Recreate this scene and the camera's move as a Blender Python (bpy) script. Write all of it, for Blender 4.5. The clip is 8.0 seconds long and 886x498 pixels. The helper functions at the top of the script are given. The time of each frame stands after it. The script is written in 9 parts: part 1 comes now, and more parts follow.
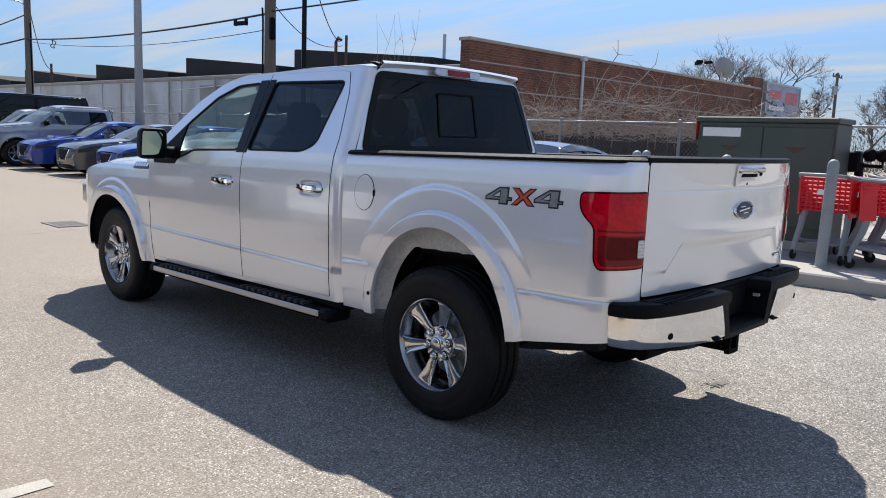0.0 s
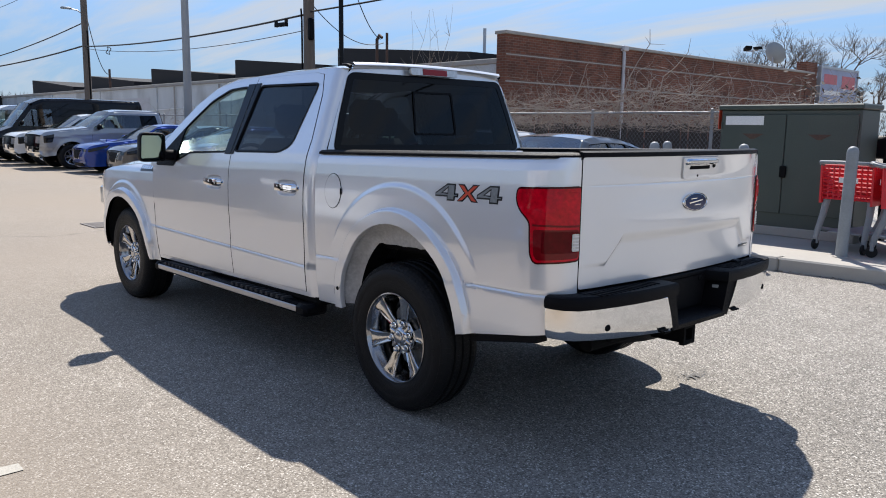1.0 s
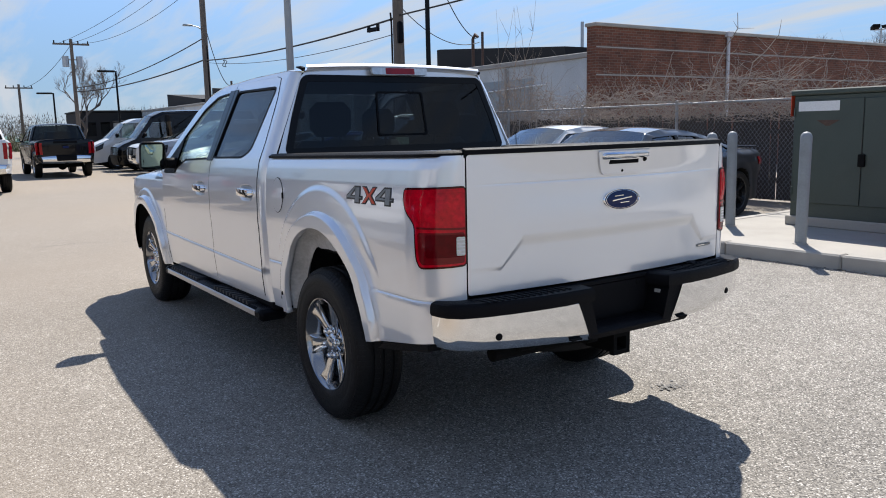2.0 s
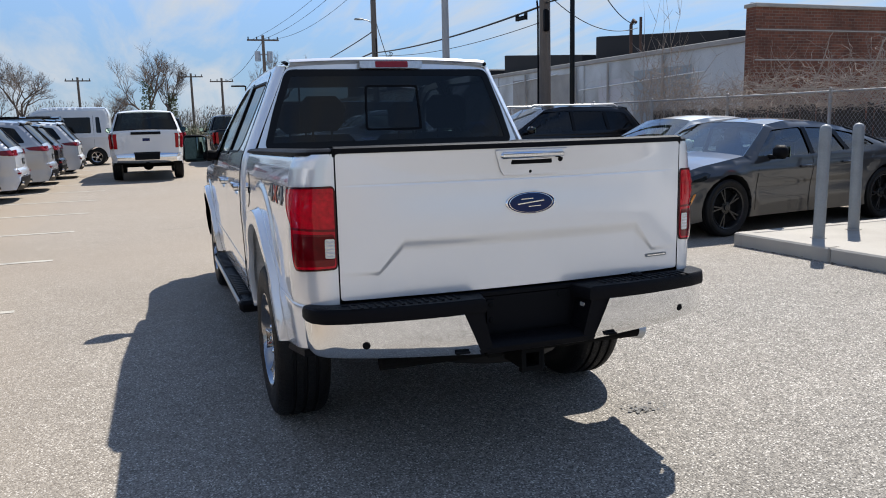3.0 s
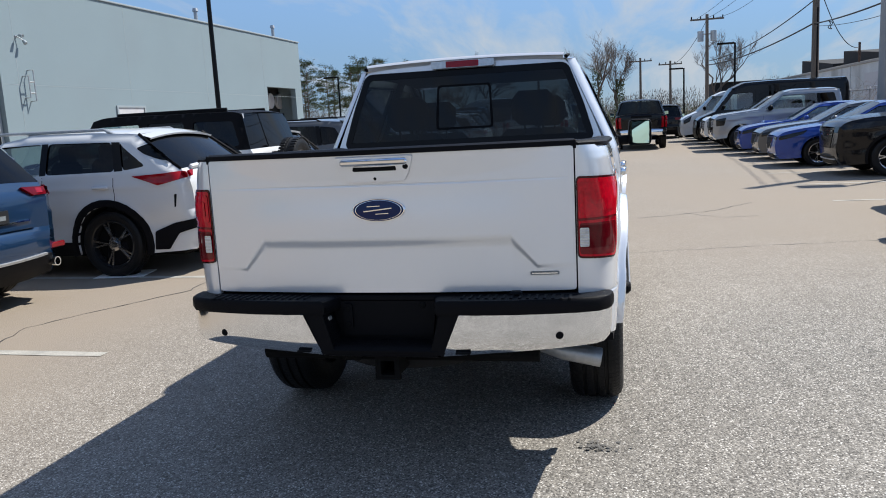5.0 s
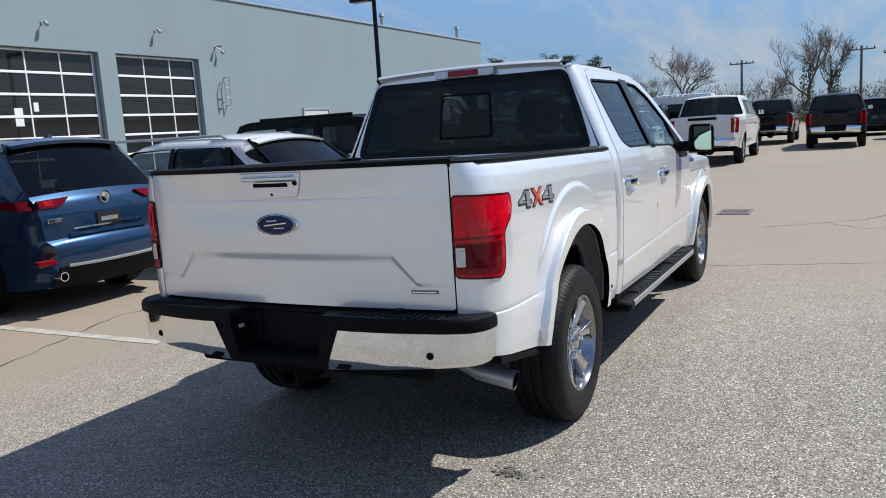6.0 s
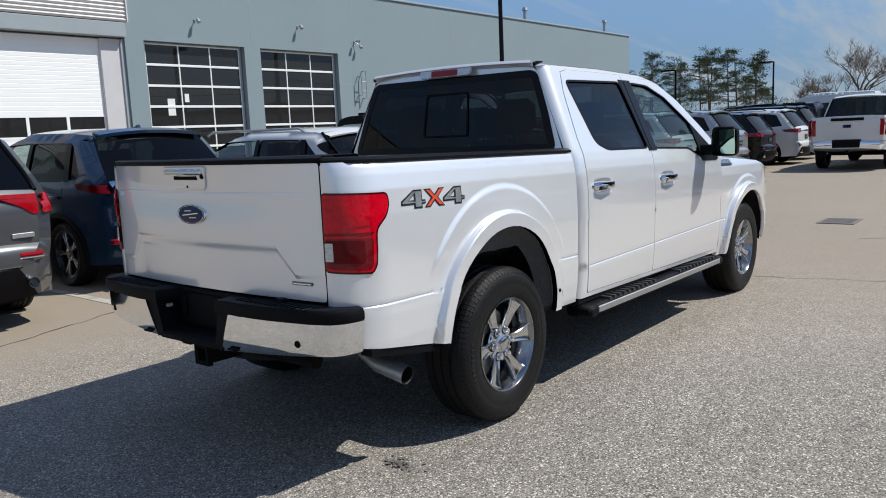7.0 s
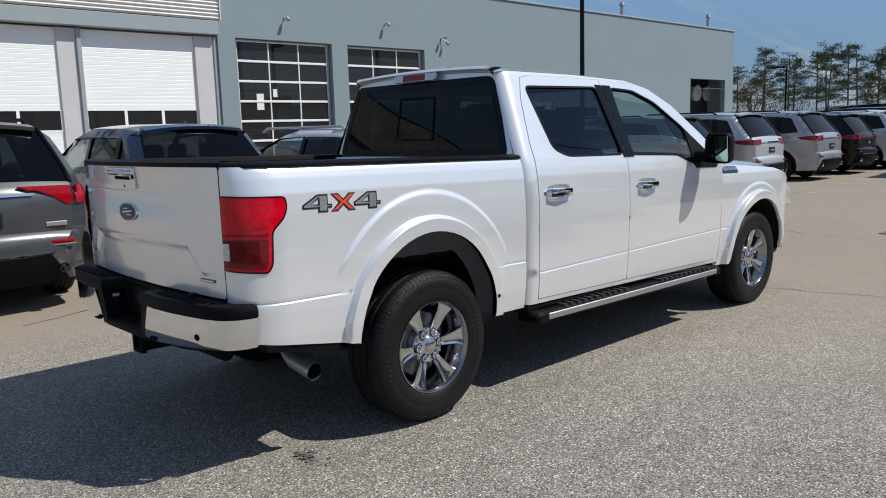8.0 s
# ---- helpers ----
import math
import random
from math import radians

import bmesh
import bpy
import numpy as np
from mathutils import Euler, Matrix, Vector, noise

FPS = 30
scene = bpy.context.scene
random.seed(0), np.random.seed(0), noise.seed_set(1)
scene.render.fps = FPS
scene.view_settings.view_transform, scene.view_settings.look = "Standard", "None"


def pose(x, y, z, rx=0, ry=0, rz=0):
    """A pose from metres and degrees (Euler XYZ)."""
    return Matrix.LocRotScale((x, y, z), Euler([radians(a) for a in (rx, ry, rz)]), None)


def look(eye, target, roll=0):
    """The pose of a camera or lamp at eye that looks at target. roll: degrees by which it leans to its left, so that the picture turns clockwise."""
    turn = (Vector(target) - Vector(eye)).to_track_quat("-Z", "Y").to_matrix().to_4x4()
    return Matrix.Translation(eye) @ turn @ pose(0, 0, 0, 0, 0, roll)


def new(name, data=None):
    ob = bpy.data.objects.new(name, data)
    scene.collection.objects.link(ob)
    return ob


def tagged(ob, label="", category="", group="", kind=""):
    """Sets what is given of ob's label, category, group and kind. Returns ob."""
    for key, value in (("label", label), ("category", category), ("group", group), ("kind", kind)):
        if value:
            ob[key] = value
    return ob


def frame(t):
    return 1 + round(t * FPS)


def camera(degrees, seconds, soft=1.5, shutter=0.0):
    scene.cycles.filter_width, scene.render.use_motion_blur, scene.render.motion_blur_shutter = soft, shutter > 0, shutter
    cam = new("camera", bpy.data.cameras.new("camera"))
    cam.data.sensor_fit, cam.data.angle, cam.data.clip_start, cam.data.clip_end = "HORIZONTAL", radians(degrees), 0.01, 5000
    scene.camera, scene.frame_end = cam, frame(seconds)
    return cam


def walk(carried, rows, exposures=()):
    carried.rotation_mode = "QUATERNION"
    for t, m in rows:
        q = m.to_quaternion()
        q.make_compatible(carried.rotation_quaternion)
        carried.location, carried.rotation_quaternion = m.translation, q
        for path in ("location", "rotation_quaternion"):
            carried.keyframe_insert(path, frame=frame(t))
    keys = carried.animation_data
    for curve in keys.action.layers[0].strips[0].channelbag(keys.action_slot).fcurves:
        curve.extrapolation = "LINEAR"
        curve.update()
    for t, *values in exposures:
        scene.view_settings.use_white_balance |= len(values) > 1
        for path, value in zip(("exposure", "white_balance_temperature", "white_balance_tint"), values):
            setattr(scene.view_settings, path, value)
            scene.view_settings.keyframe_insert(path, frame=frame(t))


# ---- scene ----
cam = camera(59.1, 8.0, soft=1.0)
PATH = [
    (0, (2.726, -3.777, 1.473), (1.369, -2.335, 1.185), 2.2),
    (0.5, (2.849, -3.708, 1.483), (1.454, -2.305, 1.188), 1.6),
    (1, (3.159, -3.493, 1.508), (1.703, -2.156, 1.202), 0.8),
    (1.2, (3.246, -3.355, 1.496), (1.758, -2.055, 1.187), 0.5),
    (2.3, (3.802, -2.26, 1.504), (2.088, -1.277, 1.191), -1.3),
    (2.5, (3.873, -2.03, 1.485), (2.121, -1.12, 1.163), -1.0),
    (3, (4.057, -1.434, 1.507), (2.203, -0.76, 1.184), -1.4),
    (3.5, (4.241, -0.833, 1.513), (2.309, -0.432, 1.19), -1.9),
    (4, (4.259, -0.236, 1.541), (2.288, -0.129, 1.215), -2.3),
    (4.5, (4.274, 0.366, 1.543), (2.308, 0.183, 1.222), -2.8),
    (4.7, (4.251, 0.6, 1.52), (2.299, 0.308, 1.198), -2.9),
    (5.8, (3.913, 1.949, 1.503), (2.121, 1.114, 1.199), -3.6),
    (6, (3.771, 2.153, 1.52), (2.02, 1.234, 1.22), -3.6),
    (6.5, (3.548, 2.696, 1.513), (1.904, 1.596, 1.217), -3.1),
    (7, (3.245, 3.167, 1.493), (1.709, 1.92, 1.198), -2.5),
    (7.5, (2.961, 3.602, 1.508), (1.526, 2.241, 1.212), -2.0),
    (8, (2.694, 3.887, 1.517), (1.339, 2.446, 1.219), -1.7),
]
walk(cam, [(t, look(eye, target, roll)) for t, eye, target, roll in PATH],
     exposures=[(0.0, 0.87, 6490, 11), (1.0, 0.87, 6480, 11), (2.5, 0.89, 6500, 10), (4.5, 0.77, 6370, 9), (6.0, 0.58, 6310, 8), (7.0, 0.40, 6380, 8), (8.0, 0.27, 6440, 8)])

# ---- world, sun, exposure ----
SUN_WAY = Vector((-0.54, 0.57, 1.0)).normalized()      # towards the sun
world = bpy.data.worlds.new("sky")
scene.world = world
world.use_nodes = True
wn, wl = world.node_tree.nodes, world.node_tree.links
wn.clear()
w_out = wn.new("ShaderNodeOutputWorld")
w_bg = wn.new("ShaderNodeBackground")
w_sky = wn.new("ShaderNodeTexSky")
w_sky.sky_type = 'NISHITA'
w_sky.sun_disc = False
w_sky.sun_elevation = math.asin(SUN_WAY.z)
w_sky.sun_rotation = math.atan2(SUN_WAY.x, SUN_WAY.y)
w_sky.altitude = 1500
w_sky.air_density, w_sky.dust_density, w_sky.ozone_density = 0.8, 0.1, 2.0
# thin streaked high cloud over the whole sky
w_co = wn.new("ShaderNodeTexCoord")
w_sep = wn.new("ShaderNodeSeparateXYZ")
w_zup = wn.new("ShaderNodeMath"); w_zup.operation = 'ADD'; w_zup.inputs[1].default_value = 0.12
w_zmx = wn.new("ShaderNodeMath"); w_zmx.operation = 'MAXIMUM'; w_zmx.inputs[1].default_value = 0.04
w_div = wn.new("ShaderNodeVectorMath"); w_div.operation = 'DIVIDE'
w_cmb = wn.new("ShaderNodeCombineXYZ")
w_map = wn.new("ShaderNodeMapping")
w_map.inputs['Rotation'].default_value = (0, 0, radians(-35))
w_map.inputs['Scale'].default_value = (0.38, 1.9, 1.0)
w_map.inputs['Location'].default_value = (0.7, 0.2, 0)
w_noi = wn.new("ShaderNodeTexNoise")
w_noi.inputs['Scale'].default_value, w_noi.inputs['Detail'].default_value = 1.25, 11.0
w_noi.inputs['Roughness'].default_value, w_noi.inputs['Distortion'].default_value = 0.60, 0.35
w_rmp = wn.new("ShaderNodeMapRange")
w_rmp.inputs['From Min'].default_value, w_rmp.inputs['From Max'].default_value = 0.45, 0.68
w_rmp.inputs['To Max'].default_value = 0.95
w_mix = wn.new("ShaderNodeMixRGB")
w_mix.inputs['Color2'].default_value = (2.45, 2.66, 2.92, 1)
wl.new(w_co.outputs['Generated'], w_sep.inputs[0])
wl.new(w_sep.outputs['Z'], w_zmx.inputs[0]); wl.new(w_zmx.outputs[0], w_zup.inputs[0])
for k in 'XYZ':
    wl.new(w_zup.outputs[0], w_cmb.inputs[k])
wl.new(w_co.outputs['Generated'], w_div.inputs[0]); wl.new(w_cmb.outputs[0], w_div.inputs[1])
wl.new(w_div.outputs[0], w_map.inputs[0]); wl.new(w_map.outputs[0], w_noi.inputs['Vector'])
wl.new(w_noi.outputs[0], w_rmp.inputs[0]); wl.new(w_rmp.outputs[0], w_mix.inputs[0])
# blue haze towards the horizon
w_hz = wn.new("ShaderNodeMapRange"); w_hz.interpolation_type = 'SMOOTHSTEP'
w_hz.inputs['From Min'].default_value, w_hz.inputs['From Max'].default_value = 0.0, 0.42
w_hz.inputs['To Min'].default_value, w_hz.inputs['To Max'].default_value = 0.85, 0.0
w_hm = wn.new("ShaderNodeMixRGB"); w_hm.inputs['Color2'].default_value = (0.56, 1.0, 1.68, 1)
wl.new(w_sep.outputs['Z'], w_hz.inputs[0]); wl.new(w_hz.outputs[0], w_hm.inputs[0])
wl.new(w_sky.outputs[0], w_hm.inputs['Color1']); wl.new(w_hm.outputs[0], w_mix.inputs['Color1'])
wl.new(w_mix.outputs[0], w_bg.inputs[0]); wl.new(w_bg.outputs[0], w_out.inputs[0])
w_bg.inputs[1].default_value = 0.135

sun_data = bpy.data.lights.new("sun", 'SUN')
sun_data.energy, sun_data.angle, sun_data.color = 3.9, radians(0.53), (1.0, 0.955, 0.885)
sun = new("sun", sun_data)
sun.matrix_world = look(SUN_WAY * 60, (0, 0, 0))


# ---- materials ----
def nodes_of(name):
    m = bpy.data.materials.new(name)
    m.use_nodes = True
    return m, m.node_tree.nodes, m.node_tree.links, m.node_tree.nodes["Principled BSDF"]


def mat(name, color, rough=0.5, metal=0.0, vary=0.12, scale=3.0, fine=60.0, bump=0.0, coat=0.0, dirt=None, dirt_amount=0.0,
        spec=0.5, rvary=0.1, stretch=(1, 1, 1), per_object=0.0, coat_ior=1.5):
    """A surface with colour drift at two scales, uneven gloss and fine relief."""
    m, n, l, b = nodes_of(name)
    co = n.new("ShaderNodeTexCoord")
    mp = n.new("ShaderNodeMapping"); mp.inputs['Scale'].default_value = stretch
    l.new(co.outputs['Object'], mp.inputs[0])
    big = n.new("ShaderNodeTexNoise"); big.inputs['Scale'].default_value = scale; big.inputs['Detail'].default_value = 5
    small = n.new("ShaderNodeTexNoise"); small.inputs['Scale'].default_value = fine; small.inputs['Detail'].default_value = 3
    l.new(mp.outputs[0], big.inputs['Vector']); l.new(mp.outputs[0], small.inputs['Vector'])
    add = n.new("ShaderNodeMath"); add.operation = 'ADD'
    l.new(big.outputs[0], add.inputs[0]); l.new(small.outputs[0], add.inputs[1])
    rng = n.new("ShaderNodeMapRange")
    rng.inputs['From Min'].default_value, rng.inputs['From Max'].default_value = 0.6, 1.4
    rng.inputs['To Min'].default_value, rng.inputs['To Max'].default_value = 1 - vary, 1 + vary
    l.new(add.outputs[0], rng.inputs[0])
    mul = n.new("ShaderNodeMixRGB"); mul.blend_type = 'MULTIPLY'; mul.inputs[0].default_value = 1
    mul.inputs[1].default_value = (*color, 1)
    l.new(rng.outputs[0], mul.inputs[2])
    last = mul
    if per_object:
        oi = n.new("ShaderNodeObjectInfo")
        r2 = n.new("ShaderNodeMapRange"); r2.inputs['To Min'].default_value, r2.inputs['To Max'].default_value = 1 - per_object, 1 + per_object
        l.new(oi.outputs['Random'], r2.inputs[0])
        m2 = n.new("ShaderNodeMixRGB"); m2.blend_type = 'MULTIPLY'; m2.inputs[0].default_value = 1
        l.new(last.outputs[0], m2.inputs[1]); l.new(r2.outputs[0], m2.inputs[2])
        last = m2
    if dirt:
        dn = n.new("ShaderNodeTexNoise"); dn.inputs['Scale'].default_value = scale * 0.7; dn.inputs['Detail'].default_value = 7
        l.new(mp.outputs[0], dn.inputs['Vector'])
        dr = n.new("ShaderNodeMapRange")
        dr.inputs['From Min'].default_value, dr.inputs['From Max'].default_value = 0.5, 0.75
        dr.inputs['To Max'].default_value = dirt_amount
        l.new(dn.outputs[0], dr.inputs[0])
        dm = n.new("ShaderNodeMixRGB"); dm.inputs[2].default_value = (*dirt, 1)
        l.new(dr.outputs[0], dm.inputs[0]); l.new(last.outputs[0], dm.inputs[1])
        last = dm
    l.new(last.outputs[0], b.inputs['Base Color'])
    rr = n.new("ShaderNodeMapRange")
    rr.inputs['To Min'].default_value, rr.inputs['To Max'].default_value = max(0.02, rough - rvary), min(1, rough + rvary)
    l.new(big.outputs[0], rr.inputs[0]); l.new(rr.outputs[0], b.inputs['Roughness'])
    b.inputs['Metallic'].default_value = metal
    b.inputs['Specular IOR Level'].default_value = spec
    b.inputs['Coat Weight'].default_value = coat
    b.inputs['Coat Roughness'].default_value = 0.03
    b.inputs['Coat IOR'].default_value = coat_ior
    if bump:
        bp = n.new("ShaderNodeBump"); bp.inputs['Strength'].default_value = bump; bp.inputs['Distance'].default_value = 0.01
        l.new(small.outputs[0], bp.inputs['Height']); l.new(bp.outputs[0], b.inputs['Normal'])
    return m


def paint(name, color, metal=0.0, rough=0.4, flake=0.03, coat=1.0, coat_ior=1.5):
    """Car paint: base coat with fine flake under a clear coat."""
    return mat(name, color, rough=rough, metal=metal, vary=flake, scale=1.2, fine=900.0, coat=coat, rvary=0.04, spec=0.15, coat_ior=coat_ior)


def glass(name, tint, solid=0.0, dark=(0.01, 0.012, 0.014), ior=1.48):
    """Window glass: clear tinted film with a mirror-like outer face, partly opaque privacy film where solid is set."""
    m, n, l, b = nodes_of(name)
    n.remove(b)
    out = n["Material Output"]
    tr = n.new("ShaderNodeBsdfTransparent"); tr.inputs[0].default_value = (*tint, 1)
    df = n.new("ShaderNodeBsdfDiffuse"); df.inputs[0].default_value = (*dark, 1)
    gl = n.new("ShaderNodeBsdfGlossy"); gl.inputs['Roughness'].default_value = 0.015
    lw = n.new("ShaderNodeLayerWeight"); lw.inputs['Blend'].default_value = 0.5
    pw = n.new("ShaderNodeMath"); pw.operation = 'POWER'; pw.inputs[1].default_value = 5.0
    fr = n.new("ShaderNodeMapRange")
    fr.inputs['To Min'].default_value, fr.inputs['To Max'].default_value = ((ior - 1) / (ior + 1)) ** 2, 0.9
    l.new(lw.outputs['Facing'], pw.inputs[0]); l.new(pw.outputs[0], fr.inputs[0])
    m1 = n.new("ShaderNodeMixShader"); m1.inputs[0].default_value = solid
    m2 = n.new("ShaderNodeMixShader")
    l.new(tr.outputs[0], m1.inputs[1]); l.new(df.outputs[0], m1.inputs[2])
    l.new(fr.outputs[0], m2.inputs[0]); l.new(m1.outputs[0], m2.inputs[1]); l.new(gl.outputs[0], m2.inputs[2])
    l.new(m2.outputs[0], out.inputs[0])
    return m


def asphalt_mat():
    """Worn sun-bleached asphalt: pale aggregate chips in dark binder, broad patches and oil drips."""
    m, n, l, b = nodes_of("asphalt")
    co = n.new("ShaderNodeTexCoord")
    vor = n.new("ShaderNodeTexVoronoi"); vor.inputs['Scale'].default_value = 140
    l.new(co.outputs['Object'], vor.inputs['Vector'])
    bw = n.new("ShaderNodeSeparateColor"); l.new(vor.outputs['Color'], bw.inputs[0])
    chip = n.new("ShaderNodeValToRGB")
    chip.color_ramp.elements[0].position, chip.color_ramp.elements[0].color = 0.0, (0.045, 0.044, 0.042, 1)
    chip.color_ramp.elements[1].position, chip.color_ramp.elements[1].color = 0.97, (0.72, 0.68, 0.62, 1)
    for p, c in ((0.35, (0.208, 0.194, 0.172, 1)), (0.75, (0.312, 0.289, 0.252, 1)), (0.9, (0.44, 0.405, 0.355, 1))):
        e = chip.color_ramp.elements.new(p); e.color = c
    l.new(bw.outputs[0], chip.inputs[0])
    edge = n.new("ShaderNodeMapRange")
    edge.inputs['From Min'].default_value, edge.inputs['From Max'].default_value = 0.25, 0.75
    edge.inputs['To Min'].default_value, edge.inputs['To Max'].default_value = 1.06, 0.72
    l.new(vor.outputs['Distance'], edge.inputs[0])
    m1 = n.new("ShaderNodeMixRGB"); m1.blend_type = 'MULTIPLY'; m1.inputs[0].default_value = 1
    l.new(chip.outputs[0], m1.inputs[1]); l.new(edge.outputs[0], m1.inputs[2])
    last = m1
    for sc, lo, hi, det in ((0.22, 0.86, 1.16, 6), (1.7, 0.92, 1.08, 8), (9.0, 0.9, 1.1, 4)):
        nz = n.new("ShaderNodeTexNoise"); nz.inputs['Scale'].default_value = sc; nz.inputs['Detail'].default_value = det
        l.new(co.outputs['Object'], nz.inputs['Vector'])
        r = n.new("ShaderNodeMapRange"); r.inputs['From Min'].default_value, r.inputs['From Max'].default_value = 0.3, 0.7
        r.inputs['To Min'].default_value, r.inputs['To Max'].default_value = lo, hi
        l.new(nz.outputs[0], r.inputs[0])
        mm = n.new("ShaderNodeMixRGB"); mm.blend_type = 'MULTIPLY'; mm.inputs[0].default_value = 1
        l.new(last.outputs[0], mm.inputs[1]); l.new(r.outputs[0], mm.inputs[2])
        last = mm
    # warmer, paler wear in broad drifts
    nz = n.new("ShaderNodeTexNoise"); nz.inputs['Scale'].default_value = 0.09; nz.inputs['Detail'].default_value = 4
    l.new(co.outputs['Object'], nz.inputs['Vector'])
    r = n.new("ShaderNodeMapRange"); r.inputs['From Min'].default_value, r.inputs['From Max'].default_value = 0.35, 0.65
    r.inputs['To Max'].default_value = 0.4
    l.new(nz.outputs[0], r.inputs[0])
    # older, tan paving down the aisle
    sp = n.new("ShaderNodeSeparateXYZ"); l.new(co.outputs['Object'], sp.inputs[0])
    ag = n.new("ShaderNodeMapRange"); ag.interpolation_type = 'SMOOTHSTEP'
    ag.inputs['From Min'].default_value, ag.inputs['From Max'].default_value = -0.5, -6.5
    ag.inputs['To Max'].default_value = 0.55
    l.new(sp.outputs['X'], ag.inputs[0])
    ay = n.new("ShaderNodeMapRange"); ay.interpolation_type = 'SMOOTHSTEP'
    ay.inputs['From Min'].default_value, ay.inputs['From Max'].default_value = -1.6, -4.2
    ay.inputs['To Max'].default_value = 0.85
    l.new(sp.outputs['Y'], ay.inputs[0])
    mx = n.new("ShaderNodeMath"); mx.operation = 'MAXIMUM'; l.new(ag.outputs[0], mx.inputs[0]); l.new(ay.outputs[0], mx.inputs[1])
    ad = n.new("ShaderNodeMath"); ad.use_clamp = True; l.new(r.outputs[0], ad.inputs[0]); l.new(mx.outputs[0], ad.inputs[1])
    mm = n.new("ShaderNodeMixRGB"); mm.inputs[2].default_value = (0.286, 0.237, 0.184, 1)
    l.new(ad.outputs[0], mm.inputs[0]); l.new(last.outputs[0], mm.inputs[1])
    last = mm
    l.new(last.outputs[0], b.inputs['Base Color'])
    b.inputs['Roughness'].default_value = 0.85
    b.inputs['Specular IOR Level'].default_value = 0.3
    bp = n.new("ShaderNodeBump"); bp.inputs['Strength'].default_value = 0.55; bp.inputs['Distance'].default_value = 0.004
    bp.invert = True
    l.new(vor.outputs['Distance'], bp.inputs['Height']); l.new(bp.outputs[0], b.inputs['Normal'])
    return m


def brick_mat(name, c1, c2, mortar):
    m, n, l, b = nodes_of(name)
    co = n.new("ShaderNodeTexCoord")
    sp = n.new("ShaderNodeSeparateXYZ"); l.new(co.outputs['Object'], sp.inputs[0])
    ad = n.new("ShaderNodeMath"); l.new(sp.outputs['X'], ad.inputs[0]); l.new(sp.outputs['Y'], ad.inputs[1])
    cb = n.new("ShaderNodeCombineXYZ"); l.new(ad.outputs[0], cb.inputs['X']); l.new(sp.outputs['Z'], cb.inputs['Y'])
    br = n.new("ShaderNodeTexBrick")
    br.inputs['Scale'].default_value = 1.0
    br.inputs['Brick Width'].default_value, br.inputs['Row Height'].default_value = 0.215, 0.075
    br.inputs['Mortar Size'].default_value = 0.006
    br.inputs['Color1'].default_value, br.inputs['Color2'].default_value, br.inputs['Mortar'].default_value = (*c1, 1), (*c2, 1), (*mortar, 1)
    l.new(cb.outputs[0], br.inputs['Vector'])
    nz = n.new("ShaderNodeTexNoise"); nz.inputs['Scale'].default_value = 0.8; nz.inputs['Detail'].default_value = 8
    l.new(co.outputs['Object'], nz.inputs['Vector'])
    r = n.new("ShaderNodeMapRange"); r.inputs['From Min'].default_value, r.inputs['From Max'].default_value = 0.3, 0.7
    r.inputs['To Min'].default_value, r.inputs['To Max'].default_value = 0.7, 1.25
    l.new(nz.outputs[0], r.inputs[0])
    mm = n.new("ShaderNodeMixRGB"); mm.blend_type = 'MULTIPLY'; mm.inputs[0].default_value = 1
    l.new(br.outputs[0], mm.inputs[1]); l.new(r.outputs[0], mm.inputs[2])
    l.new(mm.outputs[0], b.inputs['Base Color'])
    b.inputs['Roughness'].default_value = 0.9
    bp = n.new("ShaderNodeBump"); bp.inputs['Strength'].default_value = 0.6; bp.inputs['Distance'].default_value = 0.01; bp.invert = True
    l.new(br.outputs['Fac'], bp.inputs['Height']); l.new(bp.outputs[0], b.inputs['Normal'])
    return m


def leaf_mat(name, c, vary=0.35):
    m, n, l, b = nodes_of(name)
    g = n.new("ShaderNodeNewGeometry")
    r = n.new("ShaderNodeMapRange"); r.inputs['To Min'].default_value, r.inputs['To Max'].default_value = 1 - vary, 1 + vary
    l.new(g.outputs['Random Per Island'], r.inputs[0])
    mm = n.new("ShaderNodeMixRGB"); mm.blend_type = 'MULTIPLY'; mm.inputs[0].default_value = 1; mm.inputs[1].default_value = (*c, 1)
    l.new(r.outputs[0], mm.inputs[2]); l.new(mm.outputs[0], b.inputs['Base Color'])
    b.inputs['Roughness'].default_value = 0.7
    return m


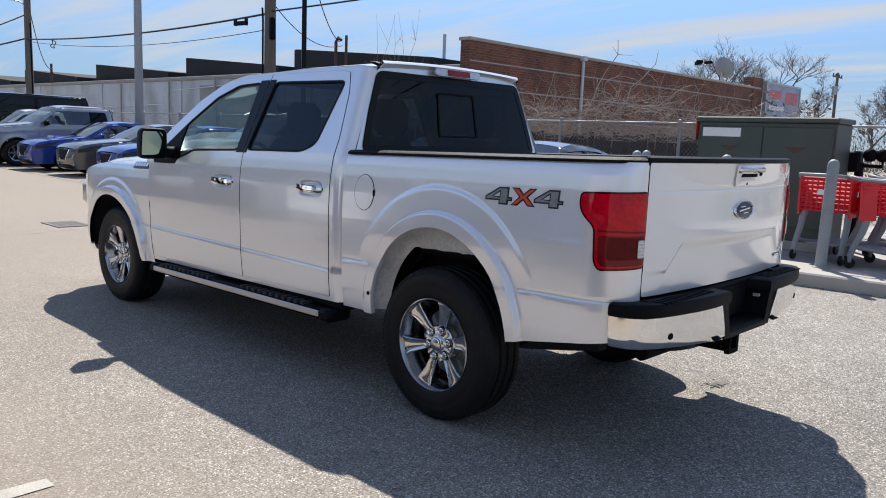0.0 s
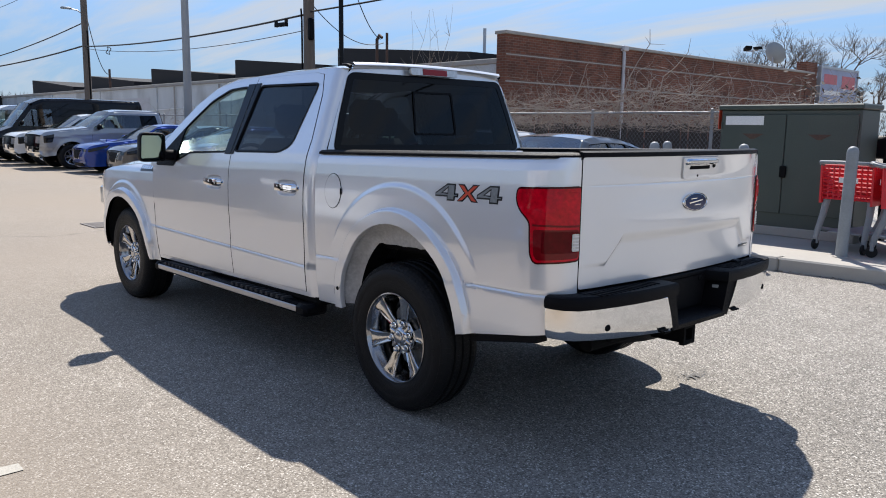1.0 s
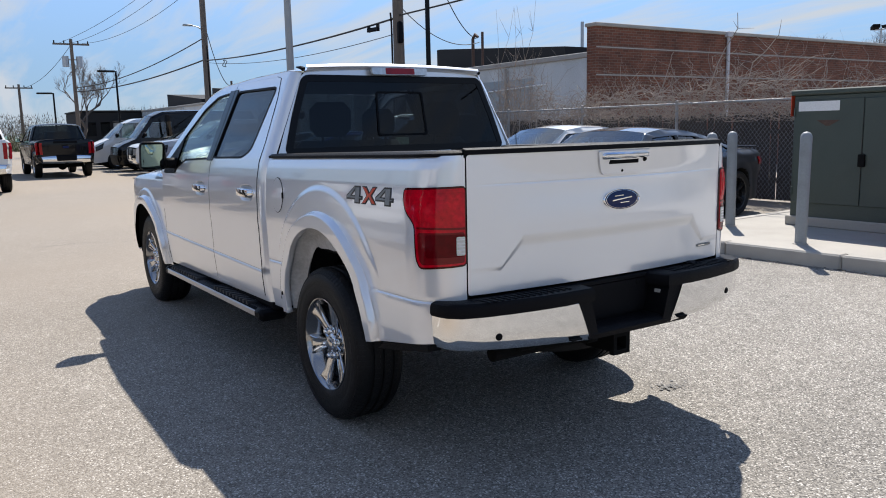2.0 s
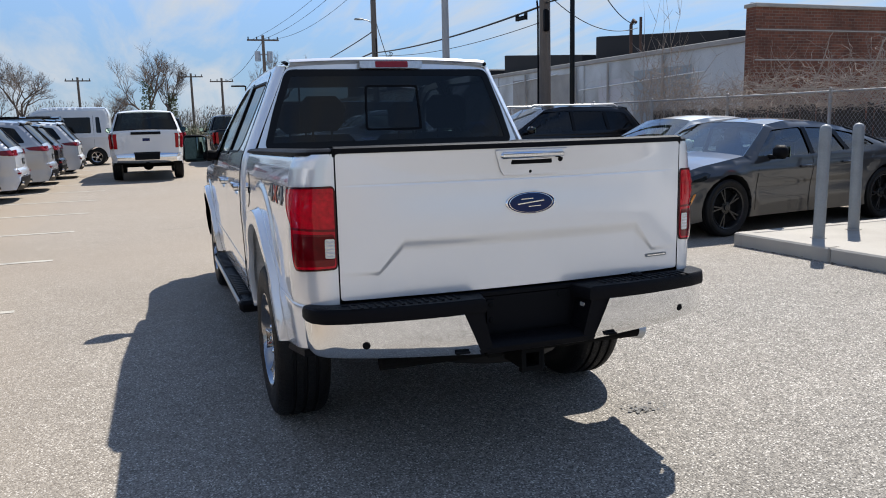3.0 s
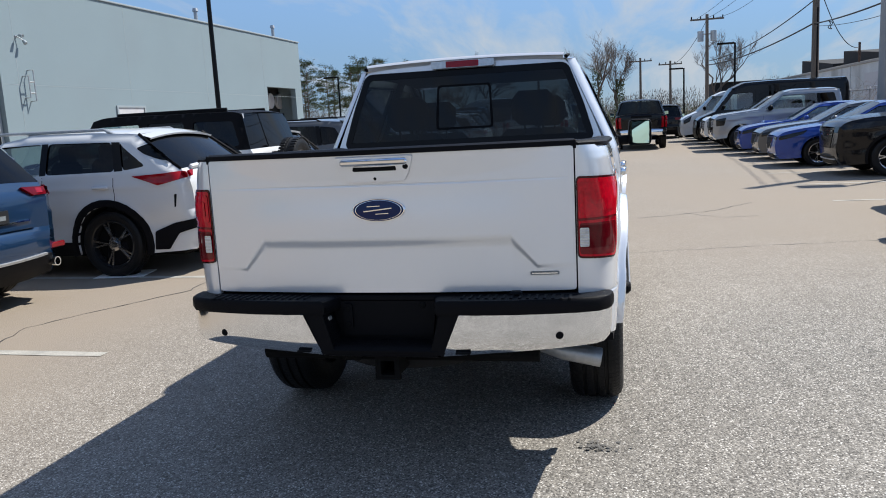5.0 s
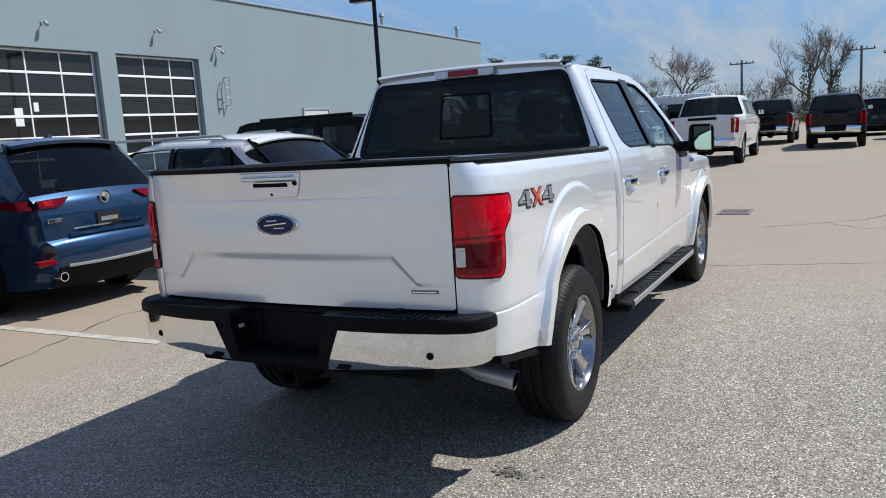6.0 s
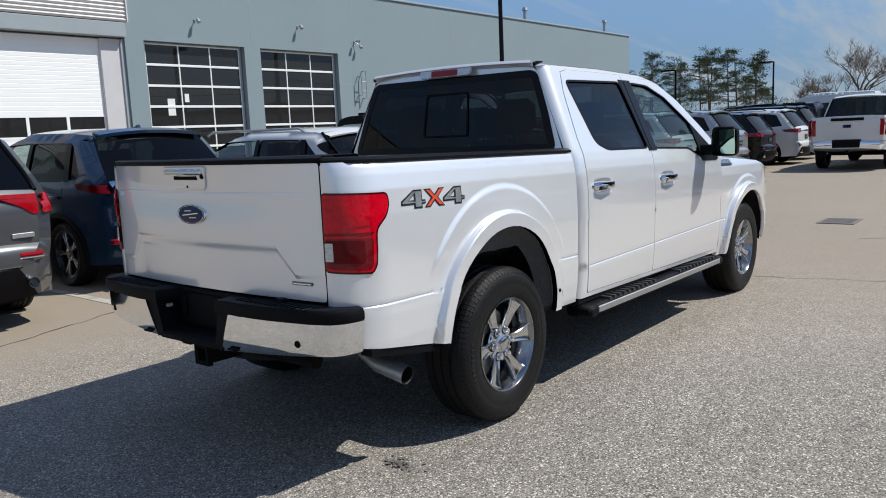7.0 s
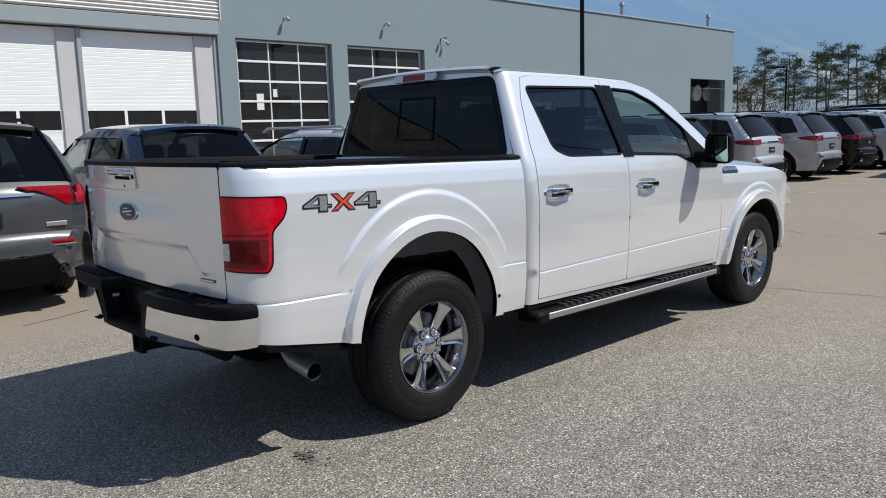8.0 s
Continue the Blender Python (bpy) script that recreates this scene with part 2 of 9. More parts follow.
MT = dict(
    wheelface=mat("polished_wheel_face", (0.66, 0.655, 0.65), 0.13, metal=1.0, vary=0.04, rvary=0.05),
    # barrel chrome toned darker than the face, as shade behind the spokes
    wheelbarrel=mat("chrome_barrel_shade_tone", (0.34, 0.34, 0.35), 0.16, metal=1.0, vary=0.06, rvary=0.05),
    satin=mat("satin_silver_strip", (0.50, 0.50, 0.51), 0.35, metal=0.9, vary=0.06),
    asphalt=asphalt_mat(),
    concrete=mat("concrete", (0.37, 0.345, 0.305), 0.85, vary=0.16, scale=1.5, fine=140, bump=0.35, dirt=(0.22, 0.20, 0.17), dirt_amount=0.45),
    stripe=mat("worn_road_paint", (0.41, 0.385, 0.33), 0.8, vary=0.25, scale=6, fine=90, bump=0.3, dirt=(0.22, 0.21, 0.19), dirt_amount=0.9),
    oil=mat("oil_soaked_asphalt", (0.125, 0.118, 0.108), 0.75, vary=0.3, fine=100, bump=0.2),
    crack=mat("crack_filler", (0.05, 0.048, 0.045), 0.8, vary=0.3, fine=100, bump=0.4),
    white=paint("pearl_white_paint", (0.85, 0.855, 0.865), metal=0.42, rough=0.23, flake=0.012, coat_ior=1.6),
    white2=paint("plain_white_paint", (0.66, 0.66, 0.65)),
    silver=paint("silver_paint", (0.36, 0.37, 0.385), metal=0.55, rough=0.32),
    palegrey=paint("pale_grey_paint", (0.50, 0.515, 0.54), metal=0.35, rough=0.32),
    grey=paint("dark_grey_metallic_paint", (0.098, 0.099, 0.103), metal=0.5, rough=0.3),
    midgrey=paint("mid_grey_metallic_paint", (0.045, 0.046, 0.049), metal=0.4, rough=0.3),
    bluegrey=paint("dark_blue_paint", (0.010, 0.036, 0.088), metal=0.45, rough=0.3),
    blue=paint("bright_blue_paint", (0.008, 0.045, 0.27), metal=0.35, rough=0.3),
    black=paint("black_paint", (0.003, 0.0034, 0.005), rough=0.2, coat=0.4),
    red=paint("dark_red_paint", (0.25, 0.015, 0.02), rough=0.3),
    trim=mat("black_textured_plastic", (0.0055, 0.0055, 0.0068), 0.48, vary=0.2, fine=400, bump=0.25, rvary=0.08, spec=0.08),
    gloss=mat("gloss_black_trim", (0.007, 0.007, 0.008), 0.14, vary=0.05, rvary=0.04, spec=0.14),
    rubber=mat("tyre_rubber", (0.008, 0.008, 0.0085), 0.5, vary=0.25, scale=7, fine=180, bump=0.35, dirt=(0.05, 0.047, 0.042), dirt_amount=0.14, spec=0.22),
    treadpad=mat("worn_step_rubber", (0.032, 0.032, 0.034), 0.55, vary=0.25, scale=20, fine=200, bump=0.3, spec=0.3),
    well=mat("wheel_well_liner", (0.02, 0.02, 0.02), 0.9, vary=0.3, scale=6, bump=0.3, spec=0.1),
    # underside black, also on plates added to darken open gaps like shade
    under=mat("underbody_and_gap_black", (0.007, 0.007, 0.007), 0.85, vary=0.3, scale=5, spec=0.1),
    # darker copy of the bare wheel-house metal; its shade is in the colour
    splash=mat("wheelhouse_metal_shade_tone", (0.07, 0.07, 0.07), 0.8, vary=0.3, scale=8, bump=0.2, dirt=(0.12, 0.11, 0.095), dirt_amount=0.4),
    galv=mat("bare_wheelhouse_metal", (0.50, 0.50, 0.50), 0.55, metal=0.25, vary=0.25, scale=9, bump=0.15, dirt=(0.2, 0.18, 0.15), dirt_amount=0.4),
    chrome=mat("chrome", (0.86, 0.87, 0.88), 0.06, metal=1.0, vary=0.02, scale=6, rvary=0.035),
    alloy=mat("machined_alloy", (0.62, 0.62, 0.63), 0.2, metal=1.0, vary=0.06, rvary=0.06),
    darkalloy=mat("black_alloy", (0.02, 0.02, 0.021), 0.25, metal=0.3, vary=0.05),
    steel=mat("galvanised_steel", (0.46, 0.47, 0.48), 0.45, metal=0.75, vary=0.15, scale=9, bump=0.05),
    fencesteel=mat("weathered_fence_steel", (0.33, 0.335, 0.34), 0.6, metal=0.35, vary=0.2, scale=6, bump=0.05),
    rusty=mat("rusty_steel", (0.10, 0.06, 0.045), 0.8, metal=0.2, vary=0.35, scale=18, bump=0.3),
    redlamp=mat("red_lamp_plastic", (0.30, 0.002, 0.006), 0.10, vary=0.2, scale=20, coat=0.25, rvary=0.03, spec=0.3),
    tailred=mat("bright_red_lens", (0.56, 0.0012, 0.014), 0.10, vary=0.35, scale=14, coat=0.45, rvary=0.03, spec=0.2),
    maroon=mat("maroon_lens", (0.11, 0.0008, 0.004), 0.10, vary=0.2, scale=22, coat=0.2, rvary=0.03, spec=0.1),
    darkmaroon=mat("dark_lamp_edge", (0.05, 0.001, 0.003), 0.12, vary=0.1, scale=20, coat=0.2, spec=0.3, rvary=0.03),
    darkred=mat("dark_red_lamp_plastic", (0.17, 0.002, 0.006), 0.12, vary=0.15, scale=20, coat=0.25, spec=0.3, rvary=0.03),
    clearlamp=mat("clear_lamp_plastic", (0.62, 0.62, 0.60), 0.12, metal=0.35, vary=0.2, scale=30, coat=1.0),
    darklamp=mat("smoked_headlamp", (0.009, 0.010, 0.011), 0.06, vary=0.5, scale=25, coat=0.3, spec=0.3),
    amber=mat("amber_lens", (0.7, 0.22, 0.02), 0.15, coat=1.0),
    screen=glass("windscreen_glass", (0.66, 0.76, 0.72), ior=3.2),
    glass=glass("clear_green_glass", (0.66, 0.76, 0.72), ior=2.25),
    sideglass=glass("green_tinted_side_glass", (0.70, 0.81, 0.77), ior=1.45),
    sidetint=glass("privacy_side_glass", (0.10, 0.115, 0.13), solid=0.1, dark=(0.004, 0.004, 0.005), ior=1.52),
    tint=glass("privacy_glass", (0.066, 0.080, 0.098), solid=0.1, dark=(0.002, 0.0025, 0.003), ior=1.40),
    dark=glass("dark_glass", (0.07, 0.08, 0.085), solid=0.5, dark=(0.003, 0.003, 0.0035), ior=1.42),
    doorglass=glass("workshop_door_glass", (0.30, 0.30, 0.30), solid=0.5, dark=(0.045, 0.044, 0.043), ior=1.6),
    mirror=mat("mirror_glass", (0.47, 0.64, 0.54), 0.02, metal=1.0, vary=0.01, rvary=0.0),
    cabin=mat("dark_cabin_cloth", (0.035, 0.035, 0.036), 0.85, vary=0.2, fine=300, bump=0.2),
    tan=mat("grey_cabin_lining", (0.11, 0.105, 0.10), 0.85, vary=0.2, fine=300),
    navy=mat("navy_enamel", (0.004, 0.014, 0.075), 0.15, coat=0.25, vary=0.05, spec=0.2),
    decal=mat("black_decal", (0.015, 0.015, 0.016), 0.3, vary=0.1),
    decalgrey=mat("grey_decal", (0.20, 0.215, 0.22), 0.35, vary=0.25, scale=25),
    decalred=mat("red_decal", (0.60, 0.07, 0.03), 0.35, vary=0.1),
    greywall=mat("grey_blue_stucco_paint", (0.218, 0.278, 0.303), 0.85, vary=0.06, scale=0.5, fine=90, bump=0.25, dirt=(0.21, 0.25, 0.27), dirt_amount=0.35),
    greytrim=mat("pale_grey_trim_paint", (0.54, 0.53, 0.54), 0.7, vary=0.06),
    fascia=mat("mid_grey_fascia_metal", (0.30, 0.34, 0.36), 0.55, vary=0.05),
    corrugated=mat("corrugated_zinc", (0.62, 0.61, 0.60), 0.5, metal=0.2, vary=0.08, stretch=(0.3, 1, 1)),
    shutter=mat("white_door_enamel", (0.84, 0.85, 0.84), 0.5, vary=0.03, scale=0.8),
    aluminium=mat("white_door_frame", (0.78, 0.79, 0.78), 0.45, vary=0.05),
    oldwall=mat("weathered_painted_block", (0.60, 0.62, 0.62), 0.9, vary=0.25, scale=0.6, fine=40, bump=0.3, dirt=(0.19, 0.175, 0.15), dirt_amount=0.8, stretch=(1, 1, 0.6)),
    roofdark=mat("tarred_roof_felt", (0.022, 0.021, 0.021), 0.9, vary=0.3, scale=1.5, bump=0.3),
    coping=mat("weathered_coping", (0.36, 0.34, 0.31), 0.85, vary=0.2, scale=2, bump=0.3),
    brick=brick_mat("old_red_brick", (0.205, 0.074, 0.042), (0.125, 0.046, 0.028), (0.20, 0.15, 0.115)),
    wood=mat("weathered_pole_wood", (0.155, 0.125, 0.10), 0.9, vary=0.3, scale=3, fine=40, bump=0.5, stretch=(4, 4, 0.25)),
    greypole=mat("grey_concrete_pole", (0.36, 0.36, 0.35), 0.8, vary=0.12, scale=2, bump=0.15),
    bollard=mat("chipped_grey_bollard_paint", (0.25, 0.27, 0.28), 0.55, vary=0.12, scale=5, bump=0.12, dirt=(0.10, 0.085, 0.07), dirt_amount=0.4),
    cabgreen=mat("olive_green_cabinet_enamel", (0.050, 0.066, 0.055), 0.5, vary=0.15, scale=2, bump=0.05, dirt=(0.09, 0.10, 0.08), dirt_amount=0.3),
    cartred=mat("red_cart_plastic", (0.62, 0.02, 0.03), 0.4, vary=0.08, scale=4),
    cartgrey=mat("grey_cart_plastic", (0.22, 0.23, 0.24), 0.5, vary=0.08),
    wire=mat("cable_black", (0.02, 0.02, 0.02), 0.7, vary=0.1),
    bark=mat("grey_brown_bark", (0.115, 0.092, 0.075), 0.95, vary=0.3, scale=5, fine=50, bump=0.4),
    # twig brown lifted so that distance haze sits in the colour
    twig=mat("dry_twigs_hazed", (0.16, 0.13, 0.11), 0.95, vary=0.3, scale=4),
    vine=mat("dead_vine_stems", (0.32, 0.265, 0.22), 0.95, vary=0.45, scale=3),
    needles=leaf_mat("pine_needles", (0.075, 0.105, 0.042)),
    scrub=leaf_mat("scrub_leaves", (0.085, 0.10, 0.04)),
    brush=leaf_mat("bare_brushwood", (0.085, 0.066, 0.052)),
    slat=mat("brown_privacy_slats", (0.045, 0.036, 0.03), 0.8, vary=0.3, scale=3, stretch=(6, 6, 0.5)),
    sign=mat("faded_sign_board", (0.30, 0.33, 0.45), 0.5, vary=0.3, scale=1.2),
    signred=mat("faded_red_print", (0.5, 0.13, 0.14), 0.5, vary=0.3, scale=2),
    paper=mat("white_paper", (0.75, 0.75, 0.73), 0.8),
    rustgrate=mat("worn_grate_iron", (0.17, 0.15, 0.135), 0.75, metal=0.2, vary=0.3, scale=14, bump=0.3),
    cast=mat("cast_iron", (0.035, 0.033, 0.032), 0.7, metal=0.4, vary=0.3, scale=14, bump=0.3),
)


# ---- mesh helpers ----
class Mesh:
    """Collects vertices and faces of one part."""

    def __init__(self):
        self.v, self.f = [], []

    def add(self, verts, faces):
        k = len(self.v)
        self.v += [tuple(p) for p in verts]
        self.f += [tuple(i + k for i in q) for q in faces]
        return self

    def box(self, x0, x1, y0, y1, z0, z1, b=0.0):
        x0, x1 = min(x0, x1), max(x0, x1)
        y0, y1 = min(y0, y1), max(y0, y1)
        z0, z1 = min(z0, z1), max(z0, z1)
        b = min(b, (x1 - x0) * 0.45, (y1 - y0) * 0.45, (z1 - z0) * 0.45)
        lo, hi = (x0, y0, z0), (x1, y1, z1)
        if b <= 0:
            vs = [(x, y, z) for x in (x0, x1) for y in (y0, y1) for z in (z0, z1)]
            return self.add(vs, [(0, 1, 3, 2), (4, 6, 7, 5), (0, 4, 5, 1), (2, 3, 7, 6), (0, 2, 6, 4), (1, 5, 7, 3)])
        vs, ix = [], {}
        for c in range(8):
            s = [(c >> k) & 1 for k in range(3)]
            for ax in range(3):
                p = [(hi[k] if s[k] else lo[k]) if k == ax else (hi[k] - b if s[k] else lo[k] + b) for k in range(3)]
                ix[(tuple(s), ax)] = len(vs)
                vs.append(p)
        fs = []
        for ax in range(3):
            o1, o2 = [k for k in range(3) if k != ax]
            for side in (0, 1):
                q = []
                for a, c in ((0, 0), (1, 0), (1, 1), (0, 1)):
                    s = [0, 0, 0]; s[ax] = side; s[o1] = a; s[o2] = c
                    q.append(ix[(tuple(s), ax)])
                fs.append(q)
            for a in (0, 1):
                for c in (0, 1):
                    s0 = [0, 0, 0]; s0[o1] = a; s0[o2] = c
                    s1 = list(s0); s1[ax] = 1
                    fs.append([ix[(tuple(s0), o1)], ix[(tuple(s1), o1)], ix[(tuple(s1), o2)], ix[(tuple(s0), o2)]])
        for c in range(8):
            s = tuple((c >> k) & 1 for k in range(3))
            fs.append([ix[(s, 0)], ix[(s, 1)], ix[(s, 2)]])
        return self.add(vs, fs)

    def cyl(self, p0, p1, r0, r1=None, n=12, caps=True):
        r1 = r0 if r1 is None else r1
        return self.tube([p0, p1], [r0, r1], n, caps)

    def tube(self, pts, r, n=6, caps=True):
        pts = [Vector(p) for p in pts]
        rs = [float(q) for q in r] if isinstance(r, (list, tuple)) else [float(r)] * len(pts)
        vs, fs = [], []
        ref = None
        for i, p in enumerate(pts):
            d = (pts[min(i + 1, len(pts) - 1)] - pts[max(i - 1, 0)])
            d = d.normalized() if d.length > 1e-9 else Vector((0, 0, 1))
            if ref is None:
                ref = Vector((0, 0, 1)) if abs(d.z) < 0.9 else Vector((1, 0, 0))
            u = (ref - d * ref.dot(d))
            u = u.normalized() if u.length > 1e-6 else d.orthogonal().normalized()
            ref = u
            w = d.cross(u)
            vs += [p + rs[i] * (math.cos(a) * u + math.sin(a) * w) for a in (2 * math.pi * k / n for k in range(n))]
        for i in range(len(pts) - 1):
            for k in range(n):
                a, b = i * n + k, i * n + (k + 1) % n
                fs.append((a, b, b + n, a + n))
        if caps:
            fs += [tuple(range(n))[::-1], tuple(range((len(pts) - 1) * n, len(pts) * n))]
        return self.add(vs, fs)

    def lathe(self, prof, n=32, m=None, close=False):
        """prof: (r, h) pairs turned round the local y axis; m moves it."""
        vs, fs = [], []
        for r, h in prof:
            for k in range(n):
                a = 2 * math.pi * k / n
                p = Vector((r * math.cos(a), h, r * math.sin(a)))
                vs.append(m @ p if m else p)
        rows = len(prof)
        for i in range(rows if close else rows - 1):
            for k in range(n):
                a, b = i * n + k, i * n + (k + 1) % n
                c, d = ((i + 1) % rows) * n + (k + 1) % n, ((i + 1) % rows) * n + k
                fs.append((a, b, c, d))
        return self.add(vs, fs)

    def prism(self, poly, h0, h1, axis='y'):
        """A flat outline pushed through from h0 to h1 along an axis; outline in the other two coordinates."""
        def at(p, h):
            return (p[0], h, p[1]) if axis == 'y' else (h, p[0], p[1]) if axis == 'x' else (p[0], p[1], h)
        n = len(poly)
        vs = [at(p, h0) for p in poly] + [at(p, h1) for p in poly]
        fs = [tuple(range(n))[::-1], tuple(range(n, 2 * n))] + [(i, (i + 1) % n, n + (i + 1) % n, n + i) for i in range(n)]
        return self.add(vs, fs)

    def grid(self, rows):
        """rows of equal length of points, joined as quads."""
        n = len(rows[0])
        vs = [p for r in rows for p in r]
        fs = [(i * n + k, i * n + k + 1, (i + 1) * n + k + 1, (i + 1) * n + k) for i in range(len(rows) - 1) for k in range(n - 1)]
        return self.add(vs, fs)

    def move(self, m, start=0):
        self.v[start:] = [tuple(m @ Vector(p)) for p in self.v[start:]]
        return self


def build(name, me, material, smooth=None, normals=None, fix=True):
    data = bpy.data.meshes.new(name)
    data.from_pydata(me.v, [], me.f)
    if fix and normals is None:
        bm = bmesh.new(); bm.from_mesh(data)
        bmesh.ops.recalc_face_normals(bm, faces=bm.faces[:])
        bm.to_mesh(data); bm.free()
    data.materials.append(material)
    if normals is not None:
        for p in data.polygons:
            p.use_smooth = True
        data.normals_split_custom_set_from_vertices([tuple(x) for x in normals])
    elif smooth is not None:
        data.shade_smooth()
        data.set_sharp_from_angle(angle=radians(smooth))
    data.update()
    return data


def part(name, me, material, parent=None, label="", smooth=None, normals=None, at=None, fix=True):
    """Links one mesh as one object, under a thing or a part."""
    ob = new(name, me if isinstance(me, bpy.types.Mesh) else build(name, me, material, smooth, normals, fix))
    if parent is not None:
        ob.parent = parent
    if at is not None:
        ob.matrix_basis = at
    if label:
        ob["label"] = label
    return ob


def thing(name, m, label, category, group="", kind=""):
    ob = new(name)
    ob.empty_display_size = 0.2
    ob.matrix_basis = m
    return tagged(ob, label, category, group, kind)


def inside(poly, pts):
    """Which of the points lie in the outline (even-odd rule)."""
    poly, pts = np.asarray(poly, float), np.asarray(pts, float)
    hit = np.zeros(len(pts), bool)
    a, b = poly, np.roll(poly, -1, axis=0)
    for (x0, y0), (x1, y1) in zip(a, b):
        if y0 == y1:
            continue
        c = ((y0 > pts[:, 1]) != (y1 > pts[:, 1])) & (pts[:, 0] < (x1 - x0) * (pts[:, 1] - y0) / (y1 - y0) + x0)
        hit ^= c
    return hit


def refine(loop, step, closed=True):
    out = []
    n = len(loop)
    for i in range(n if closed else n - 1):
        a, b = np.array(loop[i], float), np.array(loop[(i + 1) % n], float)
        k = max(1, int(np.linalg.norm(b - a) / step + 0.5))
        out += [tuple(a + (b - a) * j / k) for j in range(k)]
    if not closed:
        out.append(tuple(loop[-1]))
    return out


def rounded(loop, r, n=4):
    """The outline with its corners rounded by about r."""
    out = []
    k = len(loop)
    for i in range(k):
        p, a, b = np.array(loop[i], float), np.array(loop[i - 1], float), np.array(loop[(i + 1) % k], float)
        da, db = np.linalg.norm(a - p), np.linalg.norm(b - p)
        t = min(r, da * 0.45, db * 0.45)
        pa, pb = p + (a - p) / da * t, p + (b - p) / db * t
        for j in range(n + 1):
            s = j / n
            out.append(tuple((1 - s) ** 2 * pa + 2 * s * (1 - s) * p + s * s * pb))
    return out


def flat_mesh(outline, holes=(), step=0.06, lines=()):
    """Triangles that fill a flat outline with holes: 2D points, triangles, and the refined loops."""
    from mathutils.geometry import delaunay_2d_cdt
    loops = [refine(outline, step)] + [refine(h, step) for h in holes]
    pts, edges = [], []
    for lp in loops:
        k = len(pts)
        pts += lp
        edges += [(k + i, k + (i + 1) % len(lp)) for i in range(len(lp))]
    for ln in lines:
        lp = refine(ln, step, closed=False)
        k = len(pts)
        pts += lp
        edges += [(k + i, k + i + 1) for i in range(len(lp) - 1)]
    arr = np.array(pts)
    (x0, y0), (x1, y1) = arr.min(0), arr.max(0)
    gx, gy = np.meshgrid(np.arange(x0 + step / 2, x1, step), np.arange(y0 + step / 2, y1, step))
    g = np.stack([gx.ravel(), gy.ravel()], 1)
    keep = inside(loops[0], g)
    for h in loops[1:]:
        keep &= ~inside(h, g)
    g = g[keep]
    if len(g):
        far = np.ones(len(g), bool)
        for i in range(0, len(arr), 64):
            d = np.linalg.norm(g[:, None] - arr[None, i:i + 64], axis=2).min(1)
            far &= d > step * 0.55
        g = g[far]
    allp = [Vector(p) for p in pts] + [Vector(p) for p in g]
    v, e, f, *_ = delaunay_2d_cdt(allp, edges, [], 0, 1e-5)
    v = np.array([tuple(p) for p in v])
    tri = np.array([t for t in f if len(t) == 3])
    c = v[tri].mean(1)
    ok = inside(loops[0], c)
    for h in loops[1:]:
        ok &= ~inside(h, c)
    return v, tri[ok], loops


def panel(name, outline, surf, material, parent, holes=(), step=0.06, depth=0.03, label="", off=0.0, lines=()):
    """A sheet-metal panel: an outline in two coordinates laid on surf(u, v) -> (points, normals), with turned-in edges."""
    v, tri, loops = flat_mesh(outline, holes, step, lines)
    return sheet(name, v, tri, loops, surf, material, parent, depth, label, off)


def sheet(name, v, tri, loops, surf, material, parent, depth=0.03, label="", off=0.0):
    p, nr = surf(v[:, 0], v[:, 1])
    p = p + nr * off
    # faces turned so that they look along the normals
    a, b, c = p[tri[:, 0]], p[tri[:, 1]], p[tri[:, 2]]
    flip = (np.cross(b - a, c - a) * nr[tri[:, 0]]).sum(1) < 0
    tri = tri.copy()
    tri[flip] = tri[flip][:, ::-1]
    me = Mesh()
    me.v = [tuple(x) for x in p]
    me.f = [tuple(int(i) for i in t) for t in tri]
    normals = [tuple(x) for x in nr]
    if depth:
        for num, lp in enumerate(loops):
            lp = np.array(lp)
            q, qn = surf(lp[:, 0], lp[:, 1])
            q = q + qn * off
            k = len(me.v)
            n = len(lp)
            inn = q - qn * depth
            side = np.roll(q, -1, 0) - np.roll(q, 1, 0)
            out = np.cross(side, qn)
            out /= np.maximum(np.linalg.norm(out, axis=1, keepdims=True), 1e-9)
            sgn = ((q - q.mean(0)) * out).sum()
            if (sgn < 0) == (num == 0):
                out = -out
            # the rim's normals: outwards from the sheet, softened towards the face
            half = out * 0.9 + qn * 0.45
            half /= np.linalg.norm(half, axis=1, keepdims=True)
            me.v += [tuple(x) for x in q] + [tuple(x) for x in inn]
            normals += [tuple(x) for x in half] + [tuple(x) for x in out]
            me.f += [(k + i, k + (i + 1) % n, k + n + (i + 1) % n, k + n + i) for i in range(n)]
    return part(name, me, material, parent, label, normals=normals, fix=False)


# ---- ground ----
def ground():
    m = Mesh()
    xs = [-900, -300, -120, -70, -40, -20, -8, 0, 8, 20, 60, 300, 900]
    m.grid([[(x, y, 0.0) for x in xs] for y in xs])
    ob = part("ground", m, MT['asphalt'])
    tagged(ob, "sun-bleached grey asphalt of a dealer's car park", "ground", kind="structure")


ground()


def stripe(x0, x1, y0, y1, z=0.004, skew=0.0):
    rnd = random.Random(int(x0 * 100) + int(y0 * 10))
    n = 14
    m = Mesh()
    rows = []
    for i in range(n + 1):
        y = y0 + (y1 - y0) * i / n
        s = skew * (y - y0)
        rows.append([(x0 + s + rnd.uniform(-.008, .008), y, z), (x1 + s + rnd.uniform(-.008, .008), y, z)])
    m.grid(rows)
    ob = part("parking_line", m, MT['stripe'])
    tagged(ob, "worn off-white painted line on the asphalt", "road marking", group="parking lines", kind="structure")


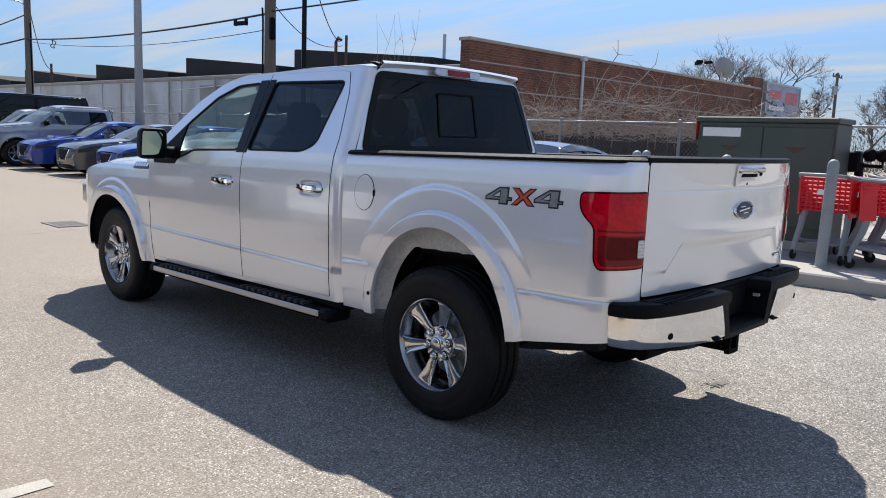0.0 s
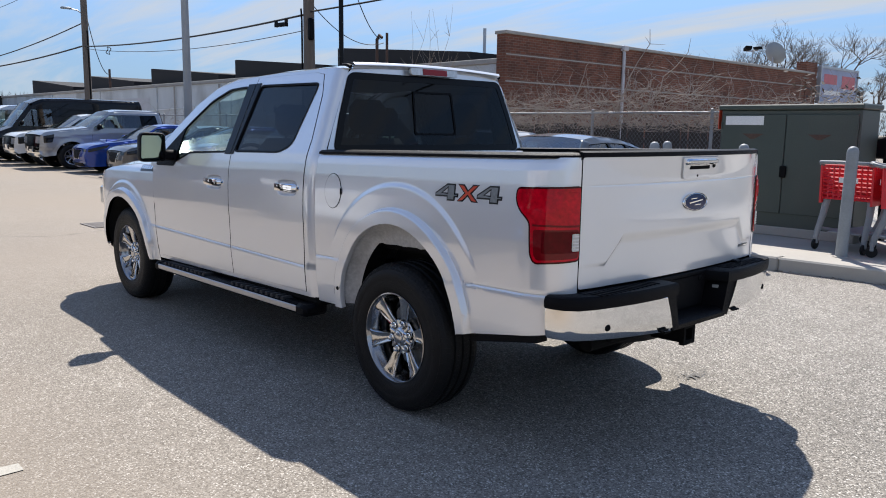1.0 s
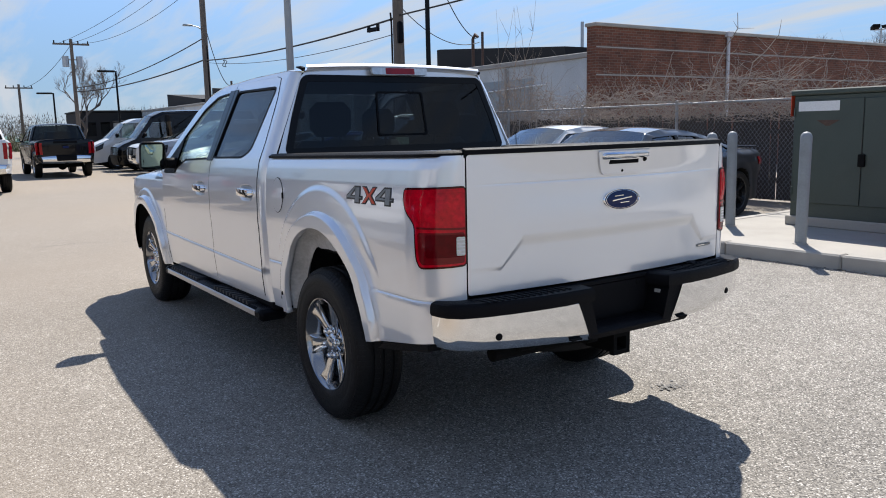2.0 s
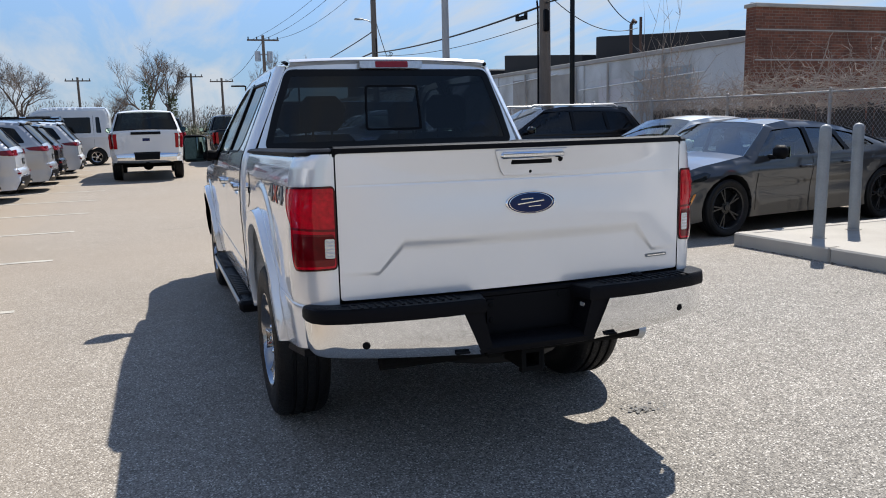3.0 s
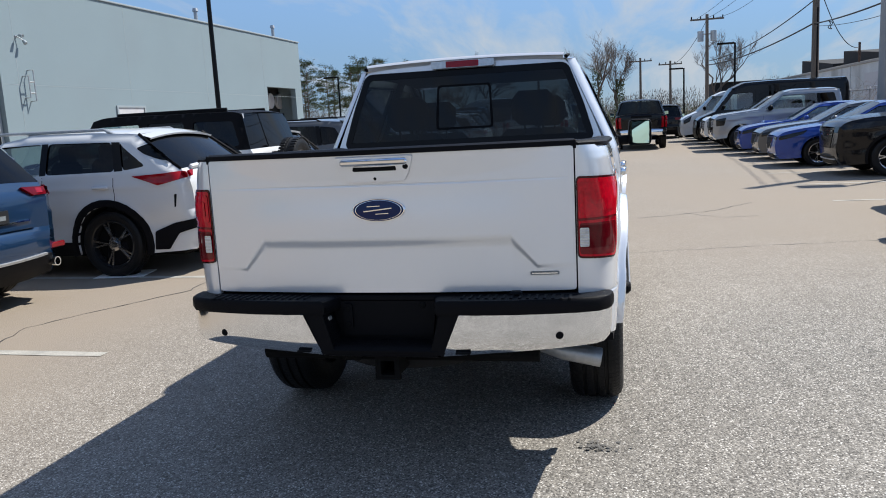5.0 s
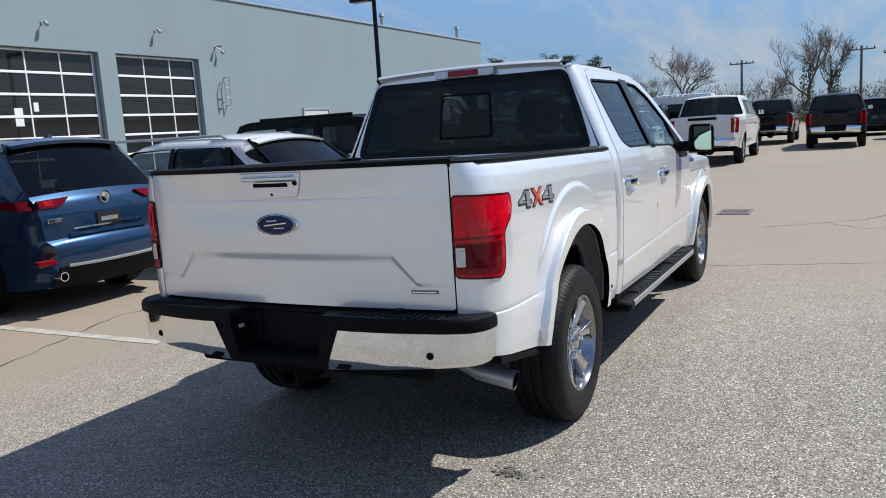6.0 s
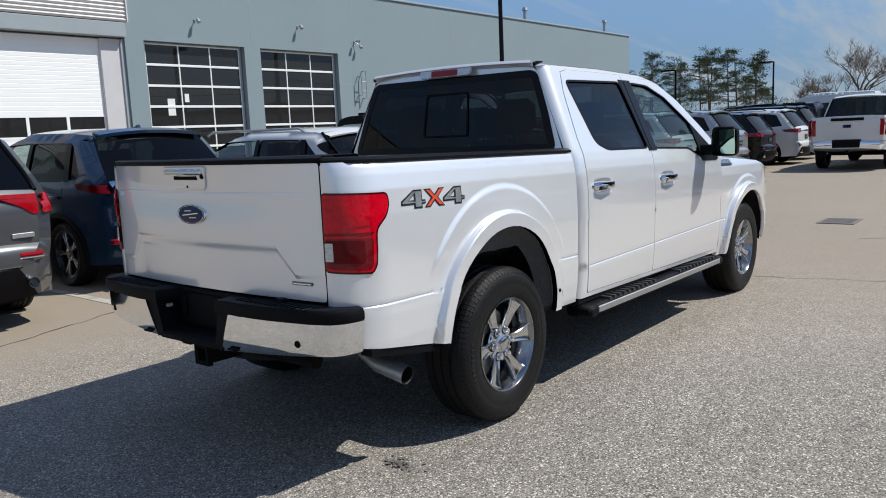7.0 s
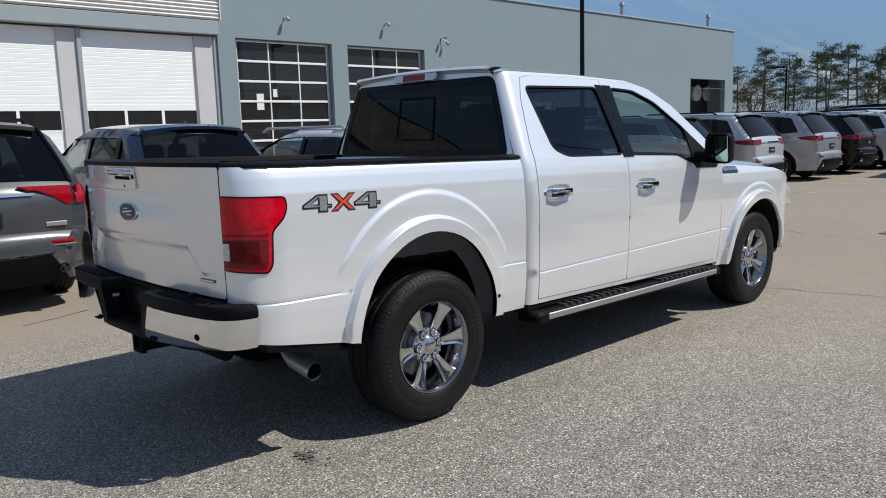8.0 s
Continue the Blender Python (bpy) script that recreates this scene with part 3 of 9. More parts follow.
for k in range(12):
    x = -0.50 - 2.76 * k
    stripe(x - 0.05, x + 0.05, -8.0, -2.65)
for k in range(-1, 10):
    x = -5.95 - 2.76 * k
    if x < -4.5:
        stripe(x - 0.05, x + 0.05, 4.1, 9.4)


def crack(pts, w, label):
    rnd = random.Random(len(pts))
    path = []
    for (x0, y0), (x1, y1) in zip(pts, pts[1:]):
        k = max(2, int(math.hypot(x1 - x0, y1 - y0) / 0.12))
        for j in range(k):
            path.append((x0 + (x1 - x0) * j / k + rnd.uniform(-.025, .025), y0 + (y1 - y0) * j / k + rnd.uniform(-.025, .025)))
    rows = []
    for i, (x, y) in enumerate(path):
        a, b = path[max(0, i - 1)], path[min(len(path) - 1, i + 1)]
        dx, dy = b[0] - a[0], b[1] - a[1]
        d = math.hypot(dx, dy) or 1
        h = w * rnd.uniform(0.25, 1.0) / 2
        rows.append([(x - dy / d * h, y + dx / d * h, 0.003), (x + dy / d * h, y - dx / d * h, 0.003)])
    m = Mesh(); m.grid(rows)
    tagged(part("asphalt_crack", m, MT['crack']), label, "crack", kind="structure")


crack([(-4.3, 0.75), (-4.5, 1.6), (-4.75, 2.6), (-5.0, 4.0)], 0.014, "thin dark crack across the grey asphalt")
crack([(-8.2, -1.5), (-8.35, -0.9), (-8.0, -0.3), (-8.3, 0.6)], 0.014, "thin dark crack across the grey asphalt")
crack([(-7.2, 1.2), (-7.6, 1.9), (-7.9, 2.3), (-8.9, 3.0)], 0.022, "branching dark crack in the grey asphalt")
crack([(-7.6, 1.9), (-7.1, 2.3), (-7.2, 2.9)], 0.016, "branching dark crack in the grey asphalt")
crack([(0.9, -3.2), (-1.2, -3.9), (-2.6, -3.2), (-4.2, -3.4)], 0.02, "thin dark crack across the grey asphalt")


def oil_stain(x, y, r):
    rnd = random.Random(7)
    m = Mesh()
    for k in range(70):
        a, d = rnd.uniform(0, 6.28), r * abs(rnd.gauss(0, 0.55))
        s = rnd.uniform(0.004, 0.014)
        cx, cy = x + d * math.cos(a), y + d * math.sin(a) * 1.4
        m.add([(cx + s * math.cos(t) * rnd.uniform(.6, 1.3), cy + s * math.sin(t), 0.003 + 0.0001 * k) for t in (0, 1, 2, 3, 4, 5)], [tuple(range(6))])
    tagged(part("oil_stain", m, MT['oil']), "small dark oil stain soaked into the asphalt", "stain", kind="structure")


oil_stain(0.76, 0.84, 0.075)
oil_stain(1.9, 2.3, 0.03)


def drain_grate(x, y):
    t = thing("drain_grate", pose(x, y, 0), "rusty cast iron drain grate set in the asphalt", "drain")
    f = Mesh()
    for a, b, c, d in ((-.32, .32, -.24, -.20), (-.32, .32, .20, .24), (-.32, -.28, -.20, .20), (.28, .32, -.20, .20)):
        f.box(a, b, c, d, 0.001, 0.012, 0.002)
    part("frame", f, MT['rustgrate'], t)
    p = Mesh(); p.box(-.28, .28, -.2, .2, 0.001, 0.003)
    part("pit", p, MT['under'], t)
    bar = build("bar", Mesh().box(-.020, .020, -.2, .2, 0.004, 0.012, 0.002), MT['rustgrate'])
    for i in range(8):
        part("bar", bar, None, t, at=pose(-.245 + .07 * i, 0, 0))


drain_grate(-8.85, 0.62)

# ---- raised concrete island with its kerb ----
island = tagged(new("pavement"), "raised concrete island with a chipped kerb", "pavement", kind="structure")
edge = [(-3.22, 4.80), (-0.60, 4.97), (3.4, 5.28), (9.0, 5.7), (9.0, 12.4), (-3.5, 12.4), (-3.36, 9.6)]
slab = Mesh()
inner = [(-3.07, 4.97), (-0.60, 5.13), (3.4, 5.44), (9.0, 5.86), (9.0, 12.4), (-3.34, 12.4), (-3.2, 9.6)]
slab.prism(inner, 0.0, 0.146, 'z')
part("slab", slab, MT['concrete'], island)
kerb_runs = [((-3.22, 4.80), (-0.6, 4.97)), ((-0.6, 4.97), (3.4, 5.28)), ((3.4, 5.28), (9.0, 5.7)), ((-3.5, 12.4), (-3.22, 4.80))]
for (x0, y0), (x1, y1) in kerb_runs:
    d = math.hypot(x1 - x0, y1 - y0)
    n = max(1, round(d / 1.5))
    for i in range(n):
        m = Mesh().box(0.003, d / n - 0.003, 0.0, 0.155, -0.05, 0.15 + random.uniform(-.004, .004), 0.018)
        ang = math.degrees(math.atan2(y1 - y0, x1 - x0))
        px, py = x0 + (x1 - x0) * i / n, y0 + (y1 - y0) * i / n
        part("kerb_stone", m, MT['concrete'], island, at=pose(px, py, 0, 0, 0, ang), smooth=30)


def kerb_litter():
    """Grit and dry leaves gathered along the foot of the kerb."""
    rnd = random.Random(4)
    m = Mesh()
    for k in range(420):
        s = rnd.random()
        x = -3.3 + s * 7
        y = 4.78 + (x + 3.22) * 0.0735 - abs(rnd.gauss(0, 0.05)) - 0.005
        r = rnd.uniform(.006, .022)
        a = rnd.uniform(0, 6.28)
        pts = [(x + r * math.cos(a + t) * rnd.uniform(.5, 1.2), y + r * math.sin(a + t) * rnd.uniform(.5, 1.2), 0.003 + rnd.random() * 0.012) for t in (0, 2.1, 4.2)]
        m.add(pts, [(0, 1, 2)])
    tagged(part("leaf_litter", m, MT['brush'], fix=False), "dry leaf litter and grit along the kerb", "litter", kind="stuff")


kerb_litter()

# ---- grey service building ----
WY = -18.0
bld = thing("service_building", pose(0, WY, 0), "grey-blue stucco workshop building with tall overhead doors", "building")
RX0, RX1, RTOP = -41.3, 26.0, 6.66


def wall_run(x0, x1, z0, z1):
    m = Mesh().box(x0, x1, -0.3, 0.0, z0, z1)
    part("wall", m, MT['greywall'], bld)


wall_run(-17.2 - 0.04, -36.5, 0, RTOP)
wall_run(-40.35, RX0, 0, RTOP)
wall_run(-36.5, -40.35, 3.93, RTOP)
wall_run(-13.72, -13.08, 0, 4.5)
wall_run(-9.53, -8.95, 0, 4.5)
wall_run(-17.24, -8.95, 4.5, RTOP)
wall_run(-8.95, RX1, 4.95, RTOP)
wall_run(3.6, RX1, 0, 4.95)
part("side_wall", Mesh().box(RX0, RX0 + 0.3, -24, -0.3, 0, RTOP), MT['greywall'], bld)
part("back_wall", Mesh().box(RX0, RX1, -24.3, -24, 0, RTOP), MT['greywall'], bld)
part("end_wall", Mesh().box(RX1 - 0.3, RX1, -24, -0.3, 0, RTOP), MT['greywall'], bld)
part("roof", Mesh().box(RX0 + .3, RX1 - .3, -24, -0.3, 6.1, 6.2), MT['roofdark'], bld)
part("workshop_floor", Mesh().box(RX0 + .3, RX1 - .3, -24, -0.3, 0.004, 0.02), MT['concrete'], bld)
part("coping", Mesh().box(RX0 - 0.04, RX1, -0.36, 0.05, RTOP, RTOP + 0.07, 0.01), MT['fascia'], bld)
# control joints in the stucco
for x in (-18.0, -13.4, -24.0, -30.0, -36.2):
    part("joint", Mesh().box(x - .008, x + .008, 0.0, 0.003, 4.52 if x > -17.1 else 0.1, RTOP - 0.01), MT['fascia'], bld)
part("joint", Mesh().box(-41.25, -17.3, 0.0, 0.003, 3.42, 3.432), MT['fascia'], bld)


def glass_door(x0, x1, ztop, name="overhead_door"):
    """Sectional overhead door: three columns of panes in white rails."""
    d = part(name, Mesh().box(x0, x1, -0.30, -0.26, ztop - 0.02, ztop), MT['fascia'], bld, "overhead door of dark panes in white aluminium rails")
    fr = Mesh()
    fr.box(x0, x0 + .07, -.3, -.16, 0, ztop); fr.box(x1 - .07, x1, -.3, -.16, 0, ztop); fr.box(x0 + .07, x1 - .07, -.3, -.16, ztop - .05, ztop - .022)
    part("jamb", fr, MT['fascia'], d)
    rows, h = 7, 0.612
    cols = 3
    w = (x1 - x0 - 0.14) / cols
    for r in range(rows + 1):
        z = ztop - 0.05 - h * r
        part("rail", Mesh().box(x0 + .07, x1 - .07, -.22, -.17, max(z - 0.035, 0), z + 0.035, 0.006), MT['aluminium'], d, smooth=30)
    for c in range(cols + 1):
        x = x0 + .07 + w * c
        part("stile", Mesh().box(x - .022, x + .022, -.219, -.175, 0, ztop - .06, 0.004), MT['aluminium'], d, smooth=30)
    for r in range(rows):
        z1 = ztop - 0.05 - h * r - 0.035
        for c in range(cols):
            xa = x0 + .07 + w * c + .022
            pm = Mesh().box(xa, xa + w - .044, -.202, -.194, z1 - h + 0.07, z1)
            if r < 6:
                part("pane", pm, MT['doorglass'], d)
            else:
                part("kick_panel", pm, MT['shutter'], d)
    return d


g1 = glass_door(-13.04, -9.57, 4.5)
g2 = glass_door(-17.2, -13.76, 4.5)
part("notice", Mesh().box(-10.5, -10.25, -.192, -.188, 2.35, 2.85), MT['paper'], bld, "white paper notice behind the door glass")
part("notice", Mesh().box(-11.0, -10.85, -.192, -.188, 2.75, 3.0), MT['paper'], bld, "white paper notice behind the door glass")


def shutter_door(x0, x1):
    """White ribbed sectional door with one band of windows."""
    d = part("sectional_door", Mesh().box(x0, x1, -.24, -.20, 4.48, 4.5), MT['fascia'], bld, "white ribbed sectional door with a window band")
    for a, b in ((0.02, 1.78), (2.40, 4.48)):
        n = int((b - a) / 0.115)
        m = Mesh()
        rows = []
        for i in range(n):
            z = a + (b - a) * i / n
            h = (b - a) / n
            for dz, dy in ((0.0, -.181), (h * .08, -.177), (h * .92, -.177), (h, -.181)):
                rows.append([(x0, dy, z + dz), (x1, dy, z + dz)])
        m.grid(rows)
        part("ribbed_panel", m, MT['shutter'], d)
    fr = Mesh()
    n = 3
    w = (x1 - x0) / n
    for i in range(n + 1):
        fr.box(x0 + w * i - .04, x0 + w * i + .04, -.20, -.17, 1.84, 2.34)
    fr.box(x0, x1, -.20, -.17, 1.78, 1.84); fr.box(x0, x1, -.20, -.17, 2.34, 2.40)
    part("window_frame", fr, MT['shutter'], d)
    for i in range(n):
        part("pane", Mesh().box(x0 + w * i + .04, x0 + w * (i + 1) - .04, -.192, -.186, 1.84, 2.34), MT['doorglass'], d)


xd = [-8.24, -4.42, -0.6]
for x in xd:
    shutter_door(x, x + 3.2)
for x in (-8.95, -5.04, -1.22, 2.6):
    part("pilaster", Mesh().box(x, x + (.71 if x < -8 else .62 if x < 2 else 1.0), -0.62, -0.12 if x > -8.5 else -.10, 0, 4.5, 0.02), MT['greytrim'], bld)
    part("pilaster_edge", Mesh().box(x - .0, x + .12, -0.12, -0.06, 0, 4.5, 0.01), MT['fascia'], bld)
part("lintel", Mesh().box(-8.95, 3.6, -0.62, 0.12, 4.53, 4.93, 0.015), MT['fascia'], bld, "mid-grey metal fascia over the doors")
cor = Mesh()
rows = []
for i in range(31):
    z = 4.95 + 1.6 * i / 30
    rows.append([(-8.99, 0.10 + (0.05 if i % 2 else 0.0), z), (RX1 - .1, 0.10 + (0.05 if i % 2 else 0.0), z)])
cor.grid(rows)
cor.box(-9.02, -8.985, 0.0, 0.17, 4.95, 6.55)
part("corrugated_cladding", cor, MT['corrugated'], bld, "horizontal corrugated zinc cladding above the doors")

# loading recess near the far end, and a white steel door
part("recess_back", Mesh().box(-42.2, -36.5, -1.5, -1.4, 0, 4.1), MT['roofdark'], bld)
part("recess_side", Mesh().box(-36.5, -36.4, -1.4, -0.3, 0, 3.93), MT['roofdark'], bld)
for x in (-39.55, -40.85):
    m = Mesh(); m.lathe([(0.0, 0.02), (0.16, 0.02), (0.2, 0.0), (0.42, 0.03), (0.46, 0.0), (0.46, -0.15)], 24, pose(x, -1.25, 3.27))
    part("extractor_fan", m, MT['greytrim'], bld, smooth=40)
wd = part("door", Mesh().box(-24.7, -23.0, -0.01, 0.012, 0.0, 2.72, 0.004), MT['greytrim'], bld, "plain pale steel door")
part("door_frame", Mesh().box(-24.8, -24.7, 0, 0.05, 0, 2.8).box(-23.0, -22.9, 0, 0.05, 0, 2.8).box(-24.7, -23.0, 0, 0.05, 2.72, 2.8), MT['fascia'], wd)


def wall_lamp(x, z, big=False):
    t = thing("wall_lamp", pose(x, WY, z) @ Matrix.Scale(.68, 4), "small grey flood lamp on the stucco wall", "lamp", group="wall lamps")
    part("bracket", Mesh().box(-.05, .05, 0, .04, -.06, .06, .01).cyl((0, .03, 0), (0, .28, .05), .02), MT['steel'], t)
    m = Mesh()
    m.lathe([(0.0, 0.0), (0.06, 0.0), (0.085, 0.10), (0.09, 0.2), (0.08, 0.2), (0.0, 0.17)], 16, pose(0, .22, 0.05, -55 if not big else -20, 0, 0))
    part("head", m, MT['fascia'], t, smooth=40)
    if big:
        m = Mesh(); m.lathe([(0.0, 0.0), (0.06, 0.0), (0.085, 0.10), (0.09, 0.2), (0.08, 0.2), (0.0, 0.17)], 16, pose(-.22, .22, -0.18, -50, 0, 0))
        part("head", m, MT['fascia'], t, smooth=40)
        part("arm", Mesh().cyl((0, .05, 0), (-.22, .22, -.16), .02), MT['steel'], t)


wall_lamp(-11.3, 5.19); wall_lamp(-15.4, 5.3); wall_lamp(-18.1, 4.95, True)
lb = thing("ladder_bracket", pose(-18.3, WY, 3.4), "steel wall bracket on the stucco wall", "bracket")
part("rail", Mesh().tube([(-.12, 0, .5), (-.12, .22, .5), (-.12, .22, -.5), (-.12, 0, -.5)], .022).tube([(.12, 0, .3), (.12, .22, .3), (.12, .22, -.4), (.12, 0, -.4)], .022), MT['steel'], lb)
part("rung", Mesh().cyl((-.12, .22, .1), (.12, .22, .1), .018).cyl((-.12, .22, -.25), (.12, .22, -.25), .018), MT['steel'], lb)
for x, y in ((-32.25, -1.5), (-40.5, -1.2)):
    t = thing("roof_vent", pose(x, WY + y, 6.2), "galvanised vent pipe standing on the flat roof", "vent pipe", group="roof vents")
    part("pipe", Mesh().cyl((0, 0, 0), (0, 0, 1.35), .09), MT['steel'], t, smooth=40)
    part("cap", Mesh().cyl((0, 0, 1.35), (0, 0, 1.5), .15, .12), MT['steel'], t, smooth=40)

# ---- long block warehouse with a saw-tooth roof ----
wh = thing("warehouse", pose(0, 14.9, 0), "long weathered pale-grey block warehouse with saw-tooth roof", "building")
part("wall", Mesh().box(-120, -12.97, 0, 0.35, 0, 3.55), MT['oldwall'], wh)
part("coping", Mesh().box(-120, -12.97, -0.08, 0.45, 3.55, 3.72, 0.02), MT['coping'], wh)
part("flat_roof", Mesh().box(-120, -13.0, 0.45, 20, 3.3, 3.5), MT['roofdark'], wh)
part("end_wall", Mesh().box(-13.4, -13.05, 0.36, 20, 0, 3.28), MT['oldwall'], wh)
part("corner_post", Mesh().box(-13.22, -12.99, -0.12, -0.07, 0, 3.54, 0.01), MT['greytrim'], wh, "pale corner post")
for x in (-14.6, -24.0, -32.3, -41, -50, -60, -72):
    part("pilaster", Mesh().box(x - .16, x + .16, -0.07, 0.0, 0, 3.54, 0.01), MT['oldwall'], wh)
for x0, x1, z0 in ((-24.5, -16.6, 4.72), (-33.4, -25.6, 4.72), (-43.8, -35.2, 4.75), (-55.2, -46.5, 4.78), (-68, -58, 4.9)):
    part("sawtooth_roof", Mesh().prism([(x0, 3.4), (x1, 3.4), (x1, 4.12), (x0 + .25, z0), (x0, z0)], 0.9, 19.0), MT['roofdark'], wh)
# patches, rust streaks and conduit on the wall
for x0, x1, z0, z1, mt in ((-20.4, -17.2, 1.2, 3.1, 'fascia'), (-30.5, -25.0, 0.4, 3.3, 'coping'), (-22.8, -21.2, 0.5, 2.9, 'greytrim'), (-47, -42, 0.8, 3.0, 'greytrim')):
    part("plaster_patch", Mesh().box(x0, x1, -0.012, 0.0, z0, z1), MT[mt], wh)
for x in (-18.6, -22.0, -24.4, -29.0, -33.2, -38.4):
    part("downpipe", Mesh().tube([(x, -.1, 3.5), (x, -.1, 0.1)], .045, 8), MT['coping'], wh, smooth=40)
for z, x0, x1 in ((2.6, -24.2, -16.5), (3.1, -33, -26), (2.2, -45, -34)):
    part("conduit", Mesh().cyl((x0, -.06, z), (x1, -.06, z + .25), .022, n=6), MT['shutter'], wh)
part("roof_pipe", Mesh().tube([(-20.8, 0.1, 3.6), (-20.8, 0.1, 4.75), (-20.65, 0.1, 4.9), (-20.5, 0.1, 4.8)], .06, 8), MT['rusty'], wh, smooth=40)
part("roof_pipe", Mesh().tube([(-20.2, 0.1, 3.6), (-20.2, 0.1, 4.95)], .05, 8), MT['rusty'], wh, smooth=40)
part("roof_pipe", Mesh().tube([(-18.0, 3.0, 3.6), (-18.0, 3.0, 5.2)], .06, 8), MT['steel'], wh, smooth=40)

# ---- brick building ----
bk = thing("brick_building", pose(-12.6, 13.3, 0), "old red-brick building with pale mortar bands", "building")
part("wall", Mesh().box(-.35, 0, 0, 20.9, 0, 4.2), MT['brick'], bk)
part("coping", Mesh().box(-.40, 0.05, -0.05, 20.9, 4.2, 4.3, 0.015), MT['coping'], bk)
part("pier", Mesh().box(-.45, 0.04, 20.0, 21.1, 0, 4.72), MT['brick'], bk)
for z in (3.62, 2.86, 2.1):
    part("mortar_band", Mesh().box(0, 0.012, 0.02, 19.9, z, z + 0.035), MT['coping'], bk)
part("roof", Mesh().box(-14, -.42, 8, 20.9, 3.9, 4.05), MT['brick'], bk)
sg = thing("sign_board", pose(-12.4, 36.5, 3.75), "faded blue and red advertising board", "sign")
part("board", Mesh().box(-.06, .06, -2.15, 2.15, -.75, .75), MT['sign'], sg)
part("frame", Mesh().box(-.08, .1, -2.25, -2.15, -.85, .85).box(-.08, .1, 2.15, 2.25, -.85, .85).box(-.08, .1, -2.15, 2.15, .75, .85).box(-.08, .1, -2.15, 2.15, -.85, -.75), MT['steel'], sg)
for y0, y1, z0, z1, k in ((-1.8, -.3, .05, .5, 'signred'), (0.3, 1.9, -.1, .5, 'signred'), (-1.7, .2, -.45, -.25, 'paper')):
    part("printed_bar", Mesh().box(.06, .066, y0, y1, z0, z1), MT[k], sg)
for y in (-2.0, 2.0):
    part("post", Mesh().cyl((0, y, -3.75), (0, y, -.85), .06), MT['steel'], sg)
t = thing("downpipe", pose(-12.53, 19.0, 0), "pale galvanised downpipe on the brick wall", "pipe")
part("pipe", Mesh().tube([(0, 0, 0.1), (0, 0, 4.05), (-.05, 0, 4.2)], .055, 10), MT['greytrim'], t, smooth=40)
part("hopper", Mesh().box(-.07, .1, -.13, .13, 4.13, 4.3, .02), MT['greytrim'], t)
t = thing("satellite_dish", pose(-13.2, 31.2, 4.2), "grey satellite dish on the roof edge", "satellite dish")
part("mast", Mesh().cyl((0, 0, 0), (0, 0, .6), .04), MT['steel'], t)
m = Mesh(); m.lathe([(0.0, 0.0), (0.22, 0.02), (0.42, 0.1), (0.5, 0.17), (0.42, 0.13), (0.0, 0.03)], 24, pose(.05, -.12, .72, 25, 0, -12))
part("dish", m, MT['fascia'], t, smooth=40)
part("feed_arm", Mesh().cyl((.05, -.12, .5), (.12, .42, .85), .015), MT['steel'], t)
t = thing("flood_light", pose(-13.0, 28.9, 4.2), "pair of flood lamps on a short pole", "lamp")
part("mast", Mesh().cyl((0, 0, 0), (0, 0, .75), .03).cyl((-.24, 0, .7), (.24, 0, .7), .025), MT['steel'], t)
for x_, tl in ((-.24, -14), (.24, 14)):
    part("lamp_head", Mesh().prism([(-.10, .0), (.12, .04), (.15, .16), (-.08, .12)], -.14, .14), MT['trim'], t, smooth=30, at=pose(x_, 0, .72, 0, tl, -35 if x_ < 0 else -120))


# ---- the white pickup truck: rear axle over the origin, nose towards -x; the body stands a little nose-down ----
RAKE = 0.022
truck = thing("pickup_truck", pose(0, 0, 0), "pearl white four-door pickup truck with chrome bumper, clean and parked", "truck")


def lin(z, zs, ys):
    return np.interp(z, zs, ys)


def smooth01(t):
    t = np.clip(t, 0, 1)
    return t * t * (3 - 2 * t)


AR, AF = (0.022, 0.50, 0.478, 0.515), (-3.683, 0.49, 0.465, 0.48)     # wheel arches: centre x, z, half width, height


def arch_ratio(x, z, a):
    return np.sqrt(((x - a[0]) / a[2]) ** 2 + (np.maximum(z - a[1], 0) / a[3]) ** 2)


def flare(x, z, a):
    q = arch_ratio(x, z, a)
    lip = 0.036 * (1 - smooth01((q - 1.128) / 0.032))
    k = 1.36 if a is AR else 1.24
    bulge = 0.011 * (1 - smooth01((q - k) / 0.06))
    bulge = bulge * smooth01((z - .80) / .16)
    return np.where(q < 3, lip + bulge, 0)


def groove(d):
    # the sharp feature line along the lower body
    return .0055 * np.clip(1 - np.abs(d) / .006, 0, 1)


def bed_y(x, z):
    b = lin(z, [.45, .60, .72, .764, .773, 1.0, 1.15, 1.25, 1.32, 1.355, 1.37], [.918, .938, .947, .9475, .945, .950, .946, .938, .925, .912, .900])
    return b + flare(x, z, AR) - groove(z - .769) * smooth01((arch_ratio(x, z, AR) - 1.16) / .04)


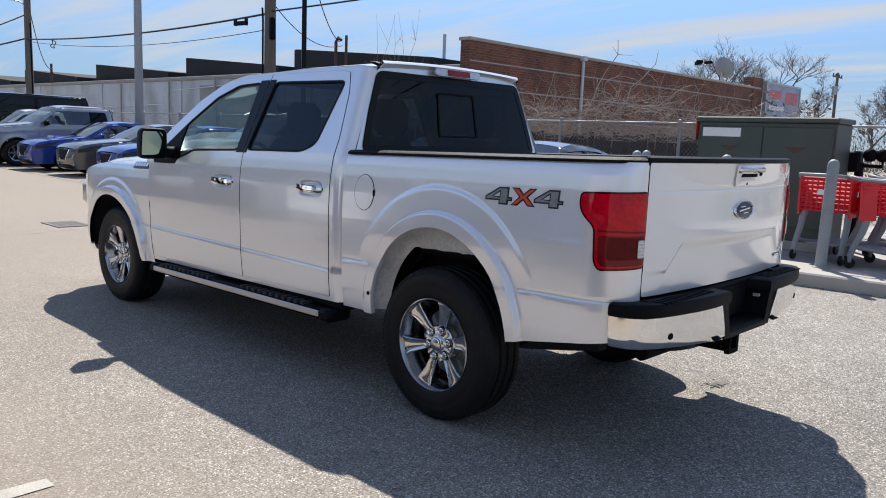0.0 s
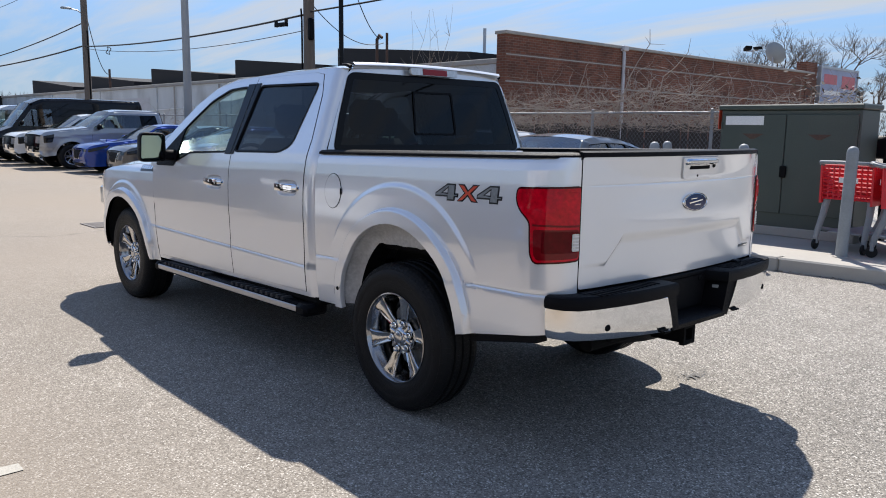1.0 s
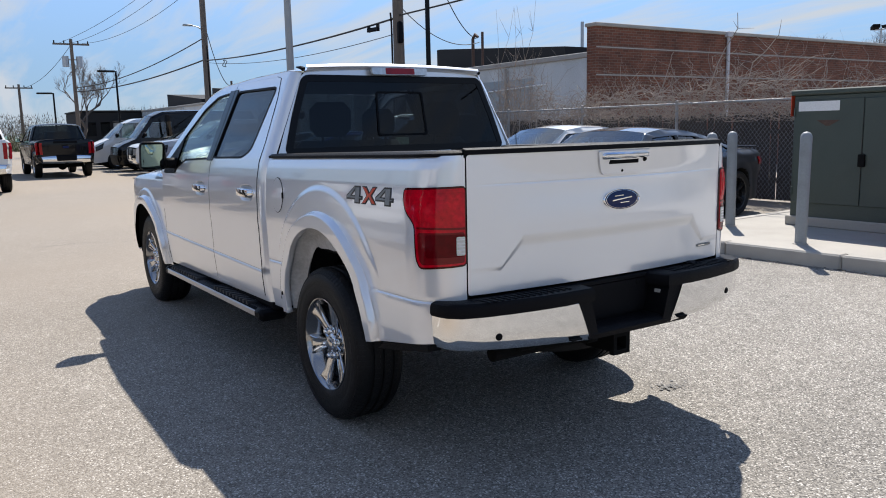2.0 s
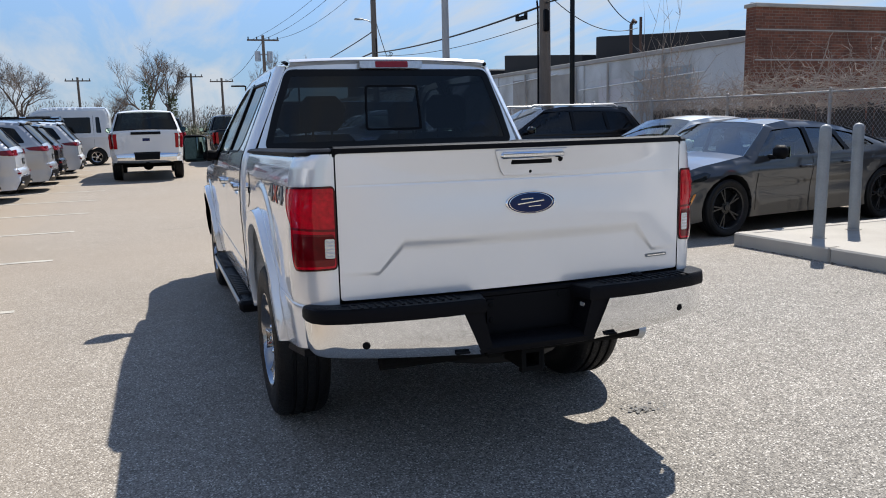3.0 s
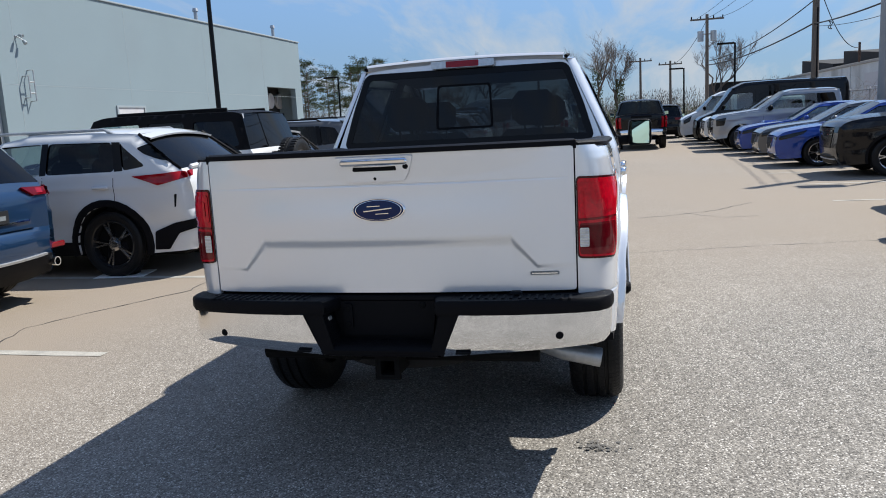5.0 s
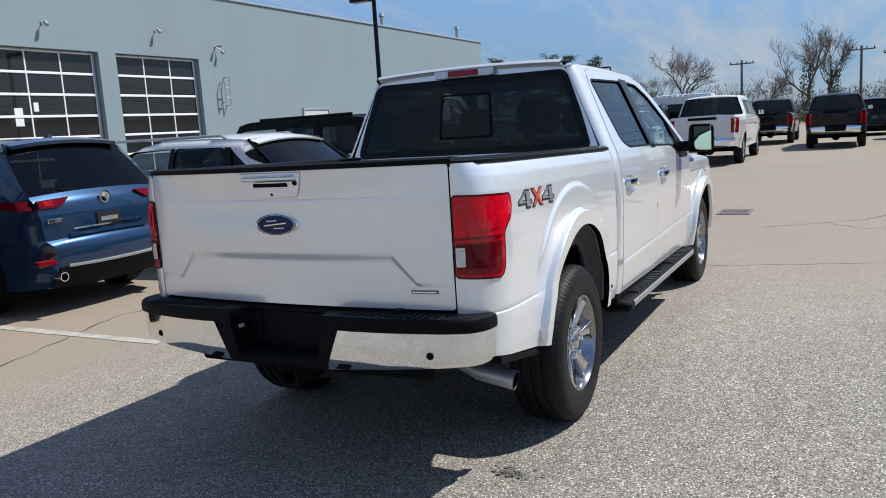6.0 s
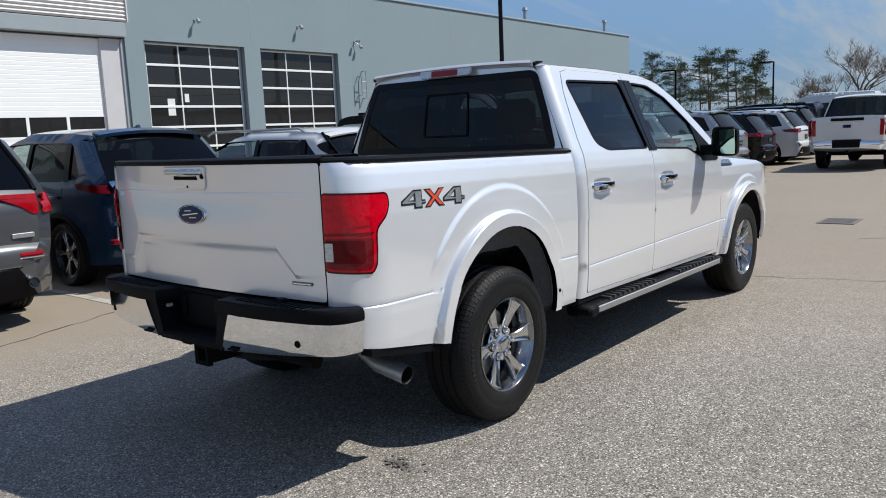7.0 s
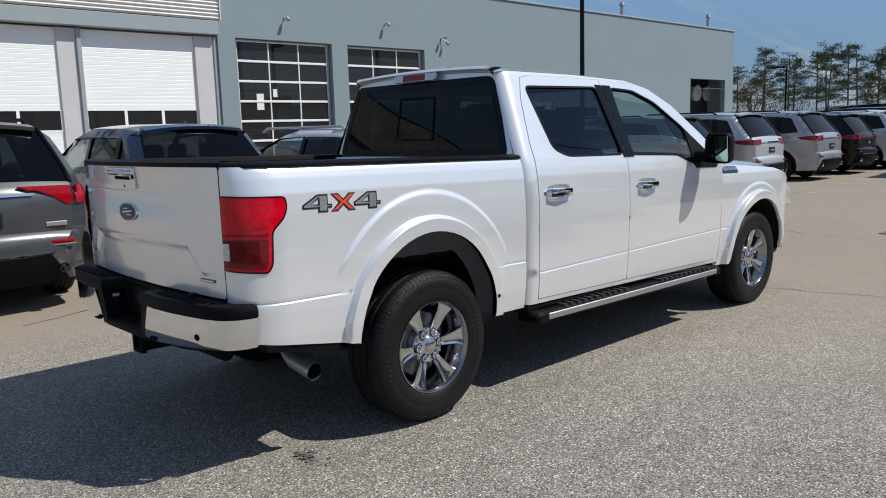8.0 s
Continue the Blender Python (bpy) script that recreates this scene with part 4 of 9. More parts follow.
def cab_y(x, z):
    zc = np.interp(x, [-3.05, -0.85], [.765, .690])
    lowr = lin(z - zc, [-.35, -.15, -.008, .008, .3], [.920, .946, .959, .957, .966])
    upr = lin(z, [0.9, 1.0, 1.15, 1.25, 1.32, 1.352, 1.37, 1.86, 1.90], [.966, .968, .966, .958, .945, .936, .928, .712, .690])
    y = np.where(z < .95, lowr, upr) - groove(z - zc)
    for hx in (-1.02, -1.99):
        q = ((x - hx) / .118) ** 4 + ((z - 1.156) / .050) ** 4
        y = y - .013 * (1 - smooth01((q - .25) / .70))
    k = np.clip((x + .80 + .150 * np.maximum(z - 1.36, 0)) / .085, 0, 1)
    y = y - .085 * (1 - np.sqrt(1 - np.minimum(k * k, .995)))
    return y


def fender_y(x, z):
    zc = .765
    y = lin(z, [.45, .60, zc - .008, zc + .008, 1.0, 1.12, 1.19, 1.23, 1.27], [.920, .946, .959, .957, .966, .962, .950, .930, .885])
    k = np.clip((-4.05 - x) / .5, 0, 1)
    return y - .16 * k ** 2.2 + flare(x, z, AF) - groove(z - zc) * smooth01((arch_ratio(x, z, AF) - 1.16) / .04)


def side_surface(fy, sgn, corner=None):
    """Points and normals of a side of the body; with corner, the sheet turns round into the rear face."""
    def pos(u, v):
        if corner is None:
            return np.stack([u, fy(u, v), v + RAKE * u], 1)
        u0, a, yi, arc = corner
        th = np.clip((u - u0) / arc, 0, 1) * math.pi / 2
        ys = fy(np.minimum(u, u0), v)
        x = np.where(u < u0, u, u0 + a * np.sin(th))
        y = np.where(u < u0, ys, yi + (ys - yi) * np.cos(th))
        return np.stack([x, y, v + RAKE * x], 1)

    def surf(u, v):
        u, v = np.asarray(u, float), np.asarray(v, float)
        e = 0.0025
        p = pos(u, v)
        du, dv = pos(u + e, v) - pos(u - e, v), pos(u, v + e) - pos(u, v - e)
        n = np.cross(dv, du)
        n /= np.maximum(np.linalg.norm(n, axis=1, keepdims=True), 1e-9)
        n[n[:, 1] < -.2] *= -1
        p = p.copy(); n = n.copy()
        p[:, 1] *= sgn; n[:, 1] *= sgn
        return p, n
    return surf


def inset(poly, d):
    """The outline moved outwards (d > 0) or inwards."""
    p = np.array(poly, float)
    area = (p[:, 0] * np.roll(p[:, 1], -1) - np.roll(p[:, 0], -1) * p[:, 1]).sum()
    s = 1 if area > 0 else -1
    out = []
    n = len(p)
    for i in range(n):
        a, b, c = p[i - 1], p[i], p[(i + 1) % n]
        e1, e2 = (b - a) / (np.linalg.norm(b - a) + 1e-12), (c - b) / (np.linalg.norm(c - b) + 1e-12)
        n1, n2 = np.array([e1[1], -e1[0]]) * s, np.array([e2[1], -e2[0]]) * s
        k = n1 + n2
        k = k / max(0.5, (k @ k) / 2)
        out.append(tuple(b + k * d))
    return out


def ell(a, t0, t1, n, f=1.0):
    return [(a[0] + a[2] * f * math.cos(t), a[1] + a[3] * f * math.sin(t)) for t in np.linspace(t0, t1, n)]


CORNER = (0.86, 0.228, 0.79, 0.33)
bed_outline = [(-.735, .49), (-.735, 1.368), (1.186, 1.368), (1.186, .62), (.60, .53), (.505, .515)] + ell(AR, 0.02, math.pi - .02, 30) + [(-.45, .49)]
lamp_outline = rounded([(1.183, 1.245), (.860, 1.238), (.854, 1.19), (.874, 1.143), (.926, 1.090), (.933, .943), (.952, .908), (1.183, .922)], .02, 3)
rear_door = [(-.845, .53), (-.835, 1.30), (-.845, 1.45), (-.905, 1.72), (-.965, 1.845), (-1.05, 1.862), (-1.772, 1.868), (-1.772, .53)]
front_door = [(-1.779, .53), (-1.779, 1.868), (-2.18, 1.852), (-2.40, 1.785), (-2.60, 1.67), (-2.86, 1.47), (-3.045, 1.285), (-3.045, .60), (-2.99, .53)]
win_r = rounded([(-.965, 1.80), (-1.715, 1.822), (-1.755, 1.362), (-1.16, 1.362), (-1.035, 1.41)], .05, 4)
win_f = rounded([(-1.872, 1.822), (-2.14, 1.812), (-2.37, 1.735), (-2.62, 1.57), (-2.97, 1.272), (-2.70, 1.262), (-2.52, 1.315), (-2.42, 1.350), (-1.855, 1.360)], .04, 4)
win_r, win_f = inset(win_r, -.011), inset(win_f, -.009)
bpillar = [(-1.708, 1.83), (-1.880, 1.83), (-1.866, 1.352), (-1.748, 1.352)]
cab_outline = [(-.722, .50), (-.722, 1.36), (-.797, 1.872), (-.9, 1.885), (-1.5, 1.892), (-2.1, 1.880), (-2.35, 1.832), (-2.60, 1.715), (-2.86, 1.518), (-3.10, 1.30), (-3.10, 1.25), (-3.06, 1.24), (-3.06, .50)]
fender_outline = [(-3.052, .47), (-3.052, 1.262), (-3.4, 1.255), (-4.0, 1.215), (-4.3, 1.15), (-4.50, 1.03), (-4.53, .80), (-4.48, .70), (-4.20, .66)] + ell(AF, math.pi - .05, .02, 28)[0:] + [(-3.2, .47)]


def side_lettering(sf, name, x0, w, z0, h, sgn, parent):
    """The 4x4 mark: grey numerals with black edges, red cross."""
    four = [(0.0, .22), (0.0, .45), (.50, 1.0), (.86, 1.0), (.86, .45), (1.0, .45), (1.0, .22), (.86, .22), (.86, .0), (.52, .0), (.52, .22)]
    hole = [(.30, .46), (.53, .46), (.53, .73)]
    ex = [(0.0, 1.0), (.30, 1.0), (.5, .68), (.72, 1.0), (1.0, 1.0), (.68, .5), (1.0, .0), (.70, .0), (.5, .32), (.28, .0), (.0, .0), (.32, .5)]
    def place(poly, a, b, shrink):
        q = inset(poly, 0)
        out = []
        for px_, pz_ in q:
            u = a + (b - a) * px_ + .10 * h * (pz_ - .5)
            out.append((x0 + sgn * -1 * u * w if sgn > 0 else x0 + u * w, z0 + pz_ * h))
        return inset(out, shrink) if shrink else out
    d = None
    for poly, hl, a, b, mt in ((four, hole, 0.0, .36, 'decalgrey'), (ex, None, .345, .665, 'decalred'), (four, hole, .64, 1.0, 'decalgrey')):
        outer = place(poly, a, b, .0)
        holes = [place(hl, a, b, 0)] if hl else []
        nm = "numeral_4" if hl else "letter_x"
        d = panel(nm, outer, sf, MT['decal'], parent, holes, .03, 0.002, off=.002)
        panel("face", place(poly, a, b, -.0075), sf, MT[mt], d, [place(hl, a, b, .0075)] if hl else [], .03, 0.002, off=.004)


def truck_side(sgn):
    bs = side_surface(bed_y, sgn, CORNER)
    cs = side_surface(cab_y, sgn)
    fs = side_surface(fender_y, sgn)
    W = MT['white']
    bed = panel("bed_side", bed_outline, bs, W, truck, [lamp_outline], .0165, .03, lines=[ell(AR, .22, math.pi - .22, 46, f_) for f_ in (1.03, 1.08, 1.12, 1.130, 1.138, 1.146, 1.154, 1.164, 1.19, 1.35, 1.365, 1.38, 1.395, 1.41, 1.425, 1.45)] + [[(.60, z_), (1.17, z_)] for z_ in (.74, .7615, .7655, .769, .7725, .7765)] + [[(-.73, z_), (-.555, z_)] for z_ in (.74, .7615, .7655, .769, .7725, .7765)] )
    panel("cab_frame", cab_outline, cs, W, truck, [inset(rear_door, .003), inset(front_door, .003)], .035, .05, off=-.003)
    pw_ = lambda v_: math.copysign(abs(v_) ** .5, v_)
    dish = lambda hx: [[(hx + .118 * f_ * pw_(math.cos(t_)), 1.156 + .050 * f_ * pw_(math.sin(t_))) for t_ in np.linspace(0, 2 * math.pi, 41)] for f_ in (.55, .7, .77, .83, .89, .95, 1.0, 1.06, 1.14)]
    zc_ = lambda x: float(np.interp(x, [-3.05, -0.85], [.765, .690]))
    cl = lambda x0, x1: [[(x0, zc_(x0) + d_), (x1, zc_(x1) + d_)] for d_ in (-.03, -.0075, -.0035, 0, .0035, .0075)]
    rd = panel("rear_door", rear_door, cs, W, truck, [win_r], .026, .03, lines=cl(-.85, -1.765) + dish(-1.02))
    fd = panel("front_door", front_door, cs, W, truck, [win_f], .026, .03, lines=cl(-1.786, -3.04) + dish(-1.99))
    fen = panel("front_fender", fender_outline, fs, W, truck, (), .018, .03, lines=[ell(AF, .30, math.pi - .45, 46, f_) for f_ in (1.03, 1.08, 1.12, 1.130, 1.138, 1.146, 1.154, 1.164, 1.19, 1.235, 1.247, 1.259, 1.271, 1.283, 1.295, 1.31)] + [[(-3.12, z_), (-3.055, z_)] for z_ in (.7575, .7615, .765, .7685, .7725)])
    panel("window_glass", inset(win_r, .004), cs, MT['sidetint'], rd, (), .08, 0, "dark privacy glass", off=-.007)
    panel("window_glass", inset(win_f, .004), cs, MT['sideglass'], fd, (), .08, 0, "clear glass", off=-.007)
    panel("window_seal", inset(win_r, .008), cs, MT['trim'], rd, [inset(win_r, -.004)], .06, .012, off=.003)
    panel("window_seal", inset(win_f, .008), cs, MT['trim'], fd, [inset(win_f, -.004)], .06, .012, off=.003)
    panel("pillar_trim", [bpillar[0], (-1.770, 1.83), (-1.770, 1.352), bpillar[3]], cs, MT['gloss'], rd, (), .08, .004, "gloss black pillar trim", off=.005)
    panel("pillar_trim", [(-1.781, 1.83), bpillar[1], bpillar[2], (-1.781, 1.352)], cs, MT['gloss'], fd, (), .08, .004, "gloss black pillar trim", off=.005)
    # mirror corner of the front door
    panel("mirror_sail", rounded([(-2.64, 1.545), (-2.985, 1.268), (-2.96, 1.252), (-2.66, 1.252), (-2.62, 1.30)], .015, 2), cs, MT['trim'], fd, (), .06, .012, "black mirror patch", off=.006)
    # tail lamp, in its zones
    lamp = panel("tail_lamp", inset(lamp_outline, -.0065), bs, MT['tailred'], truck, (), .022, .02, "red tail lamp with dark lower half", off=.007)
    panel("lower_lens", rounded([(1.174, 1.052), (.985, 1.050), (.985, .955), (1.174, .962)], .012, 3), bs, MT['maroon'], lamp, (), .022, .004, "dark red lens", off=.0095)
    panel("reverse_lamp", rounded([(1.172, 1.042), (1.128, 1.042), (1.128, .966), (1.172, .966)], .006, 2), bs, MT['clearlamp'], lamp, (), .02, .004, "clear ribbed lens", off=.0125)
    for k in range(5):
        panel("rib", [(1.170, .972 + .014 * k), (1.131, .972 + .014 * k), (1.131, .976 + .014 * k), (1.170, .976 + .014 * k)], bs, MT['greytrim'], lamp, (), .03, .002, off=.014)
    panel("lamp_bar", rounded([(1.176, 1.070), (.946, 1.073), (.942, 1.081), (1.176, 1.079)], .003, 2), bs, MT['darkred'], lamp, (), .03, .003, off=.0105)
    panel("lamp_edge", inset(lamp_outline, .002), bs, MT['darkmaroon'], truck, [inset(lamp_outline, -.009)], .03, .02, off=.005)
    panel("light_guide", rounded([(1.170, 1.222), (.893, 1.214), (.888, 1.19), (.908, 1.16), (.953, 1.11), (1.170, 1.10)], .014, 3), bs, MT['tailred'], lamp, (), .022, .006, off=.0105)
    panel("inner_lens", rounded([(1.149, 1.194), (1.036, 1.192), (1.036, 1.126), (1.149, 1.126)], .012, 3), bs, MT['tailred'], lamp, (), .022, .004, off=.0130)
    panel("lower_guide", rounded([(1.172, 1.060), (.946, 1.058), (.952, .945), (.965, .925), (1.172, .936)], .012, 3), bs, MT['darkred'], lamp, (), .022, .003, off=.0078)
    # lettering, badge plate, handles
    side_lettering(bs, "4x4", .775 if sgn > 0 else .325, .445, 1.155, .082, sgn, bed)
    bp = panel("badge_plate", rounded([(-3.09, 1.245), (-3.09, 1.198), (-3.335, 1.195), (-3.335, 1.242)], .006, 2), fs, MT['decal'], fen, (), .05, .006, "black and chrome badge plate", off=.008)
    for k in range(5):
        xa = -3.105 - .044 * k
        panel("bar", rounded([(xa, 1.237), (xa, 1.212), (xa - .03, 1.211), (xa - .03, 1.236)], .004, 2), fs, MT['chrome'], bp, (), .05, .003, off=.011)
    for dr, xs in ((rd, -1.02), (fd, -1.99)):
        y = float(cab_y(np.array([xs - .2]), np.array([1.156]))[0]) - .006
        zz = 1.158 + RAKE * xs
        pts = [(xs - .115, sgn * (y + .004), zz), (xs - .10, sgn * (y + .028), zz), (xs, sgn * (y + .040), zz), (xs + .10, sgn * (y + .028), zz), (xs + .115, sgn * (y + .004), zz)]
        hm = Mesh()
        rows = []
        for i, p in enumerate(pts):
            q = .026 if 0 < i < 4 else .019
            rows.append([(p[0], p[1] - sgn * .01, p[2] - q), (p[0], p[1] + sgn * .004, p[2] - q * .8), (p[0], p[1] + sgn * .006, p[2]), (p[0], p[1] + sgn * .004, p[2] + q * .8), (p[0], p[1] - sgn * .01, p[2] + q), (p[0], p[1] - sgn * .01, p[2] - q)])
        hm.grid(rows)
        part("handle", hm, MT['chrome'], dr, "chrome pull handle", smooth=50)
        part("lock", Mesh().lathe([(0, .0), (.012, .0), (.014, -.006)], 12, pose(xs + .13, sgn * (y + .008), zz, 0, 0, 0 if sgn > 0 else 180)), MT['chrome'], dr)
    # open cab-bed gap; a black plate added behind it stands in for shade
    part("gap_shade_plate", Mesh().box(-.80, -.66, sgn * .70, sgn * .86, .55, 1.33), MT['under'], truck)
    if sgn < 0:
        th = np.linspace(0, 2 * math.pi, 40, endpoint=False)
        ring = [(-.550 + .083 * math.cos(a), 1.158 + .10 * math.sin(a)) for a in th]
        panel("fuel_door", [(-.550 + .079 * math.cos(a), 1.158 + .096 * math.sin(a)) for a in th], bs, W, bed, (), .03, .004, "round white fuel door", off=.003)
        panel("fuel_door_gap", ring, bs, MT['under'], bed, [[(-.550 + .080 * math.cos(a), 1.158 + .097 * math.sin(a)) for a in th]], .03, .0, off=.0012)
        part("fuel_door_pull", Mesh().box(-.476, -.462, -.953, -.945, 1.130, 1.165, .003), MT['under'], bed)
    # wheel-house linings
    for a, sfc, mt in ((AR, bs, 'galv'), (AF, fs, 'well')):
        pts = ell(a, .07, math.pi - .03, 26)
        q, qn = sfc(np.array([p[0] for p in pts]), np.array([p[1] for p in pts]))
        m1 = Mesh(); rows = []
        for dy in (0.012, .03, .10, .16):
            rows.append([(p[0] + (a[0] - p[0]) * -.03 * (dy > .02), p[1] - sgn * dy, p[2] + .012 * (dy > .02)) for p in q])
        m1.grid(rows)
        part("wheelhouse_rim", m1, MT[mt], truck, "bare pale metal wheel-house edge" if mt == 'galv' else "", smooth=50)
        if mt == 'galv':
            th_ = np.linspace(.52, math.pi - .02, 34)
            up = [(a[0] + a[2] * 1.03 * math.cos(t_), a[1] + a[3] * 1.03 * math.sin(t_)) for t_ in th_]
            lo = [(a[0] + a[2] * .88 * math.cos(t_), min(a[1] + a[3] * .90 * math.sin(t_), .884 + .0022 * math.sin(t_ * 61) + .0015 * math.sin(t_ * 37))) for t_ in th_]
            pq, _ = sfc(np.array([p[0] for p in up]), np.array([p[1] for p in up]))
            ml = Mesh()
            ml.grid([[(p[0], sgn * (abs(p[1]) - .045 - d_ * .02), (u_[1] * (1 - d_) + l_[1] * d_) + RAKE * (u_[0] * (1 - d_) + l_[0] * d_)) if d_ == 0 else (u_[0] * (1 - d_) + l_[0] * d_, sgn * (.945 - .045 - d_ * .03), (u_[1] * (1 - d_) + l_[1] * d_) + RAKE * u_[0]) for p, u_, l_ in zip(pq, up, lo)] for d_ in (0, .35, .7, 1.0)])
            # the right-hand sheet takes the shade-toned copy of the same metal
            part("wheelhouse_panel", ml, MT['galv' if sgn < 0 else 'splash'], truck, "bare pale inner sheet with a ragged sealed edge" if sgn < 0 else "dark splash-coated inner sheet", smooth=50)
        m2 = Mesh()
        m2.grid([rows[-1], [(p[0], p[1] - sgn * .16, p[2]) for p in rows[-1]]])
        part("wheelhouse", m2, MT['well'], truck, smooth=50)
        m3 = Mesh()
        back = [(p[0], sgn * .60, p[2]) for p in rows[-1]]
        m3.add(back + [(a[0], sgn * .60, .45)], [(i, i + 1, len(back)) for i in range(len(back) - 1)])
        part("wheelhouse_wall", m3, MT['well'], truck)
    # door mirror
    mx, my, mz = -2.70, sgn * 1.115, 1.285
    # the housing tapers forwards and is turned a little outwards
    mm = Mesh(); rows = []
    for dx_, f_ in ((-.085, .45), (-.075, .72), (-.045, .92), (.0, 1.0), (.045, 1.0), (.055, .96), (.055, .91), (-.005, .88), (-.02, .5)):
        lp = rounded([(-.098 * f_, -.058 * f_), (.098 * f_, -.058 * f_), (.098 * f_, .158 * f_), (-.086 * f_, .163 * f_)], .040 * f_, 4)
        rows.append([(mx + dx_, my + a_, mz + .02 * (1 - f_) + b_) for a_, b_ in lp + lp[:1]])
    mm.grid(rows)
    mturn = pose(mx, my, mz, 0, 0, sgn * 5) @ pose(-mx, -my, -mz)
    mir = part("door_mirror", mm, MT['trim'], truck, "black door mirror on a short arm", smooth=50, at=mturn)
    part("arm", Mesh().box(mx - .06, mx + .03, sgn * .90, sgn * 1.06, mz - .05, mz + .03, .02), MT['trim'], mir, smooth=40)
    part("mirror_glass", Mesh().box(mx + .022, mx + .028, my - .084, my + .084, mz - .046, mz + .143, .003), MT['mirror'], mir, at=pose(mx + .025, my, mz + .06, 0, 11 if sgn < 0 else 5, 5 if sgn < 0 else -17) @ pose(-mx - .025, -my, -mz - .06))
    # running board
    rb = part("running_board", Mesh().box(-2.96, -.76, sgn * .845, sgn * 1.005, .375, .44, .022), MT['trim'], truck, "black running board with a bright edge strip", smooth=40)
    rb.matrix_basis = Matrix(((1, 0, 0, 0), (0, 1, 0, 0), (RAKE, 0, 1, .008), (0, 0, 0, 1)))
    part("edge_strip", Mesh().box(-2.90, -.86, sgn * 1.000, sgn * 1.012, .392, .430, .004), MT['satin'], rb, "bright satin edge strip")
    part("end_cap", Mesh().box(-.87, -.75, sgn * .84, sgn * 1.014, .372, .445, .02), MT['trim'], rb, smooth=40)
    part("end_cap", Mesh().box(-2.97, -2.88, sgn * .84, sgn * 1.014, .372, .445, .02), MT['trim'], rb, smooth=40)
    ridge = build("tread_ridge", Mesh().prism([(0, .434), (.006, .455), (.028, .455), (.034, .434)], sgn * .872, sgn * .994), MT['treadpad'])
    for seg in ((-2.82, -2.05), (-1.72, -.98)):
        n = int((seg[1] - seg[0]) / .066)
        for k in range(n):
            x = seg[0] + .066 * k
            part("tread_ridge", ridge, None, rb, at=pose(x, 0, 0))
    for x in (-2.6, -1.85, -1.1):
        part("bracket", Mesh().box(x - .03, x + .03, sgn * .6, sgn * .9, .36, .40), MT['under'], rb)
    part("sill", Mesh().box(-3.06, -.74, sgn * .80, sgn * .93, .43, .505, .02), MT['under'], truck)
    # lower trim behind the rear wheel
    part("lower_trim", Mesh().prism([(.55, .50), (.60, .535), (.985, .607), (.985, .577), (.6, .505)], sgn * .86, sgn * .925), MT['trim'], truck)
    part("mud_bolt", Mesh().lathe([(0, .004), (.010, .003), (.012, 0)], 10, pose(-.455, sgn * .985, .60, 0, 0, 0 if sgn > 0 else 180)), MT['under'], truck)


truck_side(-1)
truck_side(1)


def shear(me):
    me.v = [(x, y, z + RAKE * x) for x, y, z in me.v]
    return me


# roof, windscreen, bonnet
def roof_z(x):
    return float(np.interp(x, [-2.45, -2.25, -2.0, -1.5, -1.0, -.85, -.775], [1.845, 1.90, 1.93, 1.945, 1.94, 1.928, 1.908]))


def roof_e(x):
    return float(np.interp(x, [-2.60, -2.35, -2.1, -1.5, -.9, -.735], [1.715, 1.832, 1.880, 1.892, 1.885, 1.868]))


m = Mesh()
rows = []
for x in np.linspace(-2.36, -.775, 36):
    e, zt = roof_e(x), roof_z(x)
    hw = float(cab_y(np.array([min(x, -.799)]), np.array([e]))[0])
    rows.append([(x, hw * s, e + (zt - e) * (1 - abs(s) ** 2.6)) for s in np.linspace(-1, 1, 25)])
m.grid(rows)
part("roof", shear(m), MT['white'], truck, smooth=60)
m = Mesh(); rows = []
for k, t in enumerate(np.linspace(0, 1, 12)):
    x, e = -2.36 - .72 * t, float(np.interp(-2.36 - .72 * t, [-3.10, -2.86, -2.60, -2.35], [1.30, 1.518, 1.715, 1.832]))
    hw = float(cab_y(np.array([x]), np.array([e]))[0]) - .012
    rows.append([(x - .16 * (1 - s * s), hw * s, e + .045 * (1 - s * s)) for s in np.linspace(-1, 1, 17)])
m.grid(rows)
part("windscreen", shear(m), MT['glass'], truck, smooth=60)
m = Mesh(); rows = []
for x in np.linspace(-3.05, -4.50, 22):
    e = float(np.interp(x, [-4.5, -4.3, -4.0, -3.4, -3.05], [1.03, 1.15, 1.215, 1.255, 1.262]))
    hw = float(fender_y(np.array([x]), np.array([e]))[0])
    rows.append([(x - .06 * (1 - s * s), hw * s, e + .055 * (1 - abs(s) ** 3) + .018 * smooth01((abs(s) - .45) / .1) * (1 - smooth01((abs(s) - .8) / .15))) for s in np.linspace(-1, 1, 29)])
m.grid(rows)
part("bonnet", shear(m), MT['white'], truck, smooth=50)
part("cowl", shear(Mesh().box(-3.30, -3.02, -.86, .86, 1.20, 1.272, .03)), MT['trim'], truck)
part("grille", shear(Mesh().box(-4.60, -4.42, -.74, .74, .76, 1.08, .04)), MT['chrome'], truck, smooth=40)
part("headlamp", shear(Mesh().box(-4.56, -4.35, .58, .88, .82, 1.06, .05)), MT['clearlamp'], truck, smooth=40)
part("headlamp", shear(Mesh().box(-4.56, -4.35, -.88, -.58, .82, 1.06, .05)), MT['clearlamp'], truck, smooth=40)
m = Mesh()
plan = [(-4.13, .940), (-4.26, .925), (-4.42, .86), (-4.55, .71), (-4.62, .40), (-4.63, 0)]
plan = plan + [(x, -y) for x, y in plan[-2::-1]]
